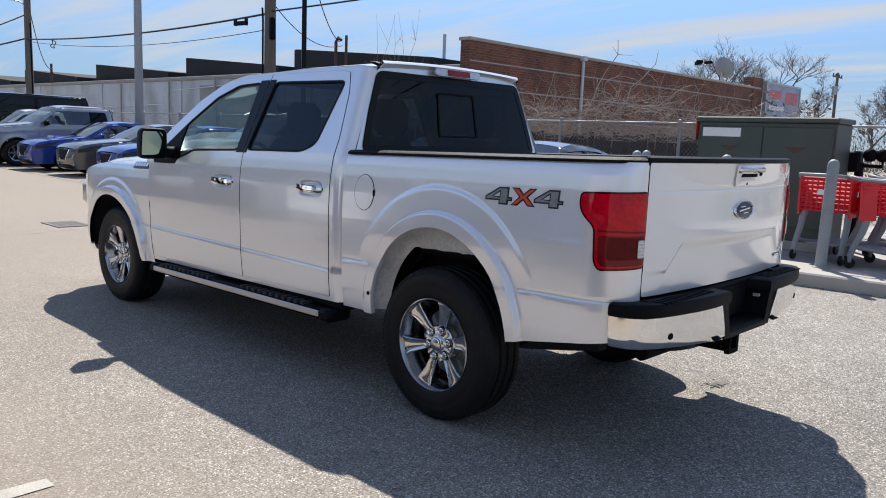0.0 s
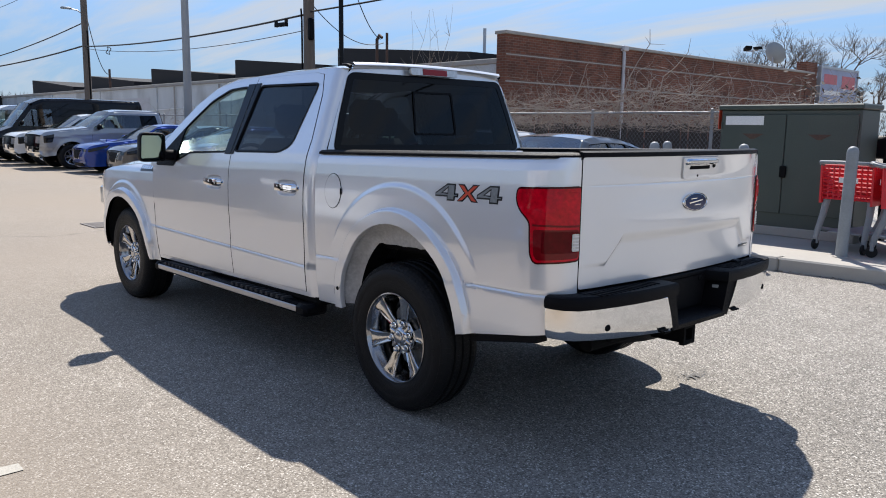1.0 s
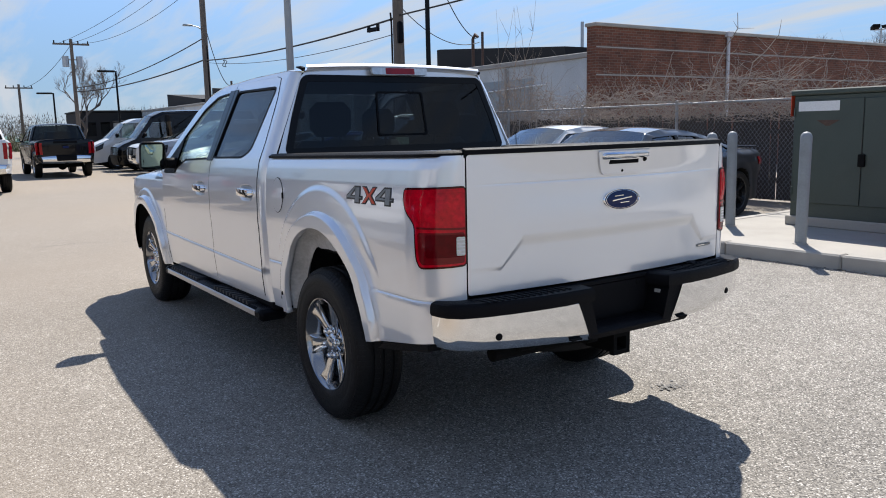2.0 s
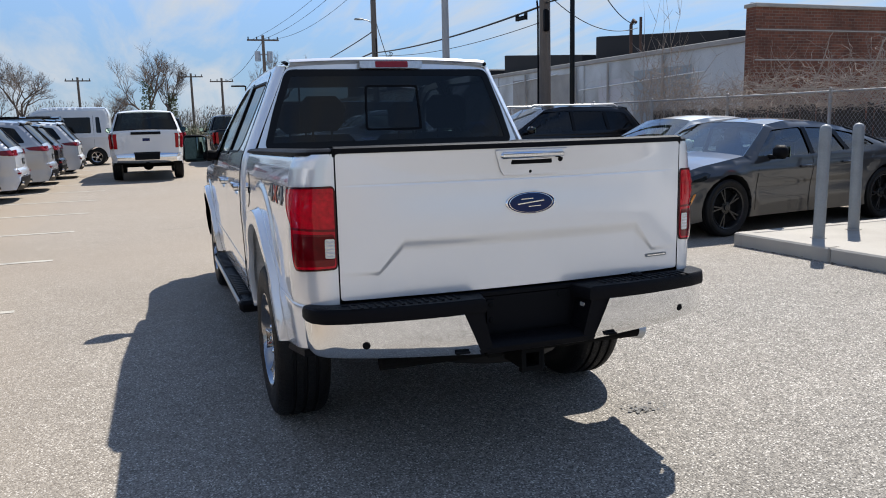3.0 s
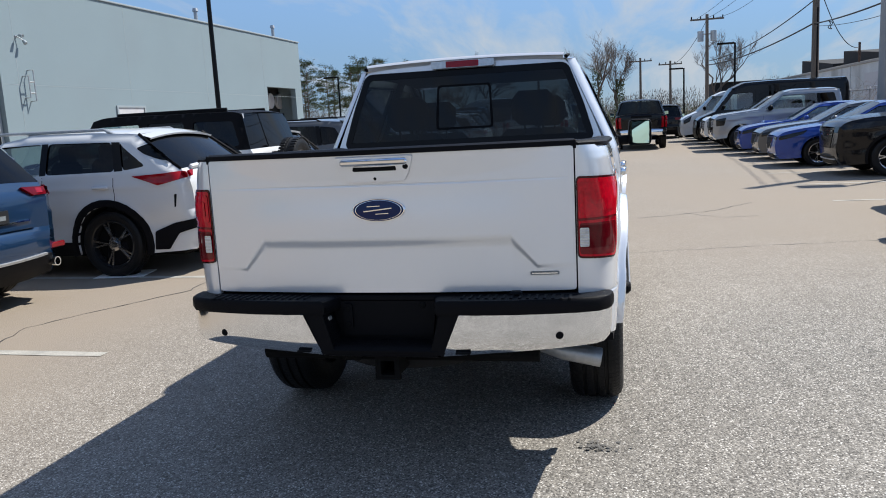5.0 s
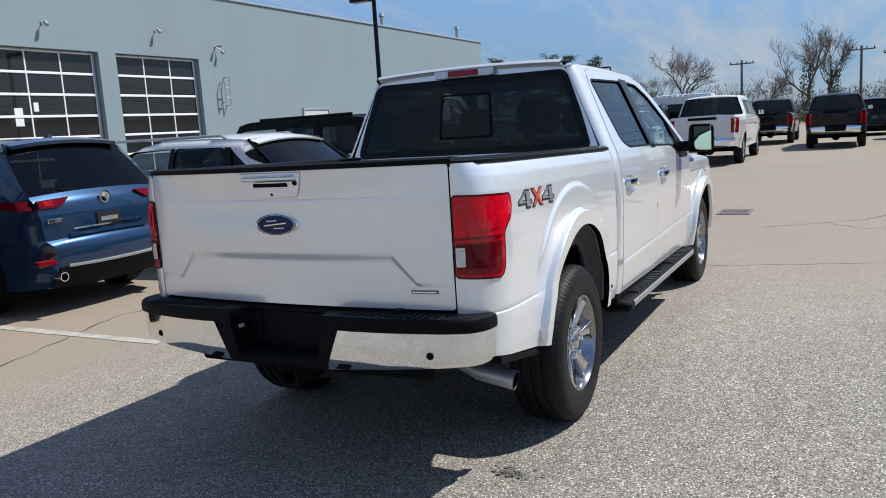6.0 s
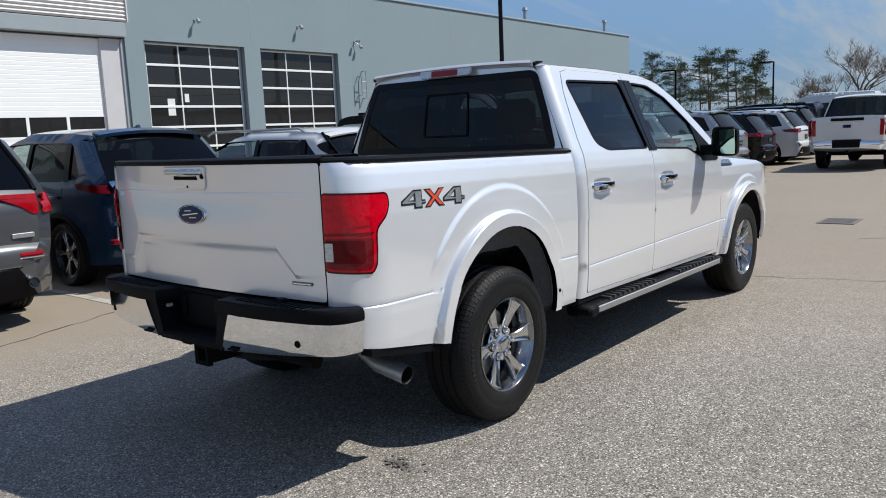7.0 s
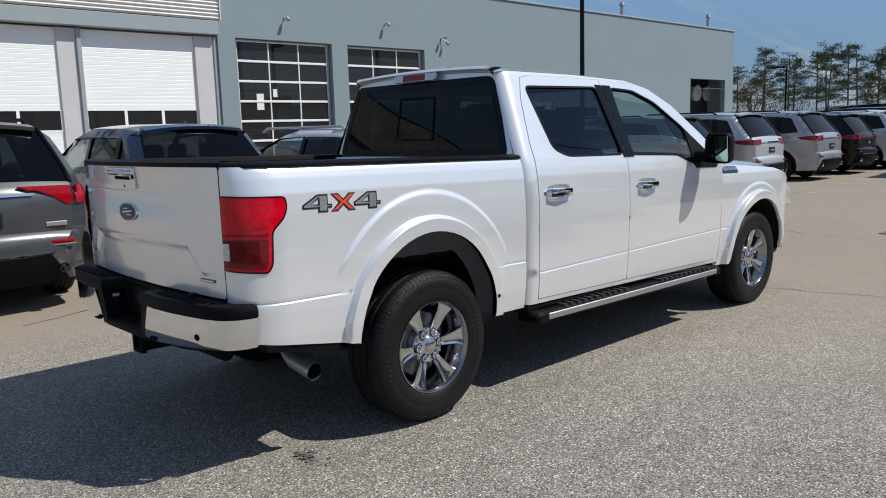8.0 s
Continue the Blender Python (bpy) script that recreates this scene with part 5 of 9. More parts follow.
m.grid([[(x + dx, y, z) for x, y in plan] for z, dx in ((.46, .05), (.50, 0), (.60, -.01), (.70, 0), (.735, .03))])
part("front_bumper", shear(m), MT['chrome'], truck, smooth=40)
part("front_valance", shear(Mesh().box(-4.52, -4.18, -.84, .84, .42, .70, .05)), MT['trim'], truck)


# back of the cab with its sliding rear window
def back_surf(u, v):
    u, v = np.asarray(u, float), np.asarray(v, float)
    def pos(a, b):
        x = -.716 - .155 * np.maximum(b - 1.36, 0) - .016 * (np.abs(a) / .8) ** 3
        return np.stack([x, a, b + RAKE * x], 1)
    e = .005
    p = pos(u, v)
    n = np.cross(pos(u + e, v) - pos(u - e, v), pos(u, v + e) - pos(u, v - e))
    n /= np.linalg.norm(n, axis=1, keepdims=True)
    return p, n


cab_back = [(-.86, .70), (.86, .70), (.862, 1.36), (.80, 1.52), (.66, 1.845), (.60, 1.90), (-.60, 1.90), (-.66, 1.845), (-.80, 1.52), (-.862, 1.36)]
rear_win = rounded([(-.80, 1.385), (.80, 1.385), (.735, 1.60), (.645, 1.842), (-.645, 1.842), (-.735, 1.60)], .04, 4)
cb = panel("cab_back", cab_back, back_surf, MT['white'], truck, [rear_win], .035, .03)
rw = panel("rear_window", inset(rear_win, .006), back_surf, MT['tint'], truck, (), .05, 0, "dark privacy rear window with a sliding pane", off=.004)
panel("window_border", inset(rear_win, .012), back_surf, MT['gloss'], rw, [inset(rear_win, -.03)], .04, .008, off=.007)
panel("slider_frame", rounded([(-.185, 1.475), (.185, 1.475), (.172, 1.755), (-.172, 1.755)], .02, 3), back_surf, MT['trim'], rw, [rounded([(-.172, 1.487), (.172, 1.487), (.160, 1.743), (-.160, 1.743)], .02, 3)], .03, .006, "black frame of the sliding pane", off=.010)
bl = panel("brake_light", rounded([(-.205, 1.896), (.205, 1.896), (.20, 1.852), (-.20, 1.852)], .01, 2), back_surf, MT['clearlamp'], truck, (), .04, .02, "clear and red high brake light", off=.050)
panel("red_lens", rounded([(-.105, 1.893), (.105, 1.893), (.105, 1.855), (-.105, 1.855)], .006, 2), back_surf, MT['redlamp'], bl, (), .04, .006, "red lens", off=.054)
m = Mesh(); rows = []
for x, z, w_ in ((-.83, 1.915, .64), (-.775, 1.910, .635), (-.760, 1.893, .63), (-.80, 1.872, .63)):
    rows.append([(x, w_ * s, z + .018 * (1 - s * s)) for s in np.linspace(-1, 1, 15)])
m.grid(rows)
part("roof_lip", shear(m), MT['white'], truck, smooth=60)
for s in (-1, 1):
    part("ditch_trim", shear(Mesh().tube([(-.785, s * .645, 1.885), (-.81, s * .655, 1.895), (-.85, s * .665, 1.902)], [.014, .011, .004], 6)), MT['trim'], truck)

# cab interior
cabin = part("cabin_floor", shear(Mesh().box(-3.05, -.78, -.84, .84, .52, .60)), MT['cabin'], truck)
part("door_lining", shear(Mesh().box(-3.0, -.82, -.90, -.86, .55, 1.33, .02)), MT['cabin'], cabin)
part("door_lining", shear(Mesh().box(-3.0, -.82, .86, .90, .55, 1.33, .02)), MT['cabin'], cabin)
part("dashboard", shear(Mesh().box(-3.12, -2.62, -.82, .82, .75, 1.26, .09)), MT['cabin'], cabin, smooth=40)
part("headliner", shear(Mesh().box(-2.2, -.82, -.64, .64, 1.84, 1.86)), MT['tan'], cabin)
part("back_panel", shear(Mesh().box(-.80, -.76, -.82, .82, .6, 1.37)), MT['cabin'], cabin)
for xs in (-2.12, -1.22):
    for y in (-.42, .42):
        m = Mesh()
        m.box(xs - .30, xs + .25, y - .27, y + .27, .60, .88, .08)
        m.box(xs + .15, xs + .36, y - .27, y + .27, .78, 1.46, .09)
        m.box(xs + .24, xs + .36, y - .14, y + .14, 1.48, 1.70, .05)
        m.cyl((xs + .30, y - .06, 1.42), (xs + .30, y - .06, 1.52), .008, n=6)
        m.cyl((xs + .30, y + .06, 1.42), (xs + .30, y + .06, 1.52), .008, n=6)
        part("seat", shear(m), MT['cabin'], cabin, smooth=50)
m = Mesh()
m.lathe([(.185 + .014 * math.cos(a), .014 * math.sin(a)) for a in np.linspace(0, 2 * math.pi, 9)], 28, pose(-2.56, -.40, 1.19, 0, 0, 90) @ pose(0, 0, 0, 25, 0, 0))
part("steering_wheel", m, MT['cabin'], cabin, smooth=50)
part("steering_hub", Mesh().box(-2.62, -2.56, -.50, -.30, 1.13, 1.25, .03), MT['cabin'], cabin)
part("inner_mirror", shear(Mesh().box(-2.60, -2.56, -.13, .13, 1.66, 1.73, .02)), MT['trim'], cabin)

# cargo bed
bedw = part("bed_floor", shear(Mesh().box(-.66, 1.06, -.78, .78, .84, .88)), MT['trim'], truck)
for s in (-1, 1):
    part("bed_wall", shear(Mesh().box(-.66, 1.06, s * .78, s * .82, .86, 1.36)), MT['trim'], bedw)
    rc = Mesh()
    prof = [(.79, 1.352), (.80, 1.384), (.84, 1.390), (.895, 1.387), (.914, 1.377), (.914, 1.364)]
    rows = []
    for x in np.linspace(-.735, 1.087, 24):
        k = max(0, x - .86) / .228
        sh = (1 - math.sqrt(max(0, 1 - min(1, k) ** 2))) * .12
        rows.append([(x, s * (y - sh), z) for y, z in prof])
    rc.grid(rows)
    part("rail_cap", shear(rc), MT['trim'], truck, "black plastic bed rail cap", smooth=40)
part("bed_front", shear(Mesh().box(-.70, -.66, -.86, .86, .60, 1.368, .01)), MT['white'], bedw)


# tailgate
def gate_x(a, b):
    full = .006 + lin(b, [.79, .95, 1.07, 1.24, 1.372], [1.148, 1.160, 1.168, 1.176, 1.178])
    # the top edge overhangs a shallow dished band that dies out towards the corners
    low = 1.262 + .085 * (np.abs(a) / .72) ** 4
    over = np.maximum(b - low, 0)
    lip = .26 * over * over / (over + .008) * (1 - smooth01((np.abs(a) - .60) / .12))
    full = full - .012 * smooth01((b - 1.06) / .18) * (1 - smooth01((np.abs(a) - .50) / .25)) + lip - .003 * np.exp(-((b - 1.245) / .0022) ** 2)
    zr = lin(np.abs(a), [0, .535, .635, .9], [1.032, 1.032, .906, .906])
    wd = lin(np.abs(a), [0, .535, .635, .9], [.058, .058, .026, .020])
    fade = 1 - .75 * smooth01((np.abs(a) - .56) / .227)
    rec = fade * lin(np.abs(a), [0, .535, .66, .9], [.017, .017, .008, .006]) * smooth01((zr - b) / wd) - .004 * smooth01((zr - .06 - b) / .2)
    x = full - (full - 1.090) * (np.abs(a) / .787) ** 2.5 - rec
    return x


def gate_surf(u, v):
    u, v = np.asarray(u, float), np.asarray(v, float)
    def pos(a, b):
        x = gate_x(a, b)
        return np.stack([x, a, b + RAKE * x], 1)
    e = .002
    n = np.cross(pos(u + e, v) - pos(u - e, v), pos(u, v + e) - pos(u, v - e))
    n /= np.linalg.norm(n, axis=1, keepdims=True)
    return pos(u, v), n


gate = panel("tailgate", rounded([(-.787, .792), (.787, .792), (.787, 1.368), (-.787, 1.368)], .012, 2), gate_surf, MT['white'], truck, (), .0125, .05, "white tailgate with a raised lower step",
             lines=[[(-.775, z_), (.775, z_)] for z_ in (1.238, 1.2412, 1.2431, 1.245, 1.2469, 1.2488, 1.252, 1.264, 1.274, 1.358)]
             + [[(-.775, .906 - d_ * .3), (-.635, .906 - d_ * .45), (-.535, 1.032 - d_), (.535, 1.032 - d_), (.635, .906 - d_ * .45), (.775, .906 - d_ * .3)] for d_ in (-.004, .003, .014, .029, .044, .058)])
m = Mesh(); rows = []
for y in np.linspace(-.79, .79, 30):
    x0 = float(gate_x(np.array([y]), np.array([1.37]))[0])
    rows.append([(x0 - .10, y, 1.36), (x0 - .10, y, 1.392), (x0 - .02, y, 1.396), (x0 + .003, y, 1.388), (x0 + .004, y, 1.368)])
m.grid(rows)
for s in (-1, 1):
    m.box(1.00, 1.090, s * .785, s * .7985, 1.355, 1.391, .003)
part("tailgate_cap", shear(m), MT['trim'], gate, "black plastic top edge", smooth=40)
part("tailgate_inner", shear(Mesh().box(1.02, 1.055, -.77, .77, .80, 1.365, .01)), MT['trim'], gate)
# black block added behind the tailgate seams to give them their shade
part("gap_shade_block", shear(Mesh().box(.95, 1.04, -.80, .80, .62, 1.33)), MT['under'], truck)
bez = panel("handle_bezel", rounded([(-.165, 1.362), (.165, 1.362), (.135, 1.285), (.118, 1.258), (-.118, 1.258), (-.135, 1.285)], .012, 3), gate_surf, MT['white'], gate, (), .02, .012, off=.009)
panel("bezel_gap", rounded([(-.167, 1.364), (.167, 1.364), (.137, 1.284), (.1195, 1.2555), (-.1195, 1.2555), (-.137, 1.284)], .012, 3), gate_surf, MT['greytrim'], gate, (), .02, .0, off=.0015)
part("pull_bar", shear(Mesh().box(1.160, 1.214, -.142, .142, 1.324, 1.353, .009)), MT['chrome'], bez, "chrome pull bar", smooth=40)
for zg in (1.330, 1.342):
    part("pull_groove", shear(Mesh().box(1.205, 1.2146, -.136, .136, zg, zg + .003)), MT['decalgrey'], bez)
part("pull_slot", shear(Mesh().box(1.150, 1.1935, -.092, .092, 1.302, 1.325, .003)), MT['under'], bez)
part("lock", Mesh().lathe([(0, .006), (.009, .006), (.012, .0)], 12, pose(1.1915, .130, 1.344, 0, 0, -90)), MT['under'], bez)
part("reversing_camera", Mesh().lathe([(0, .007), (.006, .006), (.008, .0)], 12, pose(1.1775, -.002, 1.297, 0, 0, -90)), MT['under'], bez)
ov = Mesh(); rows = []
N = 40
def oval(s, off):
    out = []
    for k in range(N + 1):
        a = 2 * math.pi * k / N
        y, z = .002 + .115 * s * math.cos(a), 1.143 + .0475 * s * math.sin(a)
        out.append((float(gate_x(np.array([y]), np.array([z]))[0]) + off, y, z))
    return out
ov.grid([oval(1.0, 0), oval(1.0, .006), oval(.97, .010), oval(.93, .010), oval(.91, .006)])
badge = part("oval_badge", shear(ov), MT['chrome'], gate, "blue oval badge with a chrome rim", smooth=50)
ov = Mesh(); ov.grid([oval(.915, .006), oval(.5, .008), oval(.02, .009)])
part("enamel", shear(ov), MT['navy'], badge, smooth=50)
ov = Mesh(); ov.grid([oval(.86, .0085), oval(.835, .0088)])
part("inner_line", shear(ov), MT['chrome'], badge)
sc = Mesh()
for y0, z0, y1, z1, r in ((-.060, 1.138, .060, 1.150, .0042), (-.045, 1.158, .010, 1.160, .003), (-.010, 1.127, .045, 1.129, .003)):
    sc.cyl((1.180, y0, z0), (1.180, y1, z1), r, n=6)
part("plain_stroke", shear(sc), MT['chrome'], badge)
eb = panel("badge_strip", rounded([(.605, .857), (.720, .857), (.720, .871), (.605, .871)], .003, 2), gate_surf, MT['decalgrey'], gate, (), .03, .004, "small grey badge strip", off=.004)
panel("bar", rounded([(.612, .8615), (.713, .8615), (.713, .8665), (.612, .8665)], .001, 1), gate_surf, MT['chrome'], eb, (), .03, .002, off=.006)
part("cable_boot", shear(Mesh().box(1.09, 1.15, .52, .57, .775, .795, .008)), MT['trim'], truck)

# rear bumper
bplan = [(1.258, .255), (1.254, .40), (1.243, .55), (1.222, .68), (1.195, .79), (1.155, .872), (1.110, .908), (1.065, .920), (1.02, .923)]


def bumper_half(s):
    m = Mesh(); rows = []
    for i, (x, y) in enumerate(bplan):
        a, b = bplan[max(0, i - 1)], bplan[min(len(bplan) - 1, i + 1)]
        tx, ty = b[0] - a[0], b[1] - a[1]
        d = math.hypot(tx, ty)
        nx, ny = ty / d, -tx / d
        if nx * x + ny * y < 0:
            nx, ny = -nx, -ny
        zb = float(np.interp(y, [.25, .45, .80, .94], [.545, .560, .580, .584]))
        row = []
        for t, o in ((0, -.03), (0.0, -.006), (.03, .0), (.3, -.0005), (.6, -.002), (.88, -.007), (1.0, -.020), (1.0, -.05)):
            z = .726 + (zb - .726) * t
            yy = y
            if i == 0:
                yy = y + .078 * (1 - t)      # slanting inner end
            elif i == 1:
                yy = y + .03 * (1 - t)
            row.append((x + nx * o, s * (yy + ny * o), z))
        rows.append(row)
    m.grid(rows)
    ch = part("bumper_chrome", shear(m), MT['chrome'], truck, "chrome corner of the rear bumper", smooth=45)
    # rubber step on top
    top = [(1.12, .20), (1.258, .235), (1.258, .40), (1.246, .55), (1.225, .68), (1.200, .795), (1.165, .88), (1.115, .918), (1.065, .930), (1.02, .932), (1.02, .80), (1.12, .785)]
    m = Mesh()
    n = len(top)
    ctr = (1.12, .55)
    def sc_(q, f):
        return (ctr[0] + (q[0] - ctr[0]) * f, ctr[1] + (q[1] - ctr[1]) * f)
    vs = []
    for z, f in ((.720, .985), (.729, 1.0), (.757, 1.0), (.772, .985), (.778, .95)):
        vs += [(sc_(q, f)[0], s * sc_(q, f)[1], z) for q in top]
    fs = [tuple(range(4 * n, 5 * n)), tuple(range(n))[::-1]]
    for k in range(4):
        fs += [(k * n + i, k * n + (i + 1) % n, (k + 1) * n + (i + 1) % n, (k + 1) * n + i) for i in range(n)]
    m.add(vs, fs)
    st = part("step_pad", shear(m), MT['trim'], truck, "black ribbed bumper step pad", smooth=40)
    rb = Mesh()
    for k in range(14):
        y = .33 + .033 * k
        rb.box(1.135, 1.215, s * y, s * (y + .014), .776, .783, .003)
    part("rib", shear(rb), MT['trim'], st)
    # inner wing towards the plate recess
    w = Mesh()
    w.add([(x, s * y, z) for x in (1.10, 1.250) for y, z in ((.262, .774), (.352, .776), (.352, .712), (.258, .548), (.205, .560))], [(4, 3, 2, 1, 0), (5, 6, 7, 8, 9), (0, 1, 6, 5), (1, 2, 7, 6), (2, 3, 8, 7), (3, 4, 9, 8), (4, 0, 5, 9)])
    part("bumper_wing", shear(w), MT['trim'], truck, smooth=30)
    part("parking_sensor", Mesh().lathe([(0, .004), (.013, .004), (.016, .0), (.016, -.01)], 16, pose(1.209, s * .722, .632 + .026, 0, 0, -90 + s * 11)), MT['under'], ch)
    part("tow_slot", shear(Mesh().box(1.235, 1.260, s * .31, s * .37, .560, .568, .002)), MT['under'], ch)
    part("bumper_end", shear(Mesh().box(.96, 1.02, s * .84, s * .900, .62, .74, .015)), MT['under'], truck)


bumper_half(-1)
bumper_half(1)
cen = part("plate_recess", shear(Mesh().box(1.08, 1.125, -.28, .28, .57, .774)), MT['trim'], truck, "empty black number plate recess")
hold = Mesh().prism(rounded([(-.195, .606), (.195, .606), (.212, .756), (-.212, .756)], .016, 4), 1.126, 1.140, axis='x')
part("plate_holder", shear(hold), MT['trim'], cen, smooth=40)
part("mounting_tab", shear(Mesh().prism(rounded([(-.190, .640), (-.152, .640), (-.152, .745), (-.190, .745)], .010, 3), 1.139, 1.150, axis='x')), MT['trim'], cen, smooth=40)
for z_ in (.660, .725):
    part("plate_screw", Mesh().lathe([(0, .004), (.010, .003), (.012, 0)], 10, pose(1.151, -.171, z_ + .025, 0, 0, -90)), MT['under'], cen)
part("plate_screw", Mesh().lathe([(0, .004), (.012, .003), (.014, 0)], 10, pose(1.141, .155, .765, 0, 0, -90)), MT['under'], cen)
for s in (-1, 1):
    part("plate_lamp", shear(Mesh().box(1.165, 1.205, s * .238, s * .256, .665, .700, .004)), MT['clearlamp'], cen)
low = Mesh()
low.grid([[(x, y, z) for y in np.linspace(-.235, .235, 12)] for x, z in ((1.10, .590), (1.215, .590), (1.240, .582), (1.252, .568), (1.246, .545), (1.20, .530), (1.10, .530))])
part("lower_bar", shear(low), MT['trim'], cen, smooth=50)
part("bumper_ledge", shear(Mesh().box(1.09, 1.14, -.80, .80, .755, .781, .006)), MT['trim'], truck)
hr = Mesh()
for a, b, c, d in ((-.042, .042, -.042, -.030), (-.042, .042, .030, .042), (-.042, -.030, -.030, .030), (.030, .042, -.030, .030)):
    hr.box(.80, 1.19, a, b, .478 + c, .478 + d)
hr.box(1.165, 1.192, -.052, .052, .426, .436); hr.box(1.165, 1.192, -.052, .052, .520, .530); hr.box(1.165, 1.192, -.052, -.042, .436, .520); hr.box(1.165, 1.192, .042, .052, .436, .520)
hitch = part("tow_hitch", shear(hr), MT['under'], truck, "black square tow hitch receiver")
part("cross_tube", shear(Mesh().cyl((1.02, -.62, .50), (1.02, .62, .50), .035)), MT['under'], hitch)
part("socket", shear(Mesh().box(1.10, 1.17, -.20, -.12, .50, .56, .01)), MT['under'], hitch)

# exhaust, axle, frame, spare
ex = Mesh().tube([(-.75, .42, .50), (.2, .48, .53), (.56, .50, .51), (.68, .58, .475), (.715, .70, .445), (.706, .865, .412)], [.036, .036, .038, .040, .043, .044], 16, caps=False)
pipe = part("exhaust_pipe", ex, MT['steel'], truck, "stainless exhaust tail pipe", smooth=50)
part("exhaust_bore", Mesh().tube([(.706, .8655, .412), (.715, .72, .442)], [.038, .036], 16, caps=False), MT['under'], pipe, smooth=50)
ax = part("rear_axle", Mesh().cyl((0, -.80, .405), (0, .80, .405), .055), MT['under'], truck, smooth=40)
part("differential", Mesh().lathe([(0, -.16), (.10, -.13), (.16, -.04), (.17, .03), (.12, .12), (0, .15)], 18, pose(0, .0, .41, 0, 0, 90)), MT['under'], ax, smooth=50)
for s in (-1, 1):
    part("frame_rail", shear(Mesh().box(-4.2, 1.08, s * .46 - .05, s * .46 + .05, .50, .66, .01)), MT['under'], truck)
    part("leaf_spring", Mesh().tube([(-.72, s * .55, .56), (-.3, s * .55, .42), (0, s * .55, .35), (.35, s * .55, .42), (.80, s * .55, .57)], .03, 6), MT['under'], ax)
    part("shock_absorber", Mesh().cyl((.06, s * .62, .36), (-.25, s * .50, .80), .035), MT['under'], ax)
part("fuel_tank", shear(Mesh().box(-2.3, -.9, -.42, .05, .40, .62, .05)), MT['under'], truck)
part("gearbox", shear(Mesh().box(-3.6, -2.3, -.30, .30, .38, .75, .08)), MT['under'], truck)
part("floor_pan", shear(Mesh().box(-3.1, .98, -.78, .78, .62, .70)), MT['under'], truck)
sp_ = part("underslung_spare", Mesh().lathe([(.22, -.12), (.38, -.12), (.40, 0), (.38, .12), (.22, .12), (.22, -.12)], 28, pose(.62, 0, .56, 90, 0, 0)), MT['rubber'], truck, smooth=40)
part("front_axle", Mesh().cyl((-3.683, -.8, .385), (-3.683, .8, .385), .05), MT['under'], truck)


# big six-spoke wheels
def truck_wheels():
    R, rim, h = .400, .236, .136
    ty = Mesh()
    prof = [(rim - .006, -h * .75), (rim + .012, -h * .90), (rim + .05, -h * .99), (R - .080, -h), (R - .045, -h * .965), (R - .020, -h * .87), (R - .006, -h * .74), (R, -h * .60)]
    for g in (-.40, 0.0, .40):
        prof += [(R, h * g - .010), (R - .010, h * g - .007), (R - .010, h * g + .007), (R, h * g + .010)]
    prof += [(R, h * .60), (R - .006, h * .74), (R - .020, h * .87), (R - .045, h * .965), (R - .074, h * 1.0), (R - .079, h * .987), (rim + .07, h * .99), (rim + .05, h * .995), (rim + .025, h * .95), (rim + .012, h * .92), (rim - .006, h * .78)]
    ty.lathe(prof, 72)
    tyre = build("tyre", ty, MT['rubber'], 30)
    tr = Mesh()
    for i in range(92):
        a = 360 * i / 92
        for s in (-1, 1):
            # fine cross bars over the shoulder, and narrow blocks on the inner ribs
            k = len(tr.v)
            pr = [(R + .0008, h * .50), (R + .0008, h * .60), (R - .0052, h * .745), (R - .0185, h * .872), (R - .030, h * .93)]
            wd = .0088
            tr.add([(x, s * y, r) for r, y in pr for x in (-wd, wd)] + [(x, s * (y - .004), r - .010) for r, y in pr for x in (-wd, wd)],
                   [q for j in range(4) for q in ((2 * j, 2 * j + 1, 2 * j + 3, 2 * j + 2), (2 * j, 2 * j + 2, 2 * j + 12, 2 * j + 10), (2 * j + 1, 2 * j + 11, 2 * j + 13, 2 * j + 3))] + [(0, 10, 11, 1), (8, 9, 19, 18)])
            tr.move(pose(0, 0, 0, 0, a + s * 1.0, 0), k)
            k = len(tr.v)
            tr.box(-.0092, .0092, s * h * .11, s * h * .33, R - .008, R + .0010, .002)
            tr.move(pose(0, 0, 0, 0, a + 2 + s * 1.4, 0) @ pose(0, 0, 0, 0, 0, -s * 14), k)
    tread = build("tread", tr, MT['rubber'])
    lt = Mesh()
    for base in (75, 255):
        for j in range(8):
            a = base + j * 4.6
            k = len(lt.v)
            lt.box(-.009, .009, h * .988, h * 1.004, rim + .075, rim + .098, .002)
            lt.move(pose(0, 0, 0, 0, a, 0), k)
    letters = build("sidewall_bar", lt, MT['rubber'])
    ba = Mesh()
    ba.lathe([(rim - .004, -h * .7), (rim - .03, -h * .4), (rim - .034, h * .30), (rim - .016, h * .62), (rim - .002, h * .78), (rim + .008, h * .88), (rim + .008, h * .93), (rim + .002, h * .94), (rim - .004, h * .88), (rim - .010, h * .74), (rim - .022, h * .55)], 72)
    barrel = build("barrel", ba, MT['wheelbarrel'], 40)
    sp = Mesh()
    yf = h * .56
    for i in range(6):
        a = 2 * math.pi * i / 6
        c, s = math.cos(a), math.sin(a)
        rows = []
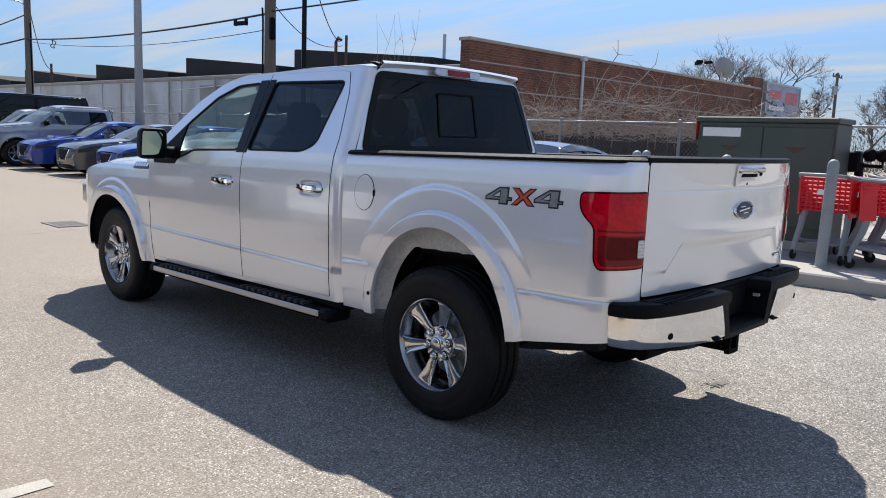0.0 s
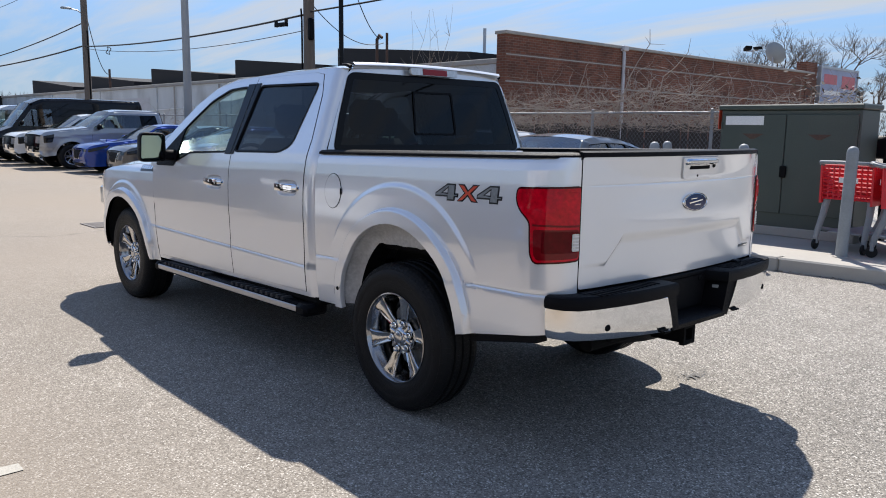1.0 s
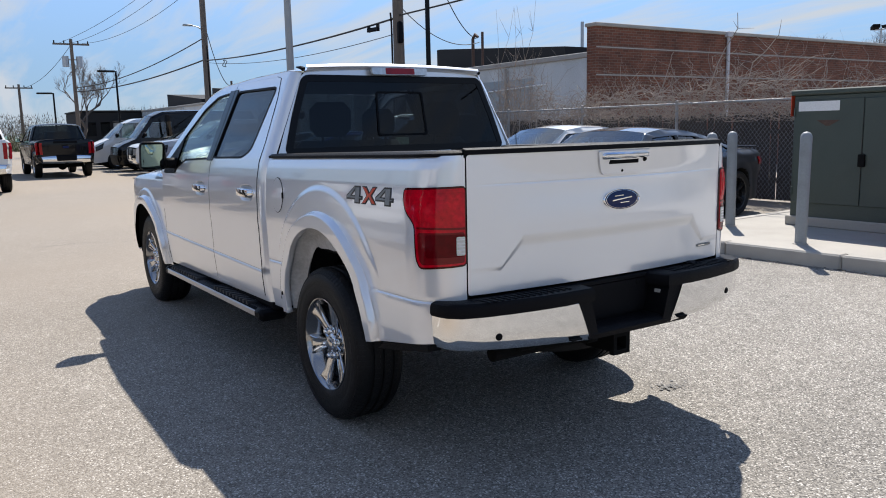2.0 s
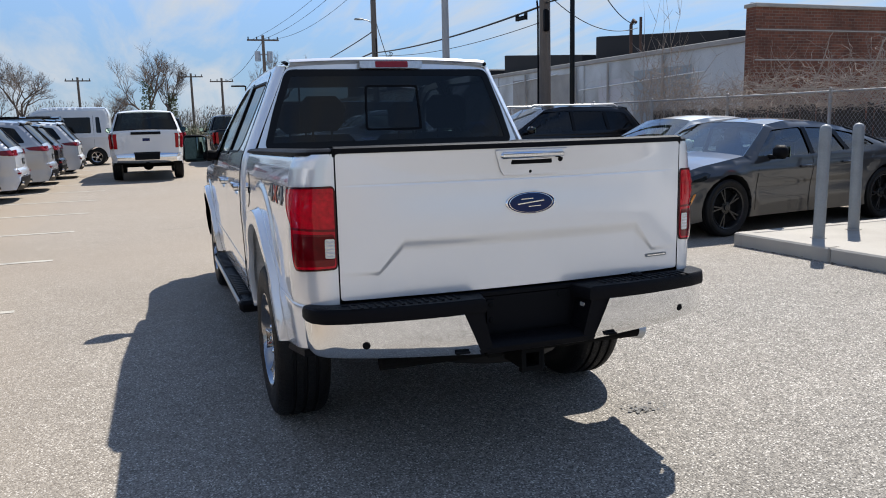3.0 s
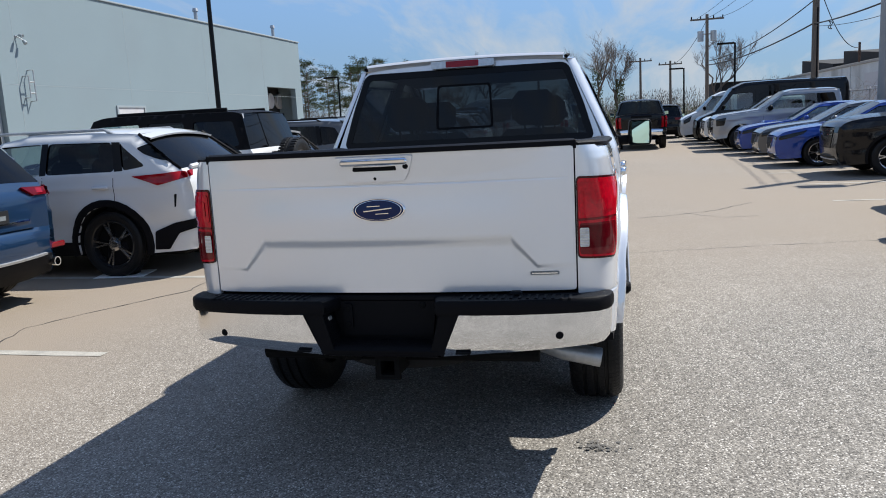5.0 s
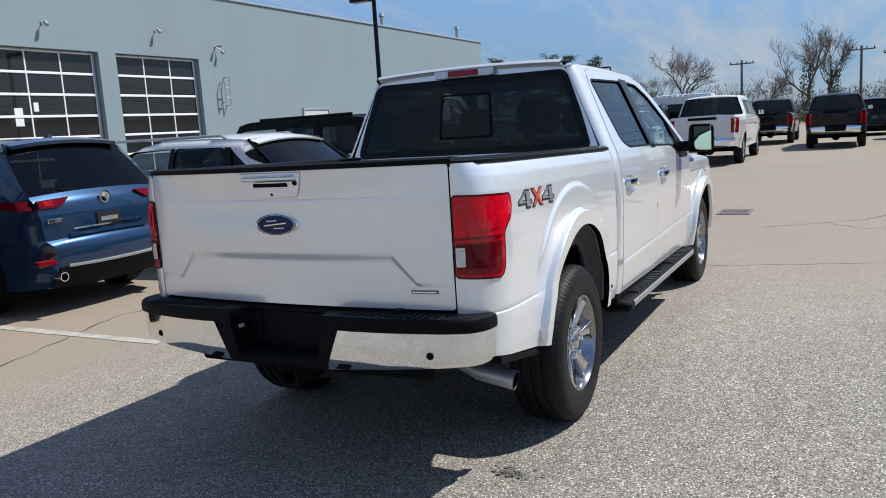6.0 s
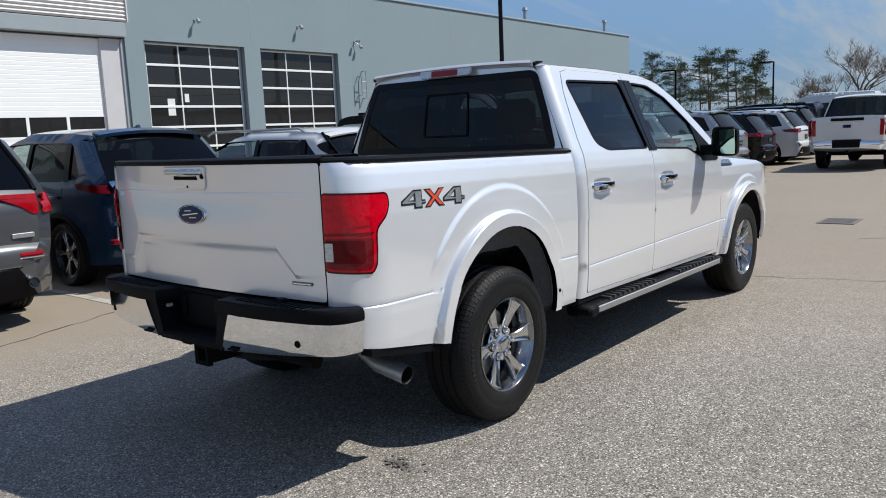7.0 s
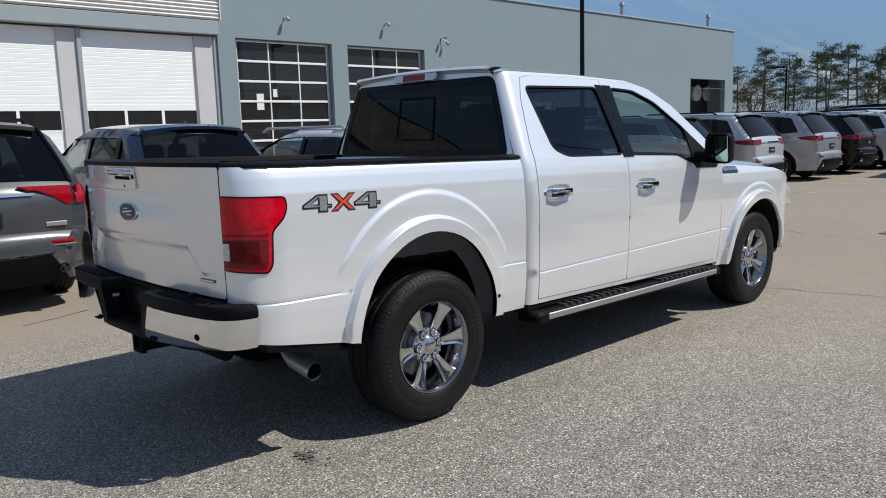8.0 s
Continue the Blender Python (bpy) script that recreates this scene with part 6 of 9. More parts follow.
        # each spoke flares towards the rim, with a shallow dished face between two raised edges
        for r, wd, y in ((.050, .024, yf + .000), (.090, .025, yf + .004), (.118, .028, yf + .012), (.150, .033, yf + .018), (.185, .040, yf + .024), (.212, .050, yf + .031), (.226, .060, yf + .036), (.235, .066, yf + .036)):
            sec = [(-wd * .92, y - .058), (-wd, y - .014), (-wd * .93, y - .003), (-wd * .84, y), (-wd * .5, y - .006), (0, y - .008), (wd * .5, y - .006), (wd * .84, y), (wd * .93, y - .003), (wd, y - .014), (wd * .92, y - .058)]
            rows.append([(r * c - t * s, yy, r * s + t * c) for t, yy in sec])
        sp.grid(rows)
    sp.lathe([(.0, yf + .004), (.030, yf + .004), (.036, yf + .016), (.046, yf + .012), (.056, yf + .000), (.090, yf - .002), (.098, yf - .012), (.100, yf - .05)], 36)
    # raised webs between the nut pockets
    for i in range(6):
        a = 60 * i + 30
        k = len(sp.v)
        sp.box(.040, .094, yf - .02, yf + .007, -.010, .010, .005)
        sp.move(pose(0, 0, 0, 0, -a, 0), k)
    spokes = build("spokes", sp, MT['wheelface'], 32)
    cp = Mesh(); cp.lathe([(0, yf + .030), (.022, yf + .030), (.034, yf + .024), (.037, yf + .012)], 24)
    cap = build("centre_cap", cp, MT['alloy'], 40)
    nt = Mesh()
    nt.lathe([(0, yf + .030), (.010, yf + .029), (.0145, yf + .020), (.0145, yf + .010), (.0185, yf + .008), (.0195, yf + .002)], 12)
    pk = Mesh(); pk.lathe([(.0, yf + .0062), (.0225, yf + .0062), (.024, yf + .0045)], 16)
    pocket = build("nut_pocket", pk, MT['darkalloy'], 30)
    nut = build("lug_nut", nt, MT['chrome'], 30)
    ds = Mesh(); ds.lathe([(0, .01), (.10, .012), (.105, .0), (.17, -.002), (.17, -.03)], 36)
    disc = build("brake_disc", ds, MT['steel'], 30)
    bk_ = Mesh(); bk_.lathe([(.0, -.035), (rim - .035, -.035)], 36)
    back = build("back_plate", bk_, MT['under'])
    for x, z in ((0.012, .400), (-3.665, .390)):
        for s in (-1, 1):
            w = part("wheel", tyre, None, truck, "all-terrain tyre on a chrome six-spoke wheel", at=pose(x, s * .825, z, 0, (13 if s < 0 else 3) if x > -1 else 30, 0 if s > 0 else 180))
            for nm, me in (("tread", tread), ("sidewall_bar", letters), ("barrel", barrel), ("spokes", spokes), ("centre_cap", cap), ("brake_disc", disc), ("back_plate", back)):
                o_ = part(nm, me, None, w)
                if nm in ("tread", "sidewall_bar"):
                    tagged(o_, kind="stuff")
            for i in range(6):
                a = 2 * math.pi * i / 6
                part("nut_pocket", pocket, None, w, at=pose(.073 * math.cos(a), 0, .073 * math.sin(a)))
                part("lug_nut", nut, None, w, at=pose(.073 * math.cos(a), 0, .073 * math.sin(a)))


truck_wheels()


# ---- wheels ----
def wheel_meshes(key, R, w, rim, spokes, style, face):
    """Meshes of one wheel, its outer face towards +y, centred on the axle."""
    h = w / 2
    tyre = Mesh()
    prof = [(rim - .012, -h * .72), (rim + .02, -h * .86), ((R + rim) / 2, -h), (R - .03, -h * .93), (R - .006, -h * .80), (R, -h * .6)]
    for g in (-.38, 0.0, .38):
        prof += [(R, h * g - .012), (R - .009, h * g - .009), (R - .009, h * g + .009), (R, h * g + .012)]
    prof += [(R, h * .6), (R - .006, h * .80), (R - .03, h * .93), ((R + rim) / 2 + .02, h * .985), ((R + rim) / 2, h), (rim + .02, h * .88), (rim - .012, h * .74)]
    tyre.lathe(prof, 48)
    barrel = Mesh()
    barrel.lathe([(rim - .012, -h * .7), (rim - .03, -h * .4), (rim - .03, h * .35), (rim - .012, h * .66), (rim + .004, h * .80), (rim - .002, h * .86), (rim - .018, h * .80), (rim - .028, h * .5)], 48)
    disc = Mesh()
    disc.lathe([(0.0, h * .12), (rim - .04, h * .05)], 32)
    rimm = Mesh()
    y = h * face
    hub = rim * 0.30
    rimm.lathe([(0.0, y + .012), (hub * .45, y + .012), (hub * .5, y - .002), (hub * .95, y - .006), (hub, y - .03), (hub, h * .1)], 24)
    for i in range(spokes):
        a = 2 * math.pi * i / spokes
        offs = (0,) if style == 'single' else (-.13, .13)
        for o in offs:
            a1 = a + o
            wi, wo = (rim * .115, rim * .16) if style == 'single' else (rim * .05, rim * .06)
            ri, ro = hub * .75, rim - .012
            for m_, (p, q) in enumerate(((wi, wo),)):
                c, s = math.cos(a), math.sin(a)
                c2, s2 = math.cos(a1), math.sin(a1)
                def P(r, t, yy, cc, ss):
                    return (r * cc - t * ss, yy, r * ss + t * cc)
                v = [P(ri, -wi, y - .012, c, s), P(ri, -wi * .6, y + .0, c, s), P(ri, wi * .6, y + .0, c, s), P(ri, wi, y - .012, c, s),
                     P(ro, -wo, y - .006, c2, s2), P(ro, -wo * .7, y + .006, c2, s2), P(ro, wo * .7, y + .006, c2, s2), P(ro, wo, y - .006, c2, s2),
                     P(ri, -wi, y - .06, c, s), P(ri, wi, y - .06, c, s), P(ro, -wo, y - .05, c2, s2), P(ro, wo, y - .05, c2, s2)]
                rimm.add(v, [(0, 4, 5, 1), (1, 5, 6, 2), (2, 6, 7, 3), (0, 8, 10, 4), (3, 7, 11, 9)])
    return dict(tyre=build("tyre", tyre, MT['rubber'], 35), barrel=barrel, rim=rimm, disc=disc, R=R)


WHEELS = {}


def wheel_kit(R, w, rim, spokes, style, finish, face=0.55):
    key = (R, w, rim, spokes, style, finish, face)
    if key not in WHEELS:
        k = wheel_meshes(key, R, w, rim, spokes, style, face)
        k['rim'] = build("rim", k['rim'], MT['alloy' if finish == 'machined' else finish], 30)
        k['barrel'] = build("barrel", k['barrel'], MT['darkalloy' if finish == 'machined' else finish], 35)
        k['disc'] = build("brake_disc", k['disc'], MT['under'], 30)
        WHEELS[key] = k
    return WHEELS[key]


def put_wheel(kit, parent, x, y, z, out):
    """A wheel under its car: tyre, with the rim and brake disc below it."""
    turn = 0 if out > 0 else 180
    w = part("wheel", kit['tyre'], None, parent, at=pose(x, y, z, 0, 0, turn))
    part("rim", kit['rim'], None, w)
    part("barrel", kit['barrel'], None, w)
    part("brake_disc", kit['disc'], None, w)
    return w


# ---- parked cars: one shell builder for all body styles; nose towards -x ----
def polyline_dist(px, pz, pts):
    pts = np.asarray(pts, float)
    best = np.full(px.shape, 1e9)
    for (x0, z0), (x1, z1) in zip(pts, pts[1:]):
        dx, dz = x1 - x0, z1 - z0
        t = np.clip(((px - x0) * dx + (pz - z0) * dz) / (dx * dx + dz * dz + 1e-12), 0, 1)
        best = np.minimum(best, np.hypot(px - x0 - t * dx, pz - z0 - t * dz))
    return best


def smooth_line(pts, step=0.05):
    """Rounds the corners of an open line and steps evenly along it."""
    p = [np.array(q, float) for q in pts]
    for _ in range(2):
        q = [p[0]]
        for a, b in zip(p, p[1:]):
            L = np.linalg.norm(b - a)
            k = min(0.25, 0.06 / max(L, 1e-6))
            q += [a + (b - a) * k, b - (b - a) * k]
        q.append(p[-1])
        p = q
    return refine([tuple(a) for a in p], step, closed=False)


def car(name, m, spec, colour, label, category="car", group="parked cars", plate=False):
    """spec: L, W, H, wb, fo (front overhang), R, belt(x) points, segments [(part name, material, points)], windows, lamps, cladding."""
    t = thing(name, m, label, category, group)
    L, W, H = spec['L'], spec['W'], spec['H']
    r = spec.get('round', 0.10)
    segs = spec['segs']
    prof = []
    for _, _, pts in segs:
        prof += [q for q in pts if not prof or q != prof[-1]]
    belt_pts = np.array(spec['belt'], float)
    lean = spec.get('lean', 0.20)
    taper = spec.get('taper', 0.10)

    def half(x, z):
        zb = np.interp(x, belt_pts[:, 0], belt_pts[:, 1])
        up = np.clip((z - zb) / np.maximum(H - zb, .1), 0, 1)
        lo = np.clip((zb - z) / np.maximum(zb - 0.2, .1), 0, 1)
        w = W / 2 * (1 - lean * up ** 1.15 - 0.015 * up ** .3) - 0.045 * lo ** 2.2 + 0.012 * np.sin(np.clip(lo, 0, 1) * math.pi * 2)
        u = np.abs(2 * x / L)
        w = w * (1 - taper * np.clip((u - .45) / .55, 0, 1) ** 2.4)
        cd, cy = spec.get('corner', (.30, .12))      # rounding of the plan at the bumpers
        ke = np.clip((cd - (L / 2 - np.abs(x))) / cd, 0, 1)
        w = w - cy * (1 - np.sqrt(1 - .96 * ke * ke))
        # shoulder line, waist hollow and swollen arches
        w = w + 0.012 * np.exp(-((z - zb + .13) / .045) ** 2) - 0.014 * np.exp(-((z - .58) / .10) ** 2)
        for xc in (-L / 2 + spec['fo'], -L / 2 + spec['fo'] + spec['wb']):
            q = np.hypot(x - xc, np.maximum(z - spec['R'], 0)) / (spec['R'] + .055)
            w = w + 0.020 * (1 - smooth01((q - 1.0) / .38))
        return w

    prof_s = []
    for _, _, pts in segs:
        run = smooth_line(pts, .09) if len(pts) > 2 else refine(pts, .09, closed=False)
        prof_s += run[1:] if prof_s else run

    def side(sgn):
        def surf(u, v):
            u, v = np.asarray(u, float), np.asarray(v, float)
            def yy(a, b):
                d = polyline_dist(a, b, prof_s)
                k = np.clip((r - d) / r, 0, 1)
                return half(a, b) - r * (1 - np.sqrt(np.clip(1 - k * k, 0.0, 1)))
            e = 0.01
            y = yy(u, v)
            nx, nz = -(yy(u + e, v) - yy(u - e, v)) / (2 * e), -(yy(u, v + e) - yy(u, v - e)) / (2 * e)
            n = np.stack([nx, np.ones_like(nx), nz], 1)
            n /= np.linalg.norm(n, axis=1, keepdims=True)
            p = np.stack([u, y, v], 1)
            p[:, 1] *= sgn; n[:, 1] *= sgn
            return p, n
        return surf

    xf, xr = -L / 2 + spec['fo'], -L / 2 + spec['fo'] + spec['wb']
    R = spec['R']
    ra = R + spec.get('gap', 0.055)
    zs = spec.get('sill', 0.26)
    za = R

    def arch(xc, n=14):
        a0 = math.asin(max(-1, min(1, (zs - za) / ra)))
        return [(xc + ra * math.cos(a), za + ra * math.sin(a)) for a in np.linspace(a0, math.pi - a0, n)]

    outline = list(prof_s) + arch(xr) + arch(xf)
    # lower sills between the arches and to the bumpers
    belt_line = [(x, z) for x, z in spec['belt']]
    wins = [rounded(w, 0.05, 3) for w in spec['windows']]
    v, tri, loops = flat_mesh(outline, wins, spec.get('step', .065), [belt_line] if spec.get('upper') else [])
    cut = None
    if spec.get('upper'):
        c = v[tri].mean(1)
        cut = c[:, 1] > np.interp(c[:, 0], belt_pts[:, 0], belt_pts[:, 1])
        inx = (c[:, 0] > belt_pts[0, 0]) & (c[:, 0] < belt_pts[-1, 0])
        cut &= inx
    for sgn in (-1, 1):
        sf = side(sgn)
        if cut is None:
            sheet("body_side", v, tri, loops, sf, MT[colour], t, 0.03)
        else:
            sheet("body_side", v, tri[~cut], loops, sf, MT[colour], t, 0.03)
            sheet("upper_side", v, tri[cut], [], sf, MT[spec['upper']], t, 0.0)
        for i, w in enumerate(wins):
            gv, gt, gl = flat_mesh(w, (), 0.12)
            sheet("side_window", gv, gt, gl, sf, MT[spec.get('sideglass', ['glass', 'dark', 'dark'])[min(i, 2)]], t, 0.0, off=-0.012)
        # black trim on the pillars between the side windows
        for w0, w1 in zip(spec['windows'], spec['windows'][1:]):
            gap = w1[0][0] - w0[-1][0]
            if .02 < gap < .2 and len(w0) == 4 and not spec.get('upper'):
                gv, gt, gl = flat_mesh([w0[3], w0[2], w1[1], w1[0]], (), 0.05)
                sheet("pillar_trim", gv, gt, gl, sf, MT['gloss'], t, 0.004, off=0.004)
        # wheel-arch lining and cladding lip
        for xc in (xf, xr):
            a = arch(xc, 18)
            q, qn = sf(np.array([p[0] for p in a]), np.array([p[1] for p in a]))
            mm = Mesh()
            mm.grid([[tuple(p) for p in q], [(p[0], p[1] - sgn * .28, p[2]) for p in q]])
            part("wheel_arch", mm, MT['well'], t, smooth=60)
            if spec.get('clad'):
                cw = spec['clad']
                o = [(xc + (p[0] - xc) * (1 + cw / ra), za + (p[1] - za) * (1 + cw / ra)) for p in a]
                cl = list(a) + list(o[::-1])
                gv, gt, gl = flat_mesh(cl, (), 0.05)
                sheet("arch_cladding", gv, gt, gl, sf, MT['trim'], t, 0.02, off=0.012)
        if spec.get('clad'):
            zc = zs + .14
            cl = [(xf + ra + .02, zs - .0), (xr - ra - .02, zs - .0), (xr - ra - .02, zc), (xf + ra + .02, zc)]
            gv, gt, gl = flat_mesh(cl, (), 0.1)
            sheet("sill_cladding", gv, gt, gl, sf, MT['trim'], t, 0.02, off=0.010)
        for key, pieces in spec.get('sidelamps', {}).items():
            for poly in pieces:
                gv, gt, gl = flat_mesh(rounded(poly, .02, 3), (), 0.022)
                sheet("side_marker" if key == 'amber' else "lamp", gv, gt, gl, sf, MT[key], t, 0.012, off=0.010)
        for nm_, key, poly, off_ in spec.get('sidepieces', ()):
            gv, gt, gl = flat_mesh(rounded(poly, .015, 3), (), 0.03)
            sheet(nm_, gv, gt, gl, sf, MT[colour if key == 'body' else key], t, 0.012, off=off_)
        # door seams and handles
        for xs, z0, z1 in spec.get('seams', ()):
            q, qn = sf(np.array([xs] * 9), np.linspace(z0, z1, 9))
            mm = Mesh()
            mm.grid([[(p[0] - .004, p[1] + sgn * .003, p[2]) for p in q], [(p[0] + .004, p[1] + sgn * .003, p[2]) for p in q]])
            part("door_seam", mm, MT['under'], t, fix=False)
        for xs, zh in spec.get('handles', ()):
            q, qn = sf(np.array([xs]), np.array([zh]))
            y = q[0][1]
            part("door_handle", Mesh().box(xs - .1, xs + .1, y, y + sgn * .035, zh - .018, zh + .018, .012), MT[spec.get('handle', colour)], t, smooth=40)
        # mirrors
        mx, mz = spec['mirror']
        q, qn = sf(np.array([mx]), np.array([mz]))
        y = q[0][1]
        mm = Mesh()
        mm.box(mx - .09, mx + .06, y + sgn * .06, y + sgn * .26, mz - .0, mz + .17, .05)
        mm.box(mx - .03, mx + .03, y - sgn * .03, y + sgn * .08, mz - .01, mz + .05, .01)
        mr = part("mirror", mm, MT[spec.get('mirrorpaint', colour)], t, smooth=50)
        part("mirror_glass", Mesh().box(mx + .06, mx + .064, y + sgn * .08, y + sgn * .24, mz + .02, mz + .15), MT['mirror'], mr)

    # the strip over the top, from bumper to bumper
    def halfedge(x, z):
        return float(half(np.array([x]), np.array([z]))[0]) - r
    crown = spec.get('crown', 0.045)

    def strip(pts, n=12, off=0.0, va=-1.0, vb=1.0):
        rows = []
        la = va if isinstance(va, tuple) else (va, va)
        lb = vb if isinstance(vb, tuple) else (vb, vb)
        for i, (x, z) in enumerate(pts):
            a, b = pts[max(0, i - 1)], pts[min(len(pts) - 1, i + 1)]
            tx, tz = b[0] - a[0], b[1] - a[1]
            d = math.hypot(tx, tz) or 1
            nx, nz = -tz / d, tx / d
            if nx * x + nz < 0:
                nx, nz = -nx, -nz
            ye = halfedge(x, z)
            row = []
            q = i / max(1, len(pts) - 1)
            va, vb = la[0] + (la[1] - la[0]) * q, lb[0] + (lb[1] - lb[0]) * q
            for k in range(n + 1):
                s = va + (vb - va) * k / n
                c = crown * (1 - abs(s) ** 2.2) + off
                row.append((x + nx * c, s * ye, z + nz * c))
            rows.append(row)
        return rows
    for nm, mt, pts in segs:
        mm = Mesh()
        mm.grid(strip(smooth_line(pts, .09) if len(pts) > 2 else refine(pts, .09, closed=False)))
        part(nm, mm, MT[colour if mt == 'body' else mt], t, smooth=50)
    for nm, mt, pts in segs:
        if nm == "rear_window" and not spec.get('upper') and not spec.get('flush_rear'):
            for s in (-1, 1):
                part("window_seal", Mesh().tube([(x, s * (halfedge(x, z) + .006), z) for x, z in refine(pts, .09, closed=False)], .021, 6), MT['trim'], t, smooth=60)
    for nm, mt, pts, va, vb, off in spec.get('patches', ()):
        neg = lambda v_: tuple(-q for q in v_) if isinstance(v_, tuple) else -v_
        for flip in ((1,) if va == neg(vb) else (1, -1)):
            mm = Mesh()
            a, b = (va, vb) if flip == 1 else (neg(vb), neg(va))
            rows = strip(refine(pts, .06, closed=False), 8, off, a, b)
            mm.grid(rows)
            back = strip(refine(pts, .06, closed=False), 8, -0.02, a, b)
            rim_f = [rows[0], back[0]]; mm.grid(rim_f); mm.grid([rows[-1], back[-1]])
            mm.grid([[q[0] for q in rows], [q[0] for q in back]]); mm.grid([[q[-1] for q in rows], [q[-1] for q in back]])
            part(nm, mm, MT[colour if mt == 'body' else mt], t, smooth=40)
    # closed underside and cabin
    part("underbody", Mesh().box(-L / 2 + .25, L / 2 - .25, -W / 2 + .28, W / 2 - .28, spec.get('under', .2), max(.55, spec.get('under', .2) + .22), .05), MT['under'], t)
    part("cabin_floor", Mesh().box(xf + .55, min(xr + .5, L / 2 - .35), -W / 2 + .14, W / 2 - .14, .5, .62, .03), MT['cabin'], t)
    zb = float(np.interp(0, belt_pts[:, 0], belt_pts[:, 1]))
    cx0 = spec['cabin'][0]
    part("dashboard", Mesh().box(cx0 - .45, cx0, -W / 2 + .2, W / 2 - .2, .6, zb - .02, .08), MT['cabin'], t, smooth=40)
    for xs in spec['cabin'][1:]:
        for y in (-.36, .36):
            mm = Mesh()
            mm.box(xs - .28, xs + .28, y - .25, y + .25, .6, .78, .06)
            mm.box(xs + .2, xs + .36, y - .24, y + .24, .7, 1.28 if H > 1.55 else 1.14, .07)
            mm.box(xs + .26, xs + .36, y - .13, y + .13, 1.24 if H > 1.55 else 1.1, 1.46 if H > 1.55 else 1.3, .05)
            part("seat", mm, MT['cabin'], t, smooth=50)
    kit = wheel_kit(R, spec.get('tw', .235), spec['rim'], *spec['wheel'])
    for xc in (xf, xr):
        for sgn in (-1, 1):
            yw = float(half(np.array([xc]), np.array([0.7]))[0]) - spec.get('tw', .235) / 2 - .015
            put_wheel(kit, t, xc, sgn * yw, R, sgn)
    if spec.get('under', .2) > .4:
        part("rear_axle", Mesh().cyl((xr, -W / 2 + .3, R), (xr, W / 2 - .3, R), .06).lathe([(0, -.15), (.13, -.1), (.16, 0), (.13, .1), (0, .15)], 14, pose(xr, 0, R, 0, 0, 90)), MT['under'], t, smooth=40)
        part("tow_hitch", Mesh().box(L / 2 - .3, L / 2 - .02, -.05, .05, .47, .55, .01), MT['under'], t)
    for nm, mt, bx in spec.get('extras', ()):
        mm = Mesh()
        for q in bx:
            mm.box(*q)
        part(nm, mm, MT[colour if mt == 'body' else mt], t, smooth=40)
    return t


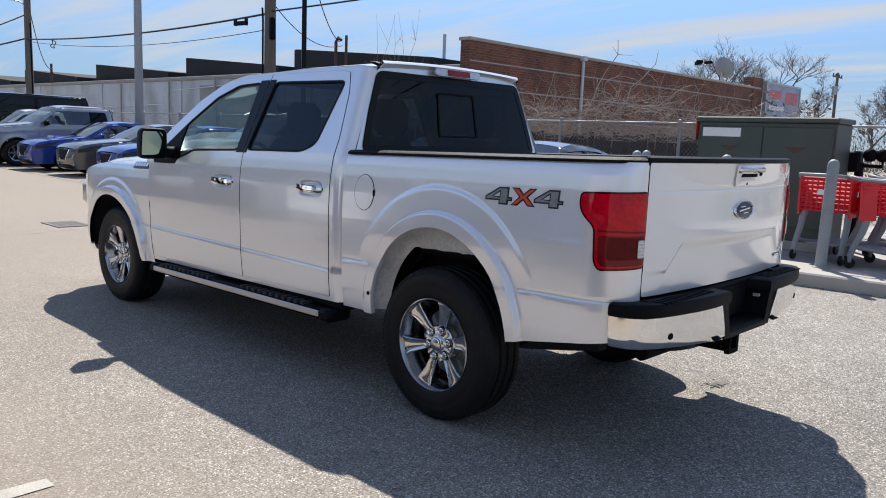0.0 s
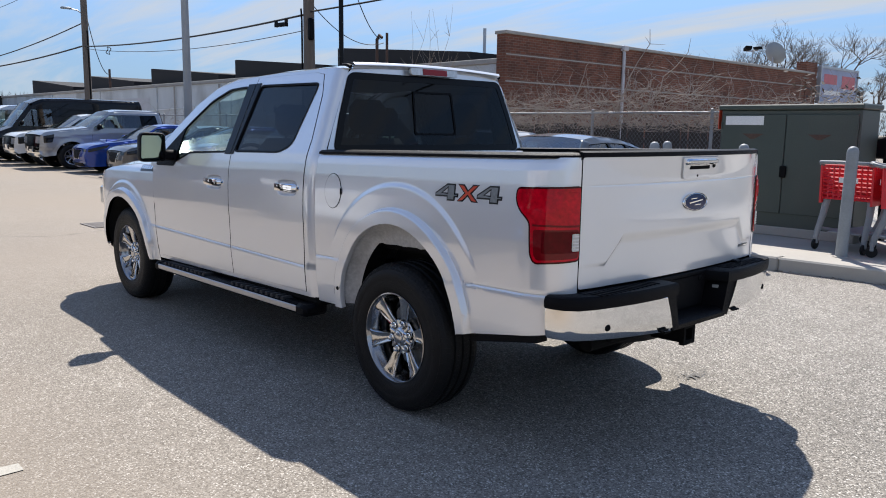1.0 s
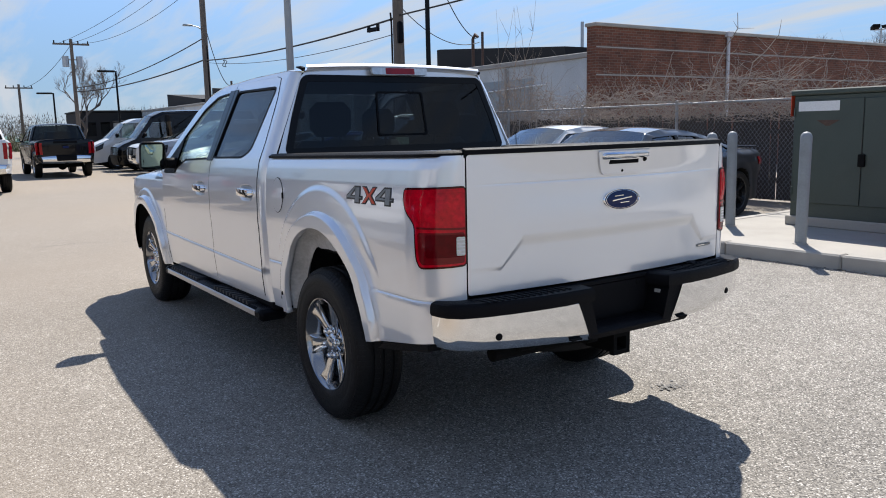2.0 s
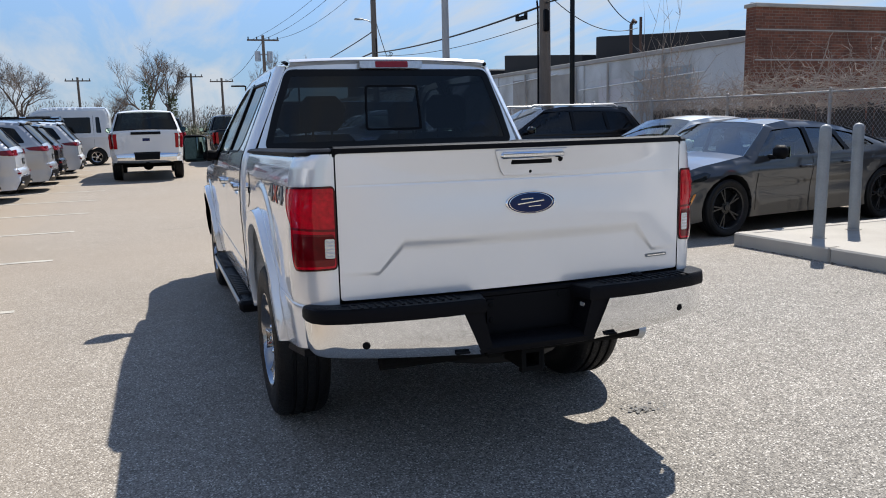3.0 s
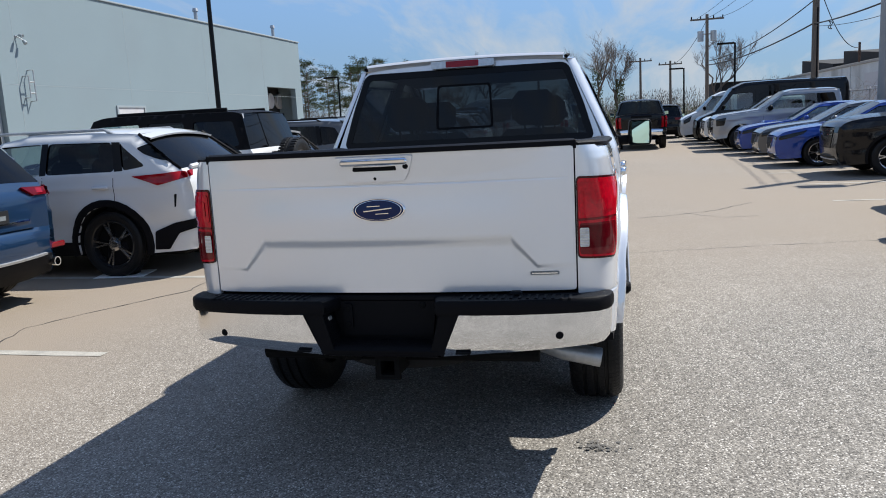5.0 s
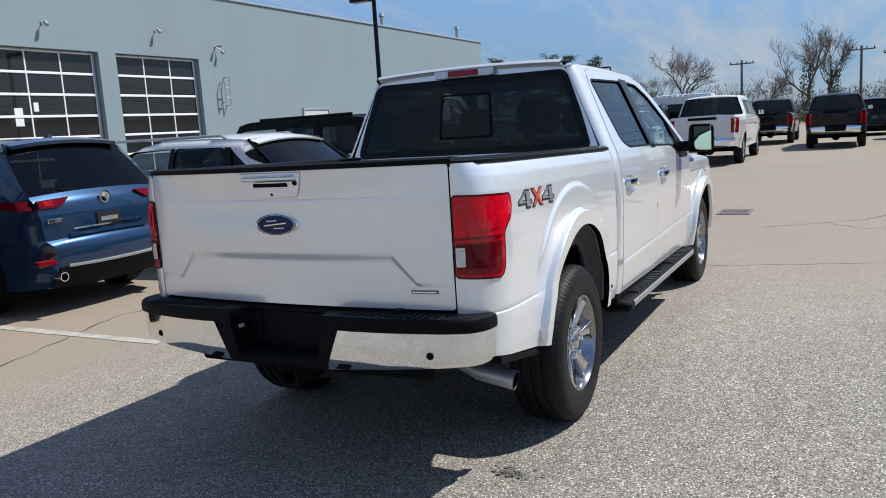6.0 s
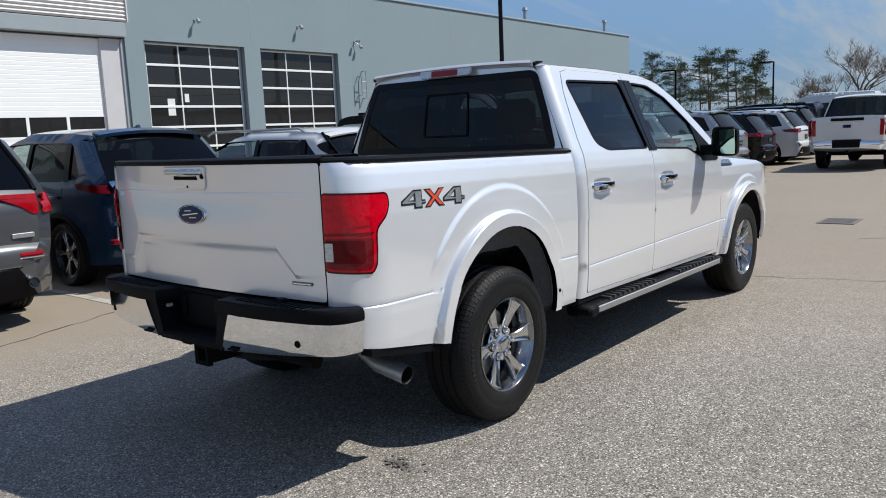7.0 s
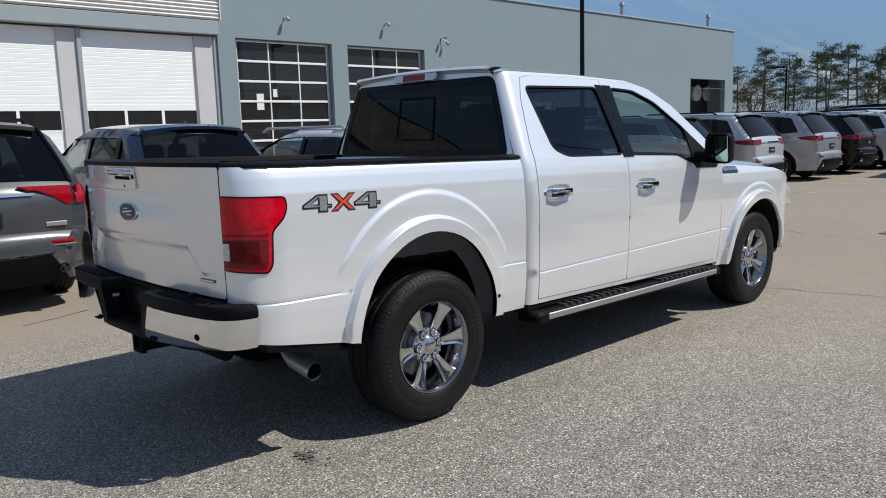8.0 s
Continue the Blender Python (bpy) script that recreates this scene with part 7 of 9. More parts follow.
def suv_spec(L=4.7, W=1.88, H=1.66, wb=2.75, fo=0.93, R=.36, belt=1.06, hood=1.02, rake=.85, back=.42, rim=.25, wheel=(5, 'double', 'alloy'), clad=.05, tail='darkred', grille='gloss', roofend=None):
    f, b = -L / 2, L / 2
    ws0 = f + fo + .42                # foot of the windscreen
    ws1 = ws0 + rake
    re = b - back - .18 if roofend is None else roofend
    xr = f + fo + wb
    segs = [
        ("front_bumper", 'body', [(f + .10, .24), (f + .02, .38), (f, .58)]),
        ("front_fascia", 'body', [(f, .58), (f + .03, hood - .16)]),
        ("bonnet", 'body', [(f + .03, hood - .16), (f + .14, hood - .04), (f + .5, hood + .03), (ws0, belt + .06)]),
        ("windscreen", 'screen', [(ws0, belt + .06), (ws1, H - .075)]),
        ("roof", 'body', [(ws1, H - .075), (ws1 + .35, H - .02), (.2, H), (re - .5, H - .02), (re, H - .06)]),
        ("rear_window", 'dark', [(re, H - .06), (b - .16, belt + .06)]),
        ("tailgate", 'body', [(b - .16, belt + .06), (b - .07, belt - .05), (b - .06, .72)]),
        ("rear_bumper", 'body', [(b - .06, .72), (b, .66), (b, .48), (b - .10, .28)]),
    ]
    beltp = [(f + .2, hood - .05), (ws0, belt), (xr, belt + .03), (b - .1, belt + .05)]
    zt = H - .13
    xa = ws0 + .10
    wins = [
        [(xa, belt + .05), (xa + rake * .78, zt), (ws1 + .60, zt + .015), (ws1 + .62, belt + .05)],
        [(ws1 + .70, belt + .055), (ws1 + .68, zt + .015), (ws1 + 1.48, zt), (ws1 + 1.56, belt + .065)],
        [(ws1 + 1.66, belt + .07), (ws1 + 1.58, zt - .005), (re - .12, zt - .05), (b - .50, belt + .11)],
    ]
    return dict(L=L, W=W, H=H, wb=wb, fo=fo, R=R, rim=rim, wheel=wheel, belt=beltp, segs=segs, windows=wins, clad=clad,
                mirror=(ws0 + .28, belt + .02), cabin=(ws0 + .35, ws1 + .25, ws1 + 1.15),
                seams=[(ws1 + .66, .35, belt + .03), (ws0 + .05, .35, belt - .1), (ws1 + 1.55, .75, belt)],
                handles=[(ws1 + .5, belt - .12), (ws1 + 1.4, belt - .10)],
                sidelamps={tail: [[(b - .10, belt + .015), (b - .30, belt + .01), (b - .52, belt - .01), (b - .42, belt - .075), (b - .075, belt - .105)]],
                           'darklamp': [[(f + .10, hood - .10), (f + .62, hood - .03), (f + .5, hood - .16), (f + .10, hood - .24)]]},
                patches=[("tail_lamp", tail, [(b - .10, belt + .012), (b - .070, belt - .105)], (.62, .70), 1.0, .010),
                         ("grille", grille, [(f + .025, hood - .19), (f, .56)], (-.66, -.56), (.66, .56), .010),
                         ("headlamp", 'darklamp', [(f + .05, hood - .13), (f + .02, hood - .25)], (.70, .74), 1.0, .012),
                         ("number_plate", 'decal', [(b - .064, .93), (b - .062, .80)], -.2, .2, .012),
                         ("plate_bar", 'decalgrey', [(b - .0625, .885), (b - .0622, .845)], -.14, .14, .016),
                         ("bumper_trim", 'trim', [(b, .47), (b - .03, .40), (b - .10, .28)], -1.0, 1.0, .008),
                         ("lower_grille", 'trim', [(f + .015, .42), (f + .09, .25)], -.8, .8, .006),
                         ("roof_spoiler", 'body', [(re - .06, H - .045), (re + .10, H - .075)], -.95, .95, .015)])


def sedan_spec(L=4.9, W=1.88, H=1.45, wb=2.9, fo=.92, R=.335, belt=.94, hood=.90, rim=.235, wheel=(5, 'double', 'alloy'), wsl=.80, cowl=.55):
    f, b = -L / 2, L / 2
    ws0, ws1 = f + fo + cowl, f + fo + cowl + wsl
    xr = f + fo + wb
    segs = [
        ("front_bumper", 'body', [(f + .10, .20), (f + .02, .34), (f, .50)]),
        ("front_fascia", 'body', [(f, .50), (f + .04, hood - .17)]),
        ("bonnet", 'body', [(f + .04, hood - .17), (f + .18, hood - .06), (f + .6, hood + .01), (ws0, belt + .06)]),
        ("windscreen", 'screen', [(ws0, belt + .06), (ws1, H - .05)]),
        ("roof", 'body', [(ws1, H - .05), (ws1 + .4, H), (ws1 + 1.1, H - .02), (xr - .35, H - .10)]),
        ("rear_window", 'dark', [(xr - .35, H - .10), (xr + .35, belt + .12)]),
        ("boot_lid", 'body', [(xr + .35, belt + .12), (b - .12, belt + .10), (b - .06, belt + .04), (b - .07, .72)]),
        ("rear_bumper", 'body', [(b - .07, .72), (b, .64), (b, .44), (b - .12, .24)]),
    ]
    beltp = [(f + .2, hood - .08), (ws0, belt), (xr, belt + .06), (b - .05, belt + .06)]
    zt = H - .105
    xa = ws0 + .12
    wins = [
        [(xa, belt + .05), (xa + wsl * .76, zt - .01), (ws1 + .52, zt + .015), (ws1 + .55, belt + .05)],
        [(ws1 + .63, belt + .05), (ws1 + .60, zt + .015), (ws1 + 1.15, zt - .01), (ws1 + 1.36, belt + .075)],
        [(ws1 + 1.44, belt + .08), (ws1 + 1.26, zt - .03), (xr - .28, zt - .07), (xr + .08, belt + .12)],
    ]
    return dict(L=L, W=W, H=H, wb=wb, fo=fo, R=R, rim=rim, wheel=wheel, belt=beltp, segs=segs, windows=wins, lean=.22, sill=.22, corner=(.42, .17),
                mirror=(ws0 + .35, belt + .02), cabin=(ws0 + .45, ws1 + .2, ws1 + 1.0), tw=.23,
                seams=[(ws1 + .58, .3, belt + .03), (ws0 + .12, .3, belt - .1), (ws1 + 1.42, .7, belt)],
                handles=[(ws1 + .42, belt - .10), (ws1 + 1.25, belt - .08)],
                sidelamps={'darklamp': [[(f + .08, hood - .165), (f + .34, hood - .10), (f + .66, hood - .04), (f + .56, hood - .125), (f + .30, hood - .20), (f + .06, hood - .255)]],
                           'redlamp': [[(b - .066, belt + .02), (b - .42, belt + .0), (b - .36, belt - .12), (b - .07, belt - .13)]]},
                patches=[("headlamp", 'darklamp', [(f + .045, hood - .18), (f + .03, hood - .25)], (.66, .74), 1.0, .010),
                         ("grille", 'trim', [(f + .035, hood - .20), (f, .50), (f + .005, .44)], (-.54, -.34), (.54, .34), .010),
                         ("grille_rim", 'chrome', [(f + .035, hood - .20), (f, .50), (f + .005, .44)], (.50, .30), (.56, .36), .014),
                         ("lower_grille", 'trim', [(f + .02, .33), (f + .08, .23)], (-.62, -.74), (.62, .74), .008),
                         ("tail_lamp", 'redlamp', [(b - .06, belt + .02), (b - .07, belt - .13)], .35, 1.0, .012),
                         ("fog_lamp", 'clearlamp', [(f + .03, .345), (f + .045, .315)], .72, .92, .02)])


def pickup_spec(L=5.9, W=2.0, H=1.95, wb=3.7, fo=.95, R=.41, belt=1.30, hood=1.22, rim=.25, wheel=(6, 'single', 'alloy'), bed=1.72, cap=False):
    f, b = -L / 2, L / 2
    ws0, ws1 = f + fo + .55, f + fo + 1.35
    ce = b - bed                      # rear of the cab
    rail = belt + .06
    segs = [
        ("front_bumper", 'chrome', [(f + .12, .42), (f, .5), (f, .72)]),
        ("grille", 'gloss', [(f, .72), (f + .04, hood - .12)]),
        ("bonnet", 'body', [(f + .04, hood - .12), (f + .18, hood - .01), (ws0, belt + .06)]),
        ("windscreen", 'glass', [(ws0, belt + .06), (ws1, H - .06)]),
        ("roof", 'body', [(ws1, H - .06), (ws1 + .3, H), (ce - .25, H - .01), (ce - .08, H - .06)]),
        ("rear_window", 'dark', [(ce - .08, H - .06), (ce, rail + .02)]),
        ("bed_cover", 'trim', [(ce, rail + .02), (ce + .04, rail), (b - .1, rail)]),
        ("tailgate", 'body', [(b - .1, rail), (b - .07, rail - .05), (b - .08, .80)]),
        ("rear_bumper", 'chrome', [(b - .08, .80), (b, .76), (b, .6), (b - .08, .56)]),
    ]
    beltp = [(f + .3, hood - .05), (ws0, belt), (b - .05, belt + .02)]
    zt = H - .15
    xa = ws0 + .12
    mid = (ws1 + ce) / 2 + .12
    wins = [
        [(xa, belt + .03), (xa + .62, zt - .01), (mid - .05, zt), (mid - .03, belt + .05)],
        [(mid + .06, belt + .05), (mid + .05, zt), (ce - .28, zt), (ce - .2, belt + .05)],
    ]
    return dict(L=L, W=W, H=H, wb=wb, fo=fo, R=R, rim=rim, wheel=wheel, belt=beltp, segs=segs, windows=wins, lean=.2, sill=.46, taper=.05, gap=.09, corner=(.2, .06), under=.50,
                mirror=(ws0 + .3, belt + .0), cabin=(ws0 + .4, ws1 + .25, mid + .4), tw=.27, round=.09, mirrorpaint='trim',
                seams=[(mid, .5, belt + .02), (ws0 + .1, .5, belt - .1), (ce - .12, .5, belt), (ce + .0, .5, belt + .05)],
                handles=[(mid - .2, belt - .16), (ce - .35, belt - .16)], handle='chrome',
                sidelamps={'redlamp': [[(b - .05, rail - .08), (b - .20, rail - .08), (b - .15, rail - .50), (b - .05, rail - .50)]],
                           'darklamp': [[(f + .1, hood - .14), (f + .42, hood - .08), (f + .36, hood - .34), (f + .1, hood - .36)]]},
                patches=[("tail_lamp", 'redlamp', [(b - .07, rail - .08), (b - .078, rail - .50)], .89, 1.0, .004),
                         ("gate_spoiler", 'trim', [(b - .075, rail - .035), (b - .069, rail - .11)], -.46, .46, .016),
                         ("headlamp", 'clearlamp', [(f + .03, hood - .16), (f + .01, hood - .38)], .62, 1.0, .012),
                         ("bumper_step", 'trim', [(b - .06, .79), (b + .0, .765), (b, .62)], -.42, .42, .012),
                         ("badge", 'navy', [(b - .072, rail - .21), (b - .073, rail - .29)], -.11, .11, .012)],
                extras=[("tailgate_step", 'trim', [(b - .09, b - .055, -.36, .36, rail - .20, rail + .012, .01)])])


def van_spec(L=5.9, W=2.05, H=2.45, wb=3.7):
    f, b = -L / 2, L / 2
    segs = [
        ("front_bumper", 'trim', [(f + .08, .28), (f, .45), (f, .68)]),
        ("grille", 'gloss', [(f, .68), (f + .05, .98)]),
        ("bonnet", 'body', [(f + .05, .98), (f + .2, 1.1), (f + .75, 1.32)]),
        ("windscreen", 'glass', [(f + .75, 1.32), (f + 1.45, H - .22)]),
        ("roof", 'body', [(f + 1.45, H - .22), (f + 1.9, H - .03), (0, H), (b - .15, H - .03)]),
        ("rear_door", 'body', [(b - .15, H - .03), (b - .04, H - .25), (b - .02, .6)]),
        ("rear_bumper", 'trim', [(b - .02, .6), (b, .55), (b - .02, .32)]),
    ]
    wins = [[(f + .98, 1.38), (f + 1.45, 2.0), (f + 2.2, 2.02), (f + 2.2, 1.35)],
            [(f + 2.45, 1.36), (f + 2.45, 2.02), (f + 3.75, 2.02), (f + 3.75, 1.36)],
            [(f + 3.95, 1.36), (f + 3.95, 2.02), (b - .4, 2.02), (b - .35, 1.36)]]
    return dict(L=L, W=W, H=H, wb=wb, fo=1.0, R=.36, rim=.22, wheel=(5, 'double', 'alloy'), belt=[(f + .2, 1.0), (f + .9, 1.3), (b, 1.32)], segs=segs, windows=wins,
                lean=.12, sill=.34, taper=.06, corner=(.25, .1), mirror=(f + 1.05, 1.4), cabin=(f + 1.2, f + 1.8, f + 2.8), round=.14, mirrorpaint='trim',
                seams=[(f + 2.3, .4, 2.1), (f + 3.85, .4, 2.1)], handles=[(f + 2.1, 1.2)],
                sidelamps={'darklamp': [[(f + .14, .98), (f + .5, 1.16), (f + .42, .92), (f + .14, .8)]]}, patches=[], crown=.05)


def off_roader_spec():
    L, W, H = 4.25, 1.86, 1.84
    f, b = -L / 2, L / 2
    segs = [
        ("front_bumper", 'trim', [(f + .05, .42), (f, .5), (f, .68)]),
        ("grille", 'body', [(f, .68), (f + .12, .72), (f + .16, 1.10)]),
        ("bonnet", 'body', [(f + .16, 1.10), (f + .3, 1.18), (f + 1.25, 1.25)]),
        ("windscreen", 'glass', [(f + 1.25, 1.25), (f + 1.55, H - .05)]),
        ("hard_top", 'trim', [(f + 1.55, H - .05), (f + 1.75, H), (b - .35, H - .02), (b - .22, H - .06)]),
        ("rear_window", 'dark', [(b - .22, H - .06), (b - .08, 1.26)]),
        ("tailgate", 'body', [(b - .08, 1.26), (b - .04, 1.2), (b - .02, .70)]),
        ("rear_bumper", 'trim', [(b - .02, .74), (b + .10, .72), (b + .12, .5), (b - .05, .42)]),
    ]
    wins = [[(f + 1.42, 1.30), (f + 1.66, 1.70), (f + 2.38, 1.71), (f + 2.40, 1.30)],
            [(f + 2.52, 1.30), (f + 2.52, 1.71), (f + 3.12, 1.71), (f + 3.18, 1.30)],
            [(f + 3.30, 1.32), (f + 3.28, 1.70), (b - .34, 1.69), (b - .22, 1.32)]]
    return dict(L=L, W=W, H=H, wb=2.95, fo=.62, R=.41, rim=.225, wheel=(5, 'single', 'darkalloy'), belt=[(f + .3, 1.1), (f + 1.25, 1.24), (b - .05, 1.26)], segs=segs, windows=wins,
                upper='trim', lean=.12, taper=.03, corner=(.05, .0), sill=.48, gap=.10, clad=.09, round=.06, crown=.03, tw=.26,
                mirror=(f + 1.5, 1.28), cabin=(f + 1.55, f + 2.0, f + 2.9), mirrorpaint='trim',
                seams=[(f + 2.46, .55, 1.26), (f + 3.2, .75, 1.26)], handles=[(f + 2.3, 1.1), (f + 3.05, 1.1)], handle='trim',
                sidelamps={}, patches=[("tail_lamp", 'redlamp', [(b - .05, 1.14), (b - .035, .92)], .80, .99, .035),
                                       ("lamp_surround", 'trim', [(b - .05, 1.16), (b - .035, .90)], .76, 1.03, .018),
                                       ("reverse_lamp", 'clearlamp', [(b - .045, 1.05), (b - .04, .99)], .82, .96, .039),
                                       ("rear_bumper_guard", 'trim', [(b + .09, .72), (b + .115, .60), (b + .10, .46)], -1.04, 1.04, .03),
                                       ("tailgate_panel", 'trim', [(b - .042, 1.2), (b - .025, .8)], -.3, .3, .01)],
                extras=[("roof_rail", 'trim', [(f + 1.9, b - .5, s_ * .62, s_ * .66, H - .02, H + .05, .01)]) for s_ in (-1, 1)])


def roof_rails(t, x0, x1, y, z, mt='trim'):
    for s in (-1, 1):
        part("roof_rail", Mesh().tube([(x0, s * y, z - .05), (x0 + .12, s * y, z), (x1 - .12, s * y, z - .01), (x1, s * y, z - .07)], .018, 6), MT[mt], t, smooth=50)


def exhausts(t, x, z, ys):
    for y in ys:
        m = Mesh(); m.lathe([(.038, .0), (.045, .1), (.036, .1), (.034, .0)], 16, pose(x, y, z, 0, 0, -90))
        part("exhaust_tip", m, MT['chrome'], t, smooth=40)


def left_row(x, tail_y, L):
    """Pose of a car parked nose to the workshop, its tail at tail_y."""
    return pose(x, tail_y - L / 2, 0, 0, 0, 90)


def right_row(x, nose_y, L):
    """Pose of a car parked tail to the fence, its nose at nose_y."""
    return pose(x, nose_y + L / 2, 0, 0, 0, 90)


# row along the workshop
sp = suv_spec(L=4.9, W=1.92, H=1.72, wb=2.86, fo=.98, R=.37, belt=1.10, hood=1.06, rim=.25, wheel=(5, 'double', 'alloy'))
sp['sidelamps']['darkred'] = []
sp['sidelamps']['redlamp'] = [[(2.35, 1.130), (2.16, 1.125), (2.05, 1.10), (2.09, 1.02), (2.19, .985), (2.378, .965)]]
sp['patches'] = [q for q in sp['patches'] if q[0] not in ("tail_lamp", "bumper_trim")] + [
    ("tail_lamp", 'redlamp', [(2.35, 1.130), (2.360, 1.095)], (.40, .52), 1.0, .012),
    ("tail_lamp", 'redlamp', [(2.360, 1.096), (2.370, 1.04), (2.378, .965)], (.60, .94), 1.0, .0125),
    ("chrome_strip", 'chrome', [(2.366, 1.068), (2.370, 1.050)], -.55, .55, .014),
    ("bumper_trim", 'trim', [(2.45, .53), (2.43, .44), (2.35, .28)], (-.80, -.95), (.80, .95), .012),
    ("bumper_line", 'chrome', [(2.45, .545), (2.45, .532)], -.84, .84, .013)]
c = car("crossover", left_row(1.0, -3.60, 4.9), sp, 'grey', "dark grey metallic crossover with wide red tail lamps")
roof_rails(c, -.7, 1.5, .68, 1.76); exhausts(c, 2.40, .40, (-.60, .60))
for y in (-.62, .62):
    rf = part("reflector", Mesh().box(2.40, 2.468, y - .10, y + .10, .62, .655, .01), MT['redlamp'], c)
    part("reflector_rim", Mesh().box(2.40, 2.470, y - .10, y + .10, .606, .617, .004), MT['chrome'], rf)
part("tailgate_badge", Mesh().box(2.385, 2.425, .50, .68, .775, .815, .004), MT['steel'], c)
part("wiper", Mesh().tube([(2.20, .0, 1.235), (2.235, .25, 1.245), (2.225, .40, 1.25)], .012, 6), MT['trim'], c)

sp = suv_spec(L=4.55, W=1.84, H=1.68, wb=2.70, fo=.92, R=.355, belt=1.08, hood=1.02, rim=.265, wheel=(5, 'double', 'machined'))
sp['patches'] = [q for q in sp['patches'] if q[0] not in ("tail_lamp", "bumper_trim")] + [
    ("tail_lamp", 'maroon', [(2.175, 1.095), (2.195, 1.06), (2.203, 1.025)], (.54, .72), 1.0, .014),
    ("lamp_ring", 'redlamp', [(2.180, 1.085), (2.20, 1.040)], .80, .92, .017),
    ("chrome_strip", 'chrome', [(2.214, .815), (2.215, .800)], -.58, .58, .014),
    ("tailgate_lip", 'bluegrey', [(2.215, .76), (2.218, .735)], -.66, .66, .022),
    ("bumper_line", 'steel', [(2.275, .485), (2.27, .465)], -.88, .88, .014),
    ("bumper_trim", 'trim', [(2.27, .465), (2.25, .40), (2.175, .28)], -1.0, 1.0, .010)]
sp['flush_rear'] = True
sp['sidelamps']['darkred'] = []
sp['sidelamps']['maroon'] = [[(2.18, 1.10), (1.95, 1.115), (1.72, 1.13), (1.78, 1.06), (2.205, 1.015)]]
c = car("crossover", left_row(-1.62, -4.42, 4.55), sp, 'bluegrey', "dark blue crossover with slim dark red tail lamps")
exhausts(c, 2.22, .38, (-.62, .62))
part("wiper", Mesh().tube([(2.10, .02, 1.16), (2.13, -.30, 1.18), (2.12, -.42, 1.185)], .012, 6), MT['trim'], c)
part("roof_aerial", Mesh().prism([(1.35, 1.66), (1.55, 1.66), (1.53, 1.73)], -.02, .02), MT['bluegrey'], c)
part("round_badge", Mesh().lathe([(.0, .004), (.045, .006), (.05, .012), (.064, .012), (.068, .0)], 24, pose(2.235, 0, 1.075, 0, 0, -90)), MT['chrome'], c, smooth=40)
part("model_badge", Mesh().box(2.225, 2.243, -.66, -.50, .885, .925, .004), MT['chrome'], c)
for y in (-.72, .72):
    part("reflector", Mesh().box(2.20, 2.262, y - .11, y + .11, .50, .555, .01), MT['darkred'], c)

sp = suv_spec(L=4.69, W=1.90, H=1.61, wb=2.80, fo=.90, R=.37, belt=1.10, hood=1.0, rake=.95, back=.50, rim=.265, wheel=(5, 'double', 'machined'), clad=.075)
sp['step'] = .05
sp['corner'] = (.34, .15)
sp['sidelamps']['darkred'] = []
sp['sidelamps']['redlamp'] = [[(1.69, 1.108), (2.0, 1.122), (2.27, 1.14), (2.283, 1.075), (2.12, 1.03), (1.995, 1.002)]]
sp['patches'] = [q for q in sp['patches'] if q[0] not in ("tail_lamp", "bumper_trim", "number_plate", "plate_bar", "roof_spoiler")] + [
    ("tail_lamp", 'redlamp', [(2.25, 1.14), (2.275, 1.08)], (.90, .97), 1.0, .010),
    ("tailgate_lip", 'body', [(2.20, 1.178), (2.232, 1.155)], -.84, .84, .014),
    ("bumper_trim", 'trim', [(2.342, .625), (2.345, .53)], -1.0, 1.0, .008),
    ("diffuser", 'trim', [(2.285, .36), (2.25, .29)], -.6, .6, .006)]
sp['sidepieces'] = [("bumper_cladding", 'trim', [(1.86, .30), (1.88, .50), (2.10, .585), (2.342, .625), (2.342, .53), (2.14, .47), (2.02, .30)], .009),
                    ("rear_quarter_glass", 'dark', [(1.72, 1.40), (1.80, 1.345), (1.95, 1.285), (2.12, 1.245), (2.02, 1.34), (1.86, 1.44), (1.80, 1.44)], .006),
                    ("vent_slot", 'trim', [(2.15, .90), (2.175, .90), (2.15, .76), (2.135, .76)], .006)]
c = car("crossover", left_row(-4.2, -3.52, 4.69), sp, 'white2', "white crossover with sweeping red tail lamps and black wheels")
spo = Mesh()
spo.grid([[(1.48, y, 1.620 - .05 * (y / .66) ** 2), (1.66, y, 1.600 - .05 * (y / .66) ** 2), (1.80, y, 1.556 - .05 * (y / .66) ** 2), (1.792, y, 1.538 - .05 * (y / .66) ** 2)] for y in np.linspace(-.66, .66, 13)])
sk = part("roof_spoiler", spo, MT['white2'], c, smooth=40)
spo = Mesh()
spo.grid([[(1.60, y, 1.545 - .05 * (y / .66) ** 2), (1.791, y, 1.536 - .05 * (y / .66) ** 2)] for y in np.linspace(-.64, .64, 9)])
part("spoiler_underside", spo, MT['trim'], sk)
for y in (-.54, .54):
    ex_ = part("exhaust_tip", Mesh().box(2.24, 2.352, y - .085, y + .085, .395, .465, .02), MT['chrome'], c, "wide chrome exhaust finisher", smooth=40)
    part("bore", Mesh().box(2.33, 2.355, y - .065, y + .065, .410, .450, .01), MT['under'], ex_)
pl = part("plate_frame", Mesh().box(2.30, 2.345, -.16, .16, .80, .97, .006), MT['decal'], c, "black dealer plate frame")
part("plate", Mesh().box(2.33, 2.348, -.135, .135, .822, .948, .004), MT['white2'], pl)
part("plate_bar", Mesh().box(2.34, 2.350, -.05, .05, .84, .87, .002), MT['decal'], pl)
part("tailgate_badge", Mesh().lathe([(.05, 0), (.065, .008), (.05, .012)], 20, pose(2.318, 0, 1.07, 0, 0, -90)), MT['chrome'], c, smooth=40)
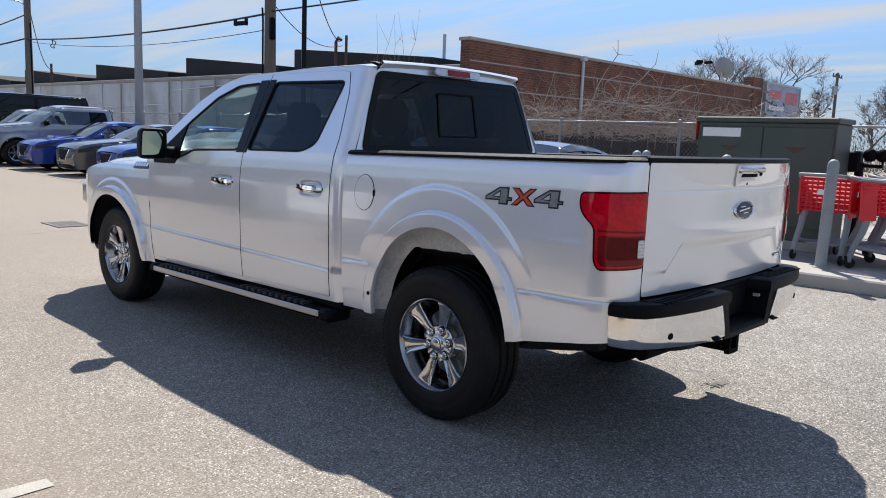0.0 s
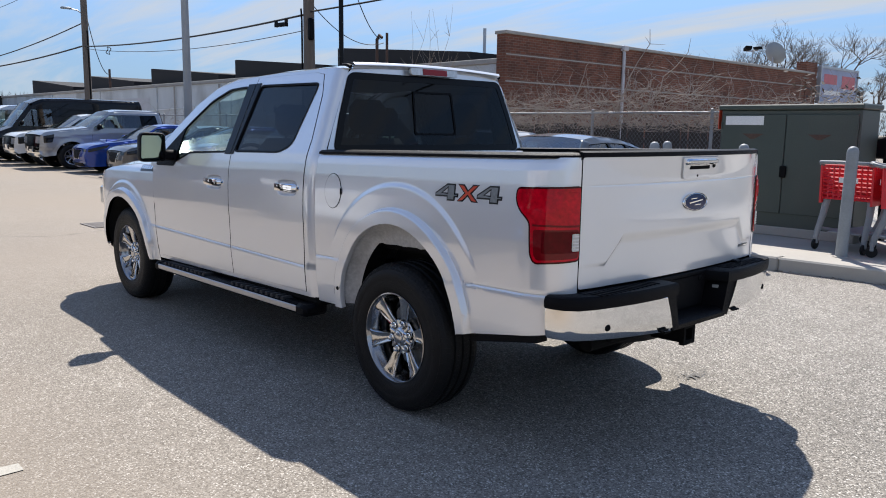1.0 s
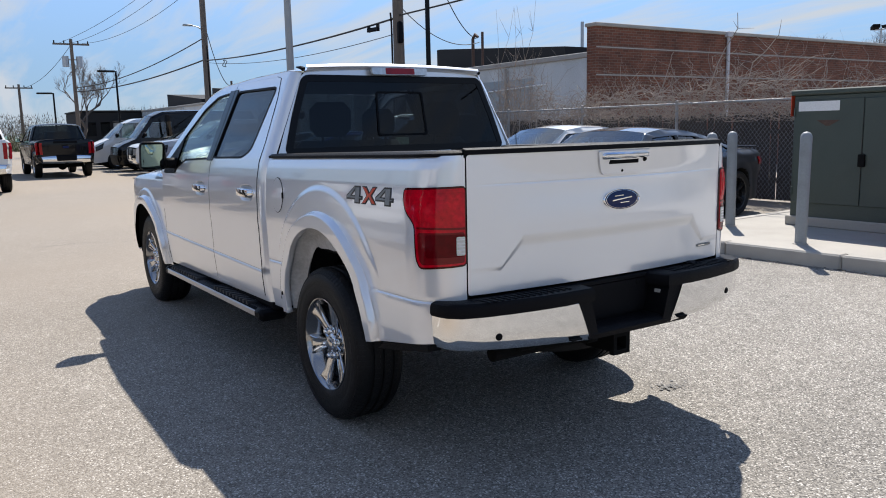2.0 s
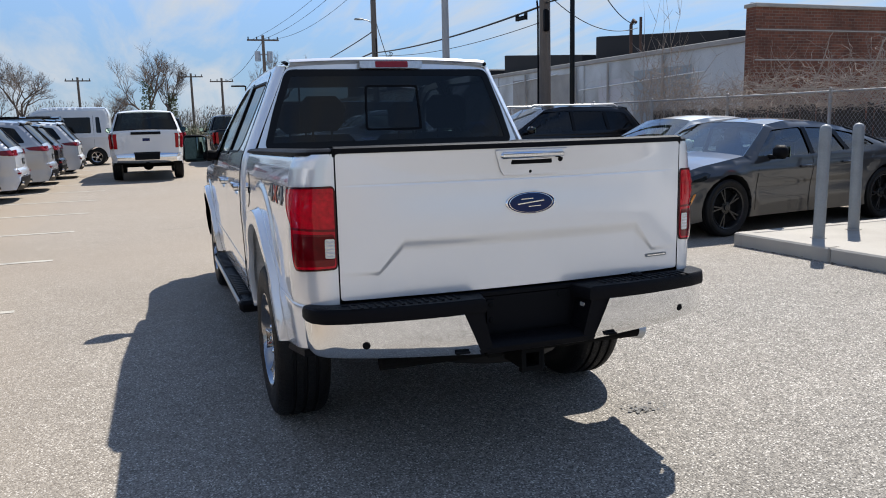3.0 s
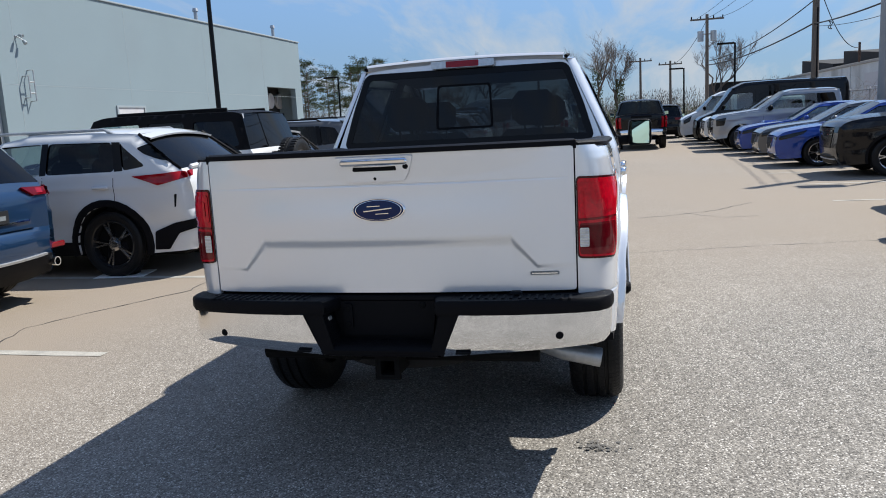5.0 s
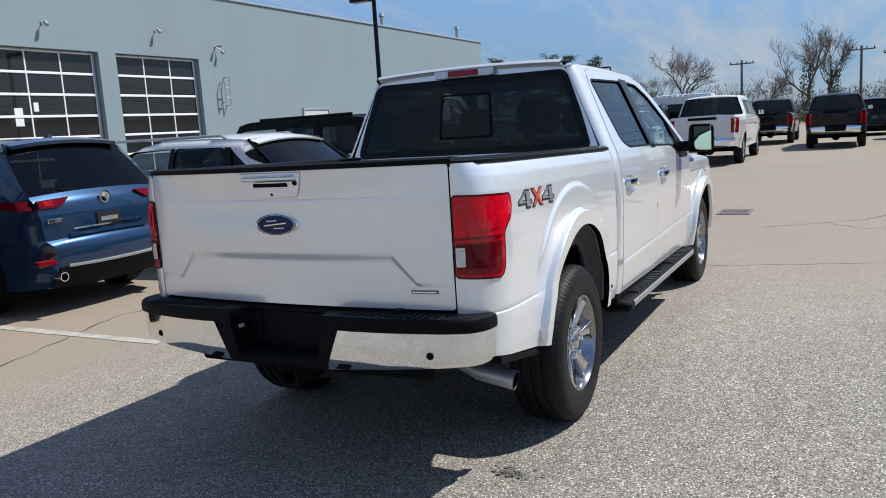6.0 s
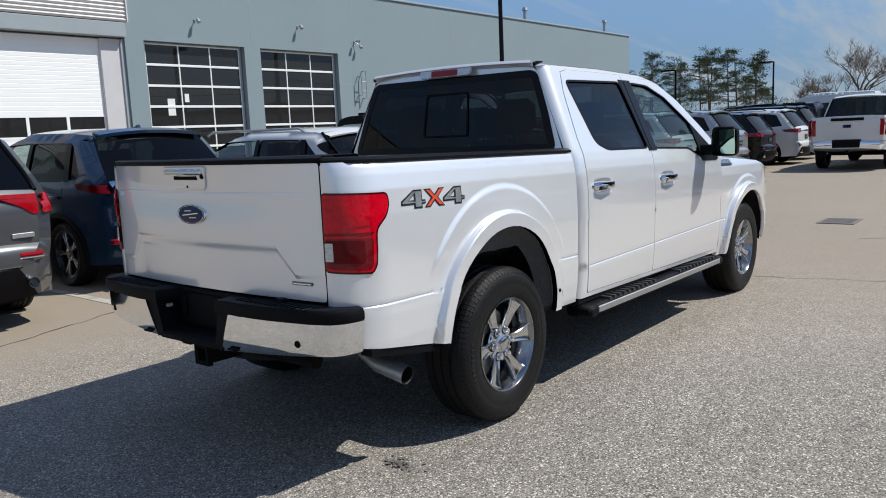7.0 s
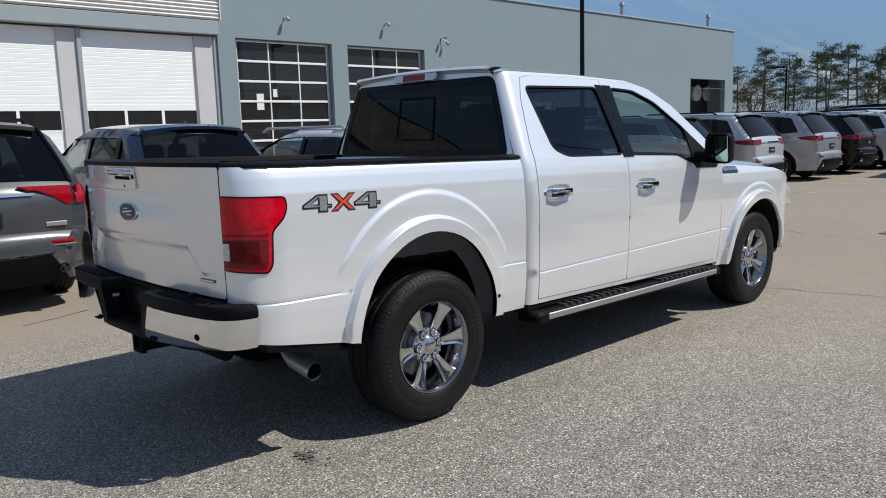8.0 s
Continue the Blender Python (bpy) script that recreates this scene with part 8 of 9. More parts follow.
roof_rails(c, -.75, 1.35, .66, 1.63, 'steel')

c = car("off_roader", left_row(-7.25, -4.24, 4.25), off_roader_spec(), 'white2', "white boxy off-roader with black hard top", "car")
spare = thing("spare_wheel", pose(-7.25, -3.99, .98), "chunky black spare wheel on an off-roader's tailgate", "wheel")
kit = wheel_kit(.41, .26, .225, 5, 'single', 'darkalloy')
part("tyre", kit['tyre'], None, spare); part("rim", kit['rim'], None, spare); part("barrel", kit['barrel'], None, spare)
part("carrier", Mesh().box(-.1, .1, -.32, .0, -.1, .1, .02), MT['trim'], spare)
tread = Mesh()
for i in range(44):
    a = 2 * math.pi * i / 44
    for y in (-.085, .085):
        tread.box(-.02, .02, y - .045, y + .045, .40, .422, .004)
        tread.move(pose(0, 0, 0, 0, math.degrees(a) + (4 if y > 0 else 0), 0), len(tread.v) - 24)
tagged(part("tread_block", tread, MT['rubber'], spare), kind="stuff")

ROW = [
    (-9.9, -4.75, dict(L=4.3, W=1.80, H=1.52, wb=2.65, belt=1.0, hood=.94, R=.33, rim=.22), 'palegrey', "pale grey hatchback beside an off-roader"),
    (-12.75, -4.35, dict(L=4.85, W=1.90, H=1.69, wb=2.82, belt=1.08), 'grey', "dark grey crossover with red tail lamps"),
    (-15.5, -4.15, dict(L=4.78, W=1.92, H=1.74, wb=2.85, belt=1.10), 'palegrey', "pale silver crossover with red tail lamps"),
    (-18.3, -3.85, dict(L=4.82, W=1.94, H=1.76, wb=2.91, belt=1.12), 'silver', "silver off-road wagon with red tail lamps"),
    (-21.1, -3.9, dict(L=4.6, W=1.86, H=1.68, wb=2.70, belt=1.07), 'black', "black crossover with red tail lamps"),
    (-23.9, -3.6, dict(L=4.82, W=1.94, H=1.76, wb=2.91, belt=1.12), 'white2', "white off-road wagon with red tail lamps"),
]
for x, y, kw, col, lab in ROW:
    q = suv_spec(**kw)
    b_ = kw['L'] / 2
    q['patches'] = [p for p in q['patches'] if p[0] != "bumper_trim"] + [
        ("bumper_trim", 'trim', [(b_, .54), (b_ - .01, .42), (b_ - .10, .28)], -1.0, 1.0, .010),
        ("bumper_line", 'chrome', [(b_ - .005, .565), (b_ - .003, .55)], -.86, .86, .013),
        ("tailgate_line", 'chrome' if col != 'black' else 'darkred', [(b_ - .076, kw['belt'] - .045), (b_ - .072, kw['belt'] - .07)], -.66, .66, .013)]
    c = car("crossover", left_row(x, y, kw['L']), q, col, lab)
    exhausts(c, b_ - .06, .40, (-.58, .58))
    for y_ in (-.66, .66):
        part("reflector", Mesh().box(b_ - .06, b_ + .012, y_ - .09, y_ + .09, .60, .635, .008), MT['darkred'], c)
    if kw['H'] > 1.65:
        roof_rails(c, -.6, 1.35, kw['W'] / 2 - .27, kw['H'] + .03)
c = car("crossover", left_row(-26.9, -3.9, 5.1), suv_spec(L=5.1, W=2.0, H=1.88, wb=3.0, belt=1.16), 'black', "black large crossover at the end of the row")
roof_rails(c, -.6, 1.6, .72, 1.92)
car("van", left_row(-30.0, -4.6, 5.2), van_spec(L=5.2, H=2.02), 'black', "dark low-roof passenger van", "van")
car("van", left_row(-33.2, -3.1, 4.5), van_spec(L=4.5, wb=2.9, H=2.42), 'white2', "white cargo van among the far cars", "van")
car("crossover", left_row(-36.5, -5.2, 4.7), suv_spec(), 'silver', "silver crossover among the far cars")

# pickups standing in the aisle
car("pickup_truck", pose(-23.1, -1.62, 0), pickup_spec(L=6.35, W=2.03, H=2.03, wb=4.05, fo=.97, R=.42, belt=1.38, hood=1.32), 'white2', "white heavy-duty pickup truck standing in the aisle", "truck")
car("pickup_truck", pose(-30.55, 1.72, 0), pickup_spec(), 'black', "black pickup truck standing in the aisle", "truck")
car("pickup_truck", pose(-36.3, -1.0, 0), pickup_spec(H=1.98), 'black', "black pickup truck behind a white one", "truck")
car("crossover", pose(-41.0, 3.2, 0), suv_spec(H=1.75), 'black', "black crossover far down the aisle")

# row along the fence
ch = sedan_spec(L=5.04, W=1.91, H=1.41, wsl=.56, cowl=.36, wb=3.05, fo=.98, R=.36, belt=.92, hood=.90, rim=.265, wheel=(5, 'double', 'darkalloy'))
f_ = -2.52
ch['segs'][:3] = [("front_bumper", 'body', [(f_ + .14, .15), (f_ + .03, .20), (f_, .34), (f_, .47)]),
                  ("front_fascia", 'body', [(f_, .47), (f_ + .035, .68)]),
                  ("bonnet", 'body', [(f_ + .035, .68), (f_ + .12, .765), (f_ + .6, .88), (f_ + 1.34, .98)])]
ch['segs'][4:7] = [("roof", 'body', [(f_ + 1.90, 1.36), (f_ + 2.30, 1.41), (f_ + 2.90, 1.385), (f_ + 3.42, 1.29)]),
                   ("rear_window", 'dark', [(f_ + 3.42, 1.29), (f_ + 4.13, 1.06)]),
                   ("boot_lid", 'body', [(f_ + 4.13, 1.06), (4.92 + f_, 1.045), (4.98 + f_, .96), (4.97 + f_, .72)])]
ch['windows'][1:] = [[(f_ + 2.53, .97), (f_ + 2.50, 1.315), (f_ + 2.95, 1.295), (f_ + 3.16, .995)],
                     [(f_ + 3.24, 1.0), (f_ + 3.06, 1.275), (f_ + 3.42, 1.215), (f_ + 3.80, 1.05)]]
ch['sidelamps']['darklamp'] = [[(f_ + .05, .685), (f_ + .30, .755), (f_ + .58, .815), (f_ + .66, .79), (f_ + .60, .735), (f_ + .30, .655), (f_ + .04, .575)]]
ch['sidelamps']['amber'] = [[(f_ + .44, .56), (f_ + .47, .56), (f_ + .40, .43), (f_ + .37, .43)]]
ch['step'] = .05
ch['mirrorpaint'] = 'trim'
ch['sideglass'] = ['glass', 'glass', 'glass']
ch['patches'] = [("grille", 'trim', [(f_ + .033, .672), (f_, .47)], -.72, .72, .010),
                 ("grille_bar", 'gloss', [(f_ + .022, .60), (f_ + .020, .585)], -.70, .70, .020),
                 ("grille_bar", 'gloss', [(f_ + .010, .54), (f_ + .008, .525)], -.70, .70, .020),
                 ("headlamp", 'darklamp', [(f_ + .035, .685), (f_ + .015, .575)], .74, 1.0, .012),
                 ("lamp_tube", 'clearlamp', [(f_ + .024, .598), (f_ + .02, .583)], .76, 1.0, .017),
                 ("lower_grille", 'trim', [(f_, .345), (f_ + .03, .20)], (-.66, -.58), (.66, .58), .012),
                 ("fog_pocket", 'trim', [(f_, .355), (f_ + .012, .265)], (.80, .76), .98, .012),
                 ("fog_lamp", 'clearlamp', [(f_, .335), (f_ + .004, .312)], .82, .96, .020),
                 ("chin_lip", 'gloss', [(f_ + .05, .19), (f_ + .13, .15)], -1.0, 1.0, .02),
                 ("tail_lamp", 'redlamp', [(2.46, 1.0), (2.45, .86)], .0, 1.0, .012)]
c = car("sedan", pose(-4.90, 6.585, 0, 0, 0, 97.4), ch, 'midgrey', "dark grey four-door sedan with black wheels")
part("boot_spoiler", Mesh().box(2.2, 2.42, -.75, .75, 1.075, 1.10, .01), MT['midgrey'], c)
fu = sedan_spec(L=4.87, W=1.85, H=1.46, wsl=.74)
f_ = -2.435
fu['segs'][:3] = [("front_bumper", 'body', [(f_ + .12, .20), (f_ + .02, .26), (f_, .40)]),
                  ("front_fascia", 'body', [(f_, .40), (f_ + .03, .69)]),
                  ("bonnet", 'body', [(f_ + .03, .69), (f_ + .13, .79), (f_ + .6, .90), (f_ + 1.47, 1.0)])]
fu['sidelamps']['darklamp'] = [[(f_ + .10, .715), (f_ + .34, .765), (f_ + .62, .815), (f_ + .50, .74), (f_ + .12, .665)]]
fu['step'] = .05
fu['sideglass'] = ['glass', 'glass', 'glass']
fu['patches'] = [("grille", 'trim', [(f_ + .03, .675), (f_ + .015, .56), (f_ + .005, .46)], (-.58, -.44), (.58, .44), .010),
                 ("headlamp", 'darklamp', [(f_ + .04, .715), (f_ + .03, .665)], (.74, .80), 1.0, .010),
                 ("number_plate", 'decal', [(f_, .43), (f_ + .004, .335)], -.18, .18, .03),
                 ("lower_grille", 'trim', [(f_ + .004, .345), (f_ + .04, .245)], (-.66, -.76), (.66, .76), .010),
                 ("bumper_line", 'chrome', [(f_ + .05, .24), (f_ + .06, .226)], -.78, .78, .014),
                 ("tail_lamp", 'redlamp', [(2.375, .96), (2.365, .81)], .35, 1.0, .012)]
for i_ in range(6):
    z_ = .645 - .034 * i_
    fu['patches'].append(("grille_bar", 'chrome', [(f_ + .024 - .003 * i_, z_), (f_ + .022 - .003 * i_, z_ - .011)], -.55 + .02 * i_, .55 - .02 * i_, .018))
c = car("sedan", right_row(-7.45, 4.72, 4.87), fu, 'white2', "white four-door sedan with silver grille bars")
ex = suv_spec(L=5.04, W=2.0, H=1.78, wb=2.86, fo=.95, R=.38, belt=1.14, hood=1.12, rim=.25, wheel=(5, 'double', 'alloy'))
ex['step'] = .05
ex['sideglass'] = ['sidetint', 'dark', 'dark']
ex['patches'] += [("grille_bar", 'chrome', [(-2.495, z_), (-2.497, z_ - .022)], -.60, .60, .020) for z_ in (.92, .84, .76)] + [("bumper_line", 'steel', [(-2.49, .36), (-2.485, .34)], -.8, .8, .016)]
ex['sidepieces'] = [("door_moulding", 'chrome', [(-.95, .475), (.62, .475), (.62, .455), (-.95, .455)], .006)]
c = car("crossover", right_row(-13.5, 5.12, 5.04), ex, 'black', "black three-row crossover with silver wheels")
roof_rails(c, -.7, 1.7, .72, 1.82, 'steel')
car("sedan", right_row(-16.6, 4.55, 4.64), sedan_spec(L=4.64, W=1.82, H=1.45, wb=2.71), 'blue', "bright blue compact sedan")
car("sedan", right_row(-19.35, 4.6, 4.9), sedan_spec(L=4.9, W=1.85, H=1.44, wb=2.83), 'grey', "dark grey four-door sedan")
c = car("sedan", right_row(-22.1, 4.5, 4.6), sedan_spec(L=4.6, W=1.80, H=1.47, wb=2.65), 'blue', "bright blue sedan with a bonnet scoop")
part("bonnet_scoop", Mesh().box(-1.55, -1.15, -.3, .3, .93, 1.02, .04), MT['blue'], c)
car("pickup_truck", right_row(-25.0, 4.0, 5.8), pickup_spec(L=5.8, H=1.94), 'silver', "silver grey pickup truck with chrome bumper", "truck")
car("pickup_truck", right_row(-27.9, 4.0, 5.4), pickup_spec(L=5.4, W=1.9, H=1.80, wb=3.24, belt=1.2, hood=1.12), 'white2', "white mid-size pickup truck", "truck")
car("van", right_row(-31.2, 4.0, 5.9), van_spec(), 'black', "tall black passenger van", "van")
car("van", right_row(-34.6, 3.6, 5.9), van_spec(H=2.2), 'white2', "white cargo van far down the row", "van")
car("crossover", right_row(-37.8, 4.6, 4.7), suv_spec(), 'black', "black crossover far down the row")
car("crossover", right_row(-40.6, 4.6, 4.7), suv_spec(), 'white2', "white crossover far down the row")


# ---- fence, boards and dead vines behind the cars ----
FY = 10.25
fence = thing("chain_link_fence", pose(0, FY, 0), "galvanised chain-link fence with a top rail", "fence")
post = build("post", Mesh().cyl((0, 0, 0), (0, 0, 1.9), .032, n=10).lathe([(.036, 0), (.036, .03), (.0, .06)], 10, pose(0, 0, 1.9, 90, 0, 0)), MT['fencesteel'], 40)
for k in range(20):
    part("post", post, None, fence, at=pose(6.6 - 2.75 * k, 0, 0))
for k in range(10):
    part("top_rail", Mesh().cyl((6.6 - 5.5 * k, 0, 1.87), (1.1 - 5.5 * k, 0, 1.87), .021, n=8), MT['fencesteel'], fence, smooth=40)
net = Mesh()
x = -22.0
while x < 6.5:
    for s in (-1, 1):
        dx = 1.8 * .85
        net.tube([(x, .03 * s * .2, .05), (x + s * dx, .03 * s * .2, 1.85)], .0022, 3, caps=False)
    x += .085
tagged(part("wire_mesh", net, MT['fencesteel'], fence, fix=False), kind="stuff")

boards = thing("board_fence", pose(0, FY + .35, 0), "dark brown weathered board fence behind the chain link", "fence")
rnd = random.Random(11)
bd = [build("board", Mesh().box(-.068, .068, -.011, .011, 0.03, 1.60 + .03 * k, .006), MT['slat']) for k in range(3)]
for k in range(74):
    part("board", bd[rnd.randrange(3)], None, boards, at=pose(-13.0 + .1425 * k, rnd.uniform(-.006, .006), 0, rnd.uniform(-.8, .8), rnd.uniform(-.7, .7), 0))
for z in (.35, 1.25):
    part("rail", Mesh().box(-13.1, -2.4, .012, .05, z, z + .09), MT['slat'], boards)


def vines():
    rnd = random.Random(5)
    m = Mesh()
    def strand(x, y, z, n, step, up, r):
        p = Vector((x, y, z))
        d = Vector((rnd.uniform(-1, 1), rnd.uniform(-.35, .35), rnd.uniform(-.2, 1) * up))
        pts = [p.copy()]
        for i in range(n):
            d = (d + Vector((rnd.gauss(0, .45), rnd.gauss(0, .22), rnd.gauss(-.06, .35)))).normalized()
            p = p + d * step
            low = 1.62 if x > -13.4 and rnd.random() < .93 else .1
            if p.z < low:
                p.z = max(p.z, low - .12); d.z = abs(d.z)
            p.y = max(p.y, FY - .25)
            pts.append(p.copy())
        m.tube(pts, [r * (1 - .7 * i / n) for i in range(n + 1)], 4, caps=False)
    for k in range(1700):
        x = rnd.uniform(-13.5, -2.2)
        lift = 1.15 + .55 * math.exp(-((x + 5.9) / 1.3) ** 2) + .9 * math.exp(-((x + 12.6) / 1.0) ** 2) + .35 * math.exp(-((x + 8.8) / 1.2) ** 2)
        strand(x, FY + rnd.uniform(-.1, .9), 1.5 + (lift - .75) * rnd.random() ** 1.3, rnd.randint(6, 11), rnd.uniform(.07, .15), .6, rnd.uniform(.0032, .0075))
    for k in range(420):     # sparser growth along the far fence
        x = rnd.uniform(-34, -13.5)
        strand(x, FY + rnd.uniform(-.1, .6), rnd.uniform(.4, 1.9), rnd.randint(4, 7), .2, .8, rnd.uniform(.004, .007))
    for k in range(44):      # tall bare shoots
        x, y = rnd.gauss(-12.9, .55), FY + rnd.uniform(.1, .8)
        h = rnd.uniform(2.0, 3.5) if k % 9 else 4.6
        pts = [(x + rnd.gauss(0, .05) * i + rnd.uniform(-.3, .3) * i / 6, y, h * i / 6) for i in range(7)]
        m.tube(pts, [.014 * (1 - .8 * i / 6) for i in range(7)], 4, caps=False)
        for j in range(5):
            i = rnd.randint(2, 5)
            a = Vector(pts[i])
            m.tube([a, a + Vector((rnd.uniform(-.5, .5), rnd.uniform(-.2, .2), rnd.uniform(.1, .6)))], [.006, .002], 3, caps=False)
    for x0, x1, z1 in ((-7.6, -6.2, 3.6), (-7.2, -5.4, 3.1), (-8.6, -7.9, 3.0)):
        pts = [(x0 + (x1 - x0) * t + rnd.gauss(0, .06), FY + .7, 1.0 + (z1 - 1.0) * t + rnd.gauss(0, .04)) for t in np.linspace(0, 1, 9)]
        m.tube(pts, [.022 * (1 - .7 * t) for t in np.linspace(0, 1, 9)], 5, caps=False)
        for j in range(7):
            a = Vector(pts[rnd.randint(2, 8)])
            m.tube([a, a + Vector((rnd.uniform(-.5, .6), rnd.uniform(-.2, .2), rnd.uniform(-.1, .5)))], [.008, .003], 3, caps=False)
    tagged(part("dead_vines", m, MT['vine'], fix=False), "tangled leafless vines grown over the fence", "vines", kind="stuff")


vines()


def leaf_clumps(name, boxes, n, size, mat_key, label, seed, kind="stuff", cat="bushes"):
    rnd = random.Random(seed)
    m = Mesh()
    for (x0, x1, y0, y1, z0, z1), share in boxes:
        cl = [(rnd.uniform(x0, x1), rnd.uniform(y0, y1), z0 + (z1 - z0) * rnd.random() ** 1.3, rnd.uniform(.5, 1.3)) for _ in range(max(3, int(n * share / 60)))]
        for k in range(int(n * share)):
            cx, cy, cz, r = cl[rnd.randrange(len(cl))]
            p = Vector((cx + rnd.gauss(0, r * .5) * size * 6, cy + rnd.gauss(0, r * .5) * size * 6, max(.03, cz + rnd.gauss(0, r * .4) * size * 6)))
            a, b = rnd.uniform(0, 6.28), rnd.uniform(-1, 1)
            u = Vector((math.cos(a), math.sin(a), b)).normalized() * size * rnd.uniform(.6, 1.6)
            v = u.orthogonal().normalized() * size * rnd.uniform(.15, .5)
            m.add([p - u, p + v, p + u, p - v], [(0, 1, 2, 3)])
    tagged(part(name, m, MT[mat_key], fix=False), label, cat, kind=kind)


leaf_clumps("scrub", [((-4, 9, 11.5, 14.5, 0, 1.5), 1.0)], 2600, .05, 'scrub', "green and brown scrub beyond the fence", 3)
leaf_clumps("brushwood", [((-4, 9, 12, 15, .3, 2.4), 1.0)], 1800, .06, 'brush', "dry brushwood beyond the fence", 4)

# ---- green utility cabinet ----
cabn = thing("utility_cabinet", pose(-1.45, 6.80, .146), "dark olive green steel utility cabinet, double doors, faded warning marks", "cabinet")
part("body", Mesh().box(-.92, .92, 0.02, .62, 0.0, 1.66, .012), MT['cabgreen'], cabn, smooth=30)
part("plinth", Mesh().box(-.96, .96, -.02, .66, -.0, .12, .01), MT['concrete'], cabn)
part("lid", Mesh().box(-.95, .95, -.02, .65, 1.66, 1.73, .014), MT['cabgreen'], cabn, smooth=30)
part("lid_edge", Mesh().box(-.952, -.945, -.0, .45, 1.40, 1.66), MT['decalred'], cabn, "red reflective edge strip")
for x0, x1 in ((-.89, -.005), (.005, .89)):
    d = part("door", Mesh().box(x0, x1, -.0, .02, .30, 1.60, .006), MT['cabgreen'], cabn, smooth=30)
    for z in (.45, 1.45):
        xh = x0 + .0 if x0 < -.5 else x1
        part("hinge", Mesh().cyl((xh, -.008, z - .05), (xh, -.008, z + .05), .012, n=8), MT['cabgreen'], d)
part("notice", Mesh().box(-.84, -.30, -.006, -.0025, 1.46, 1.58, .001), MT['paper'], cabn, "pale paper notice strip")
part("latch", Mesh().box(-.03, .05, -.035, -.0, .78, .93, .006), MT['under'], cabn)
for x_, r_ in ((-.44, 1), (.44, 1)):
    part("warning_mark", Mesh().prism([(x_ - .15, 1.345), (x_ + .15, 1.345), (x_ + .02, 1.275), (x_ - .03, 1.275)], -.0035, -.001), MT['rusty'], cabn, "faded red warning mark")
gm = thing("gas_meter", pose(-.42, 7.50, .146), "black gas meter with two round heads on a riser pipe", "meter")
part("riser", Mesh().tube([(0, 0, 0), (0, 0, 1.18)], .055, 10), MT['trim'], gm, smooth=40)
part("body", Mesh().box(-.16, .02, -.10, .10, 1.05, 1.33, .03), MT['trim'], gm, smooth=40)
for x_ in (.12, .27):
    part("head", Mesh().lathe([(0, .07), (.05, .065), (.085, .03), (.085, -.03), (.05, -.065), (0, -.07)], 16, pose(x_, 0, 1.28)), MT['trim'], gm, smooth=40)
part("pipe", Mesh().tube([(0, 0, 1.14), (.27, 0, 1.14), (.27, 0, 1.22)], .025, 8), MT['trim'], gm, smooth=40)

# ---- bollards ----
for x, y, tilt in ((-2.48, 5.32, 1.0), (-2.77, 6.14, -.5), (-1.31, 5.40, .5), (-0.18, 5.60, 1.2)):
    t = thing("bollard", pose(x, y, .14, 0, tilt, 0), "chipped grey steel bollard with a rounded top", "bollard", group="bollards on the island")
    m = Mesh()
    m.lathe([(.062, 0), (.062, 1.16), (.060, 1.185), (.050, 1.21), (.030, 1.228), (0, 1.235)], 20, pose(0, 0, 0, 90, 0, 0))
    part("post", m, MT['bollard'], t, smooth=50)
    part("collar", Mesh().lathe([(.085, 0.0), (.085, .012), (.064, .02)], 20, pose(0, 0, 0, 90, 0, 0)), MT['concrete'], t, smooth=40)


# ---- shopping carts ----
def lattice(m, p00, p10, p11, p01, nu, nv, r):
    """Bars across a four-cornered panel."""
    P = [Vector(q) for q in (p00, p10, p11, p01)]
    def at(u, v):
        return (P[0] * (1 - u) + P[1] * u) * (1 - v) + (P[3] * (1 - u) + P[2] * u) * v
    for i in range(nu + 1):
        m.tube([at(i / nu, 0), at(i / nu, 1)], r, 4, caps=False)
    for j in range(nv + 1):
        m.tube([at(0, j / nv), at(1, j / nv)], r * 1.15, 4, caps=False)


